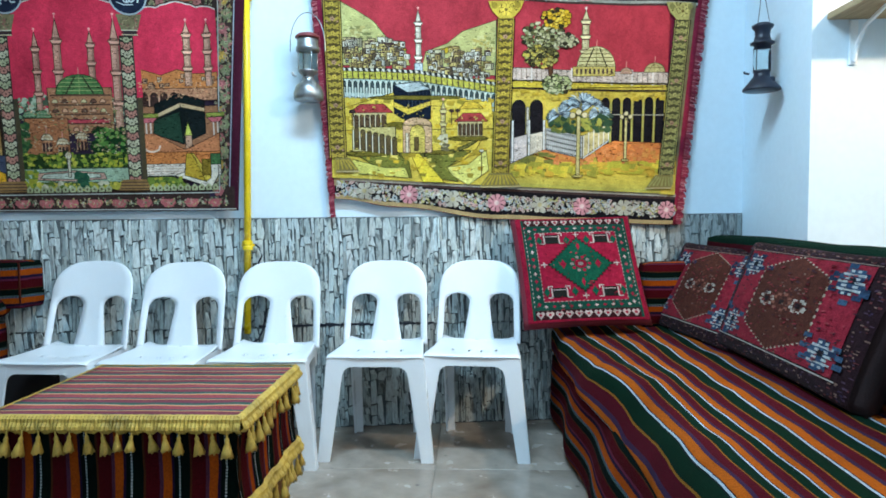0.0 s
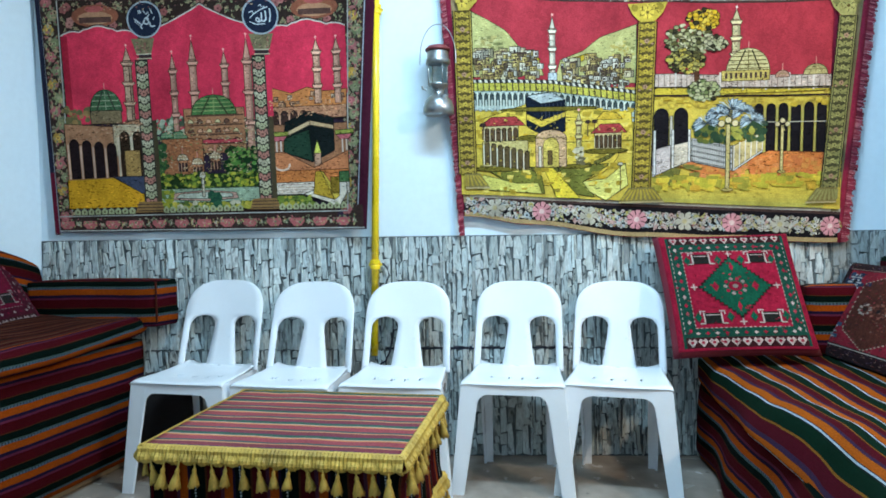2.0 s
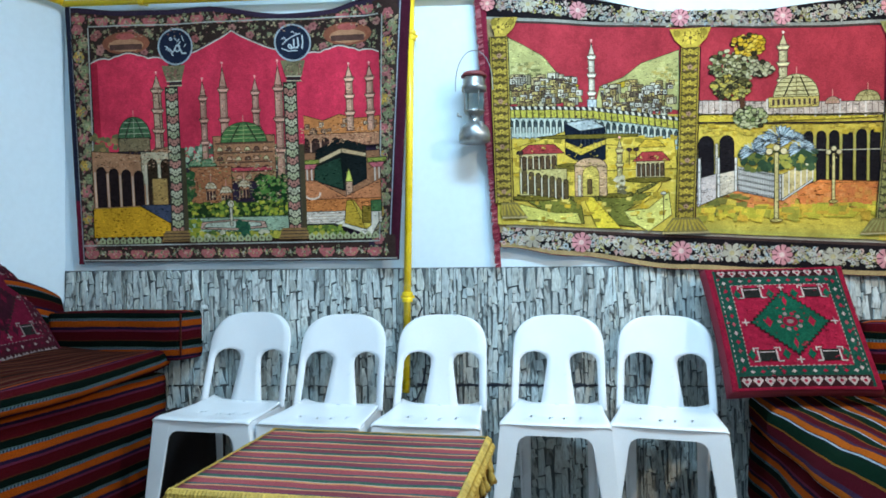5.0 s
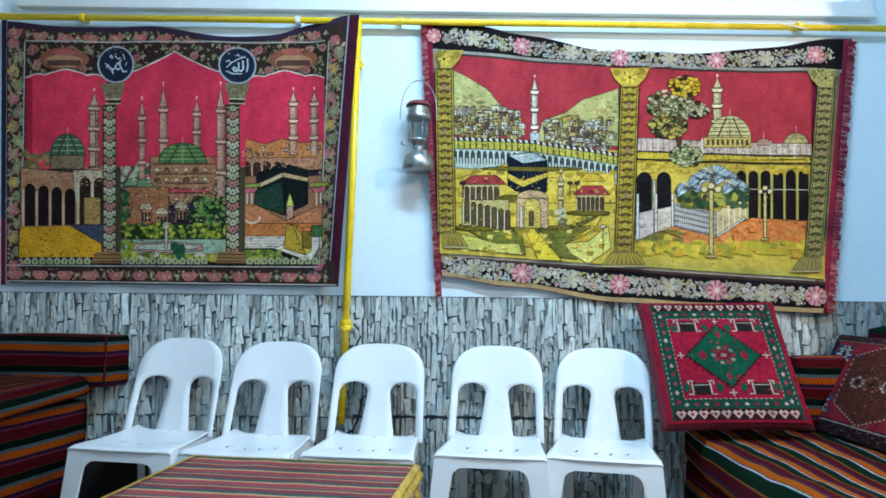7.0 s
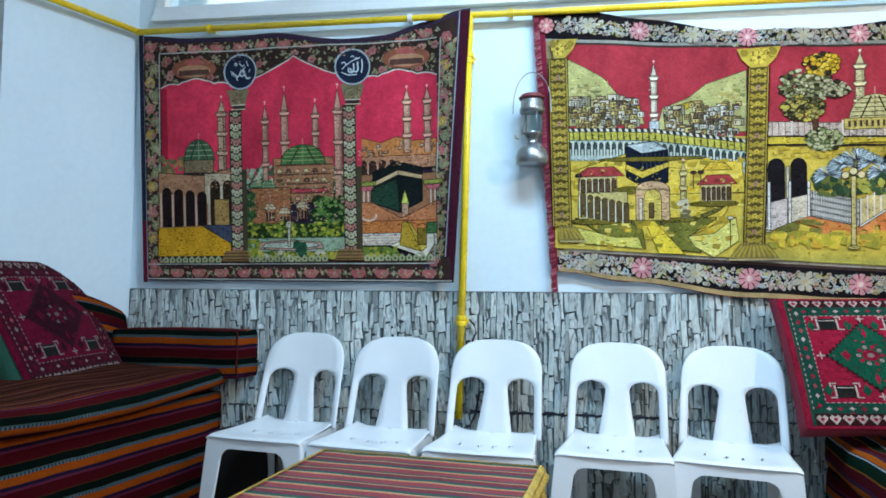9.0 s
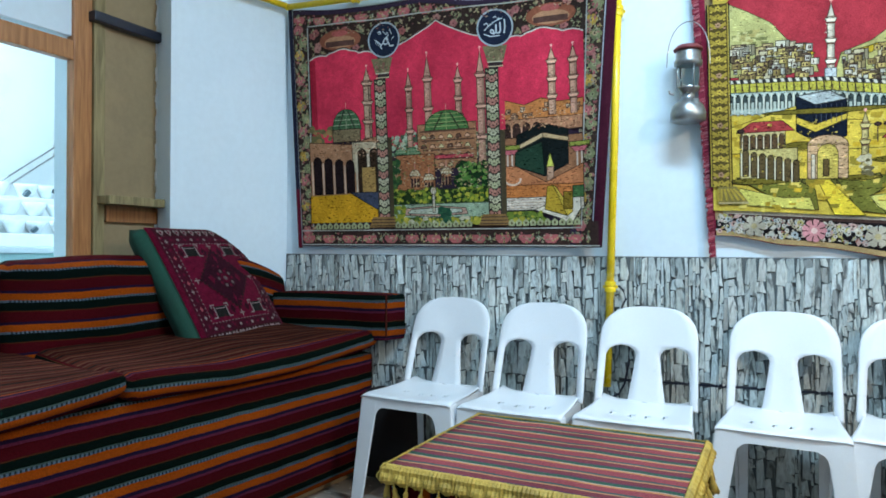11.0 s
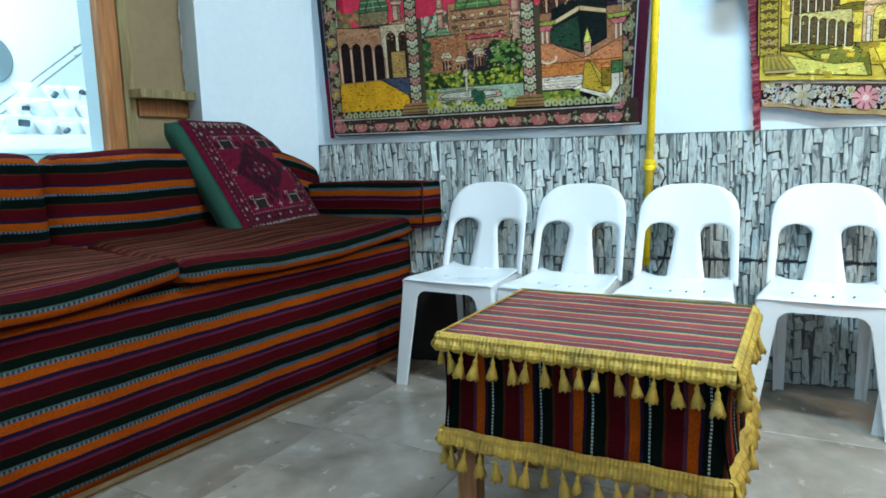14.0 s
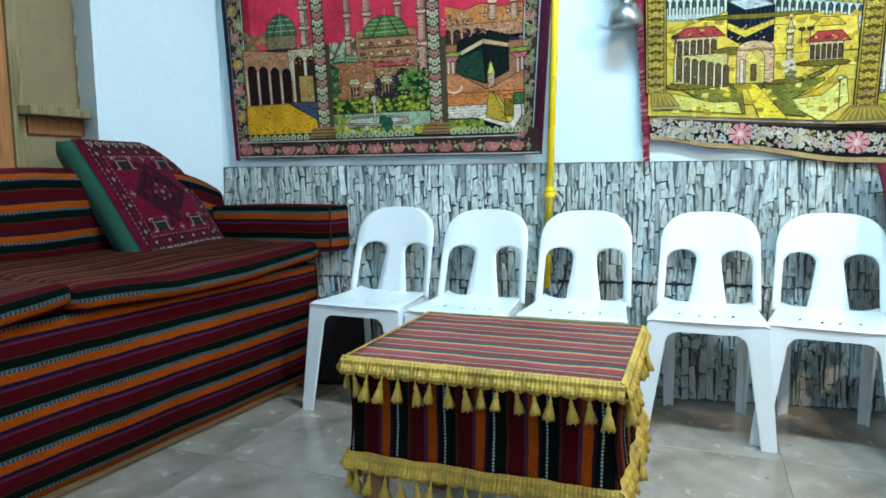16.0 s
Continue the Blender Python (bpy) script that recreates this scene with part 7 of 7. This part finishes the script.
# ---- window bay of the west wall ----
bay = thing("window_2", 0, 0, 0, 0, "varnished wooden window frame with clear panes", "window", kind="structure")
FX0, FX1 = -2.930, -2.885
for y0, y1, z0, z1, nm in ((2.008, 2.088, 0.90, 2.75, "window_frame"), (0.30, 0.38, 0.90, 2.75, "window_frame"), (0.38, 2.008, 0.90, 0.96, "window_frame"), (0.38, 2.008, 1.765, 1.84, "transom"), (0.38, 2.008, 2.68, 2.75, "window_frame")):
    part(nm, boxed(FX0, FX1, y0, y1, z0, z1, 0.005), M_WOOD, bay)
for z0, z1 in ((0.96, 1.775), (1.85, 2.68)):
    p = part("pane", boxed(-2.918, -2.912, 0.38, 2.008, z0, z1), M_GLASS, bay)
    p.visible_shadow = False
board = thing("wall_board", 0, 0, 0, 0, "brown hardboard panel with cracked pale sealant along its edges", "panel", kind="structure")
part("sheet", boxed(-2.899, -2.889, 2.142, 2.405, 0.6, 2.75, 0.002), M_BOARD, board)
part("edge_strip", boxed(-2.899, -2.876, 2.090, 2.140, 0.6, 2.75, 0.004), M_STRIP, board, "stained olive wooden edging strip")
bm = bmesh.new()
for k in range(60):
    z = 0.9 + k * 0.031
    y = 2.405 + 0.004 * math.sin(k * 1.7)
    box(bm, -2.888, -2.880, y - 0.006, y + 0.005 + 0.003 * math.sin(k), z, z + 0.0315)
part("sealant", bm, M_TRIM, board, "cracked white sealant bead")
ledge = thing("wall_ledge", 0, 0, 0, 0, "short pale wooden ledge fixed to the hardboard", "shelf")
part("board", boxed(-2.889, -2.80, 2.105, 2.425, 1.205, 1.240, 0.004), M_STRIP, ledge)
part("cleat", boxed(-2.889, -2.872, 2.145, 2.40, 1.135, 1.204, 0.003), M_LEG, ledge)
rail = thing("wall_rail", 0, 0, 0, 0, "short dark metal rail fixed high on the hardboard", "rail")
part("bar", boxed(-2.889, -2.845, 2.07, 2.45, 1.935, 1.975, 0.005), M_BLACKM, rail)
# the room beyond the panes
for nm, a in (("far_wall", (-5.2, -5.1, -1.5, 4.6, 0, 3.1)), ("far_wall_north", (-5.1, -3.03, 4.5, 4.6, 0, 3.1)), ("far_wall_south", (-5.1, -3.03, -1.5, -1.4, 0, 3.1)), ("far_ceiling", (-5.2, -3.03, -1.5, 4.6, 3.1, 3.2)), ("far_floor", (-5.2, -3.03, -1.5, 4.6, -0.1, 0.0))):
    tagged(finish(nm, boxed(*a), M_TRIM), kind="structure")
lamp("next_room_light", -4.1, 2.0, 3.05, 1.2, 1.2, 75, (0.80, 0.97, 1.0), (-4.1, 2.0, 0))
M_TEAL = plain("pale_teal_laminate", (0.42, 0.62, 0.60), 0.4, vary=0.1)
counter = thing("counter", 0, 0, 0, 0, "pale teal counter in the next room", "counter")
part("body", boxed(-4.4, -3.7, 0.6, 4.2, 0.0, 1.0, 0.01), M_TEAL, counter)
part("top", boxed(-4.42, -3.68, 0.58, 4.22, 1.0, 1.03, 0.006), M_TRIM, counter)
rc = random.Random(8)
M_CHINA = plain("white_glazed_china", (0.84, 0.88, 0.90), 0.25, vary=0.08, big=18)
M_SLATE = plain("dark_blue_grey_glaze", (0.05, 0.08, 0.10), 0.4, vary=0.3, big=18)
# stacked crockery on stepped white shelves
steps = thing("stepped_shelf", 0, 0, 0, 0, "white stepped display shelf on the counter", "shelf")
TIERS = ((-3.92, 2.10, 1.03, 1.10), (-4.05, 2.28, 1.03, 1.20), (-4.20, 2.46, 1.03, 1.31))
for x0, y0, z0, z1 in TIERS:
    part("tier", boxed(x0 - 0.12, x0 + 0.02, y0, 3.6, z0, z1, 0.008), M_TRIM, steps)
for n, (x0, y0, z0, z1) in enumerate(TIERS):
    for k in range(7):
        y = y0 + 0.07 + k * 0.135 + rc.uniform(-0.02, 0.02)
        dish = thing("dish", x0 - 0.05 + rc.uniform(-0.02, 0.02), y, z1, 0, "white china dish with a dark rim on a white shelf", "dish", "dishes on the counter")
        s = rc.uniform(0.75, 1.1)
        bm = bmesh.new()
        lathe(bm, [(0.03 * s, 0), (0.036 * s, 0.006), (0.056 * s, 0.045 * s), (0.070 * s, 0.085 * s), (0.066 * s, 0.088 * s), (0.046 * s, 0.040 * s), (0.02 * s, 0.012)], 16)
        part("bowl", bm, M_CHINA, dish, smooth=True)
        if rc.random() < 0.6:
            bm = bmesh.new()
            box(bm, -0.012, 0.014, -0.035 * s, 0.010 * s, 0.035 * s, 0.065 * s, 0.006, m=Matrix.Translation((0.064 * s, rc.uniform(-0.03, 0.03), 0)) @ pose(0, 0, 0, rc.uniform(-50, 50), 0, 0))
            part("handle", bm, M_SLATE, dish, "dark slate-coloured handle")
hr = thing("handrail", 0, 0, 0, 0, "thin slanting pale handrail in the next room", "rail")
for dz in (0, 0.06):
    bm = bmesh.new()
    tube(bm, [(-5.05, 2.60, 1.11 + dz), (-5.05, 3.60, 1.85 + dz)], 0.006, 8)
    tube(bm, [(-5.05, 2.75, 1.221 + dz), (-5.101, 2.75, 1.221 + dz)], 0.005, 6)
    tube(bm, [(-5.05, 3.4, 1.702 + dz), (-5.101, 3.4, 1.702 + dz)], 0.005, 6)
    part("rail", bm, M_PEWTER, hr, smooth=True)
disc = thing("wall_plate", -5.098, 2.80, 1.62, 0, "round blue-grey plate hung on the far white wall", "plate")
bm = bmesh.new()
lathe(bm, [(0.14, 0.0), (0.15, 0.008), (0.155, 0.018), (0.145, 0.020), (0.10, 0.012), (0.02, 0.010)], 28, pose(0, 0, 0, 0, 90, 0))
part("face", bm, plain("blue_grey_glaze", (0.16, 0.22, 0.25), 0.5, vary=0.12), disc, smooth=True)

# ---- shelf on the east column ----
sh = thing("wall_shelf", 0, 0, 0, 0, "pale wooden shelf on a white curved bracket", "shelf")
part("board", boxed(1.40, 2.1, 2.50, 2.763, 1.765, 1.79, 0.004), M_LEDGE, sh)
bm = bmesh.new()
tube(bm, [(1.50, 2.745, 1.60), (1.50, 2.73, 1.66), (1.50, 2.68, 1.72), (1.50, 2.55, 1.758)], 0.008, 8)
box(bm, 1.485, 1.515, 2.752, 2.764, 1.59, 1.76, 0.002)
part("bracket", bm, M_TRIM, sh)

# ---- floor tiles ----
TILE = 0.60
me = bpy.data.meshes.new("tile")
bm = boxed(-TILE / 2 + 0.0008, TILE / 2 - 0.0008, -TILE / 2 + 0.0008, TILE / 2 - 0.0008, -0.004, 0.0, 0.0008, 1)
bm.to_mesh(me); bm.free()
me.materials.append(M_FLOOR)
for i in range(10):
    for j in range(11):
        t = new("tile", me)
        t.parent = floor
        t.location = (-2.85 + i * TILE, -2.45 + j * TILE, 0)

# ---- stone-faced dado of thin upright slivers ----
dado = thing("dado", 0, 0, 0, 0, "grey split-stone wall facing of thin upright slivers to waist height", "wall facing", kind="structure")
wall_bar(-2.58, XR, 0.0, 1.005, 0.001, 0.006, "backing", plain("dark_grey_mortar", (0.10, 0.118, 0.122), 0.9), dado, 0)
rs = random.Random(17)
GREYS = [(0.50, 0.565, 0.565), (0.46, 0.525, 0.525), (0.54, 0.59, 0.58), (0.42, 0.48, 0.475), (0.49, 0.54, 0.52)]
rest = bmesh.new()
dye = rest.loops.layers.float_color.new("dye")
count = 0


def sliver(bm, dy, x, z, w, h, d, rgb, lean, chip):
    """One split stone: an uneven five- or six-sided face with chipped corners and steep dark flanks."""
    j = [rs.uniform(-1, 1) for _ in range(8)]
    face = [(x + 0.0022 * j[0], z + 0.006 * j[1]), (x + w + 0.0022 * j[2], z + 0.006 * j[3]), (x + w + 0.003 * j[4] + lean, z + h * (0.45 + 0.2 * j[5])), (x + w - chip + lean, z + h), (x + lean + 0.002 * j[6], z + h - 0.010 * abs(j[7]))]
    slope = rs.uniform(-0.004, 0.004)
    mid = (sum(p for p, _ in face) / 5, sum(q for _, q in face) / 5)
    lo = [bm.verts.new(on_wall(max(-2.578, min(XR - 0.002, p)), min(q, 1.004), 0.004)) for p, q in face]
    hi = []
    for p, q in face:
        p2, q2 = p + (mid[0] - p) * 0.07, q + (mid[1] - q) * 0.025
        hi.append(bm.verts.new(on_wall(max(-2.577, min(XR - 0.003, p2)), min(q2, 1.003), d + slope * (1 if p > mid[0] else -1) + 0.0015 * rs.uniform(-1, 1))))
    fs = [bm.faces.new(hi)]
    for k in range(5):
        fs.append(bm.faces.new((lo[k], lo[(k + 1) % 5], hi[(k + 1) % 5], hi[k])))
    for f in fs:
        for l in f.loops:
            l[dy] = (*rgb, 1)


x = -2.576
seam = 0.490
while x < XR - 0.006:
    w = rs.uniform(0.008, 0.017) if rs.random() < 0.45 else rs.uniform(0.017, 0.036)
    w = min(w, XR - 0.005 - x)
    z = 0.004
    while z < 1.0:
        h = rs.uniform(0.025, 0.06) if rs.random() < 0.35 else rs.uniform(0.06, 0.16)
        stop = seam if z < seam - 0.005 else 1.003
        if stop - z - h < 0.03:
            h = stop - z
        if h > 0.012:
            # stones beyond x = 0.96, next to the column, are tinted darker
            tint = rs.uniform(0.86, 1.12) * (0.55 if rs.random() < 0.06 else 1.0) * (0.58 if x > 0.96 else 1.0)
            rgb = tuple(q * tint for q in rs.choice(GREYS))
            gap = rs.uniform(0.002, 0.005) if rs.random() < 0.28 else 0.0003
            gap = min(gap, w * 0.3)
            args = (x + rs.uniform(0, gap), z + rs.uniform(0, 0.002), w - gap, h - (rs.uniform(0.001, 0.004) if rs.random() < 0.25 else 0.0004), rs.uniform(0.009, 0.0155), rgb, rs.uniform(-1, 1) * min(0.008, w * 0.35), rs.uniform(0.0, 0.4) * w)
            if z > 0.74 and -1.9 < x < 0.35 and count < 300:
                bm = bmesh.new()
                sliver(bm, bm.loops.layers.float_color.new("dye"), *args)
                part("stone", bm, M_STONE, dado)
                count += 1
            else:
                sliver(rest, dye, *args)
        z += h if h > 0.001 else 0.006
        if abs(z - seam) < 0.001:
            z += 0.010 if -1.0 < x < -0.18 else 0.002
    x += w
# black strip for the shade in the open joint between the lower and upper boards
wall_bar(-1.0, -0.18, seam + 0.001, seam + 0.010, 0.007, 0.0125, "joint_shade", M_BLACKM, dado, 0)
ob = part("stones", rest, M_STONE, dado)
tagged(ob, kind="stuff")
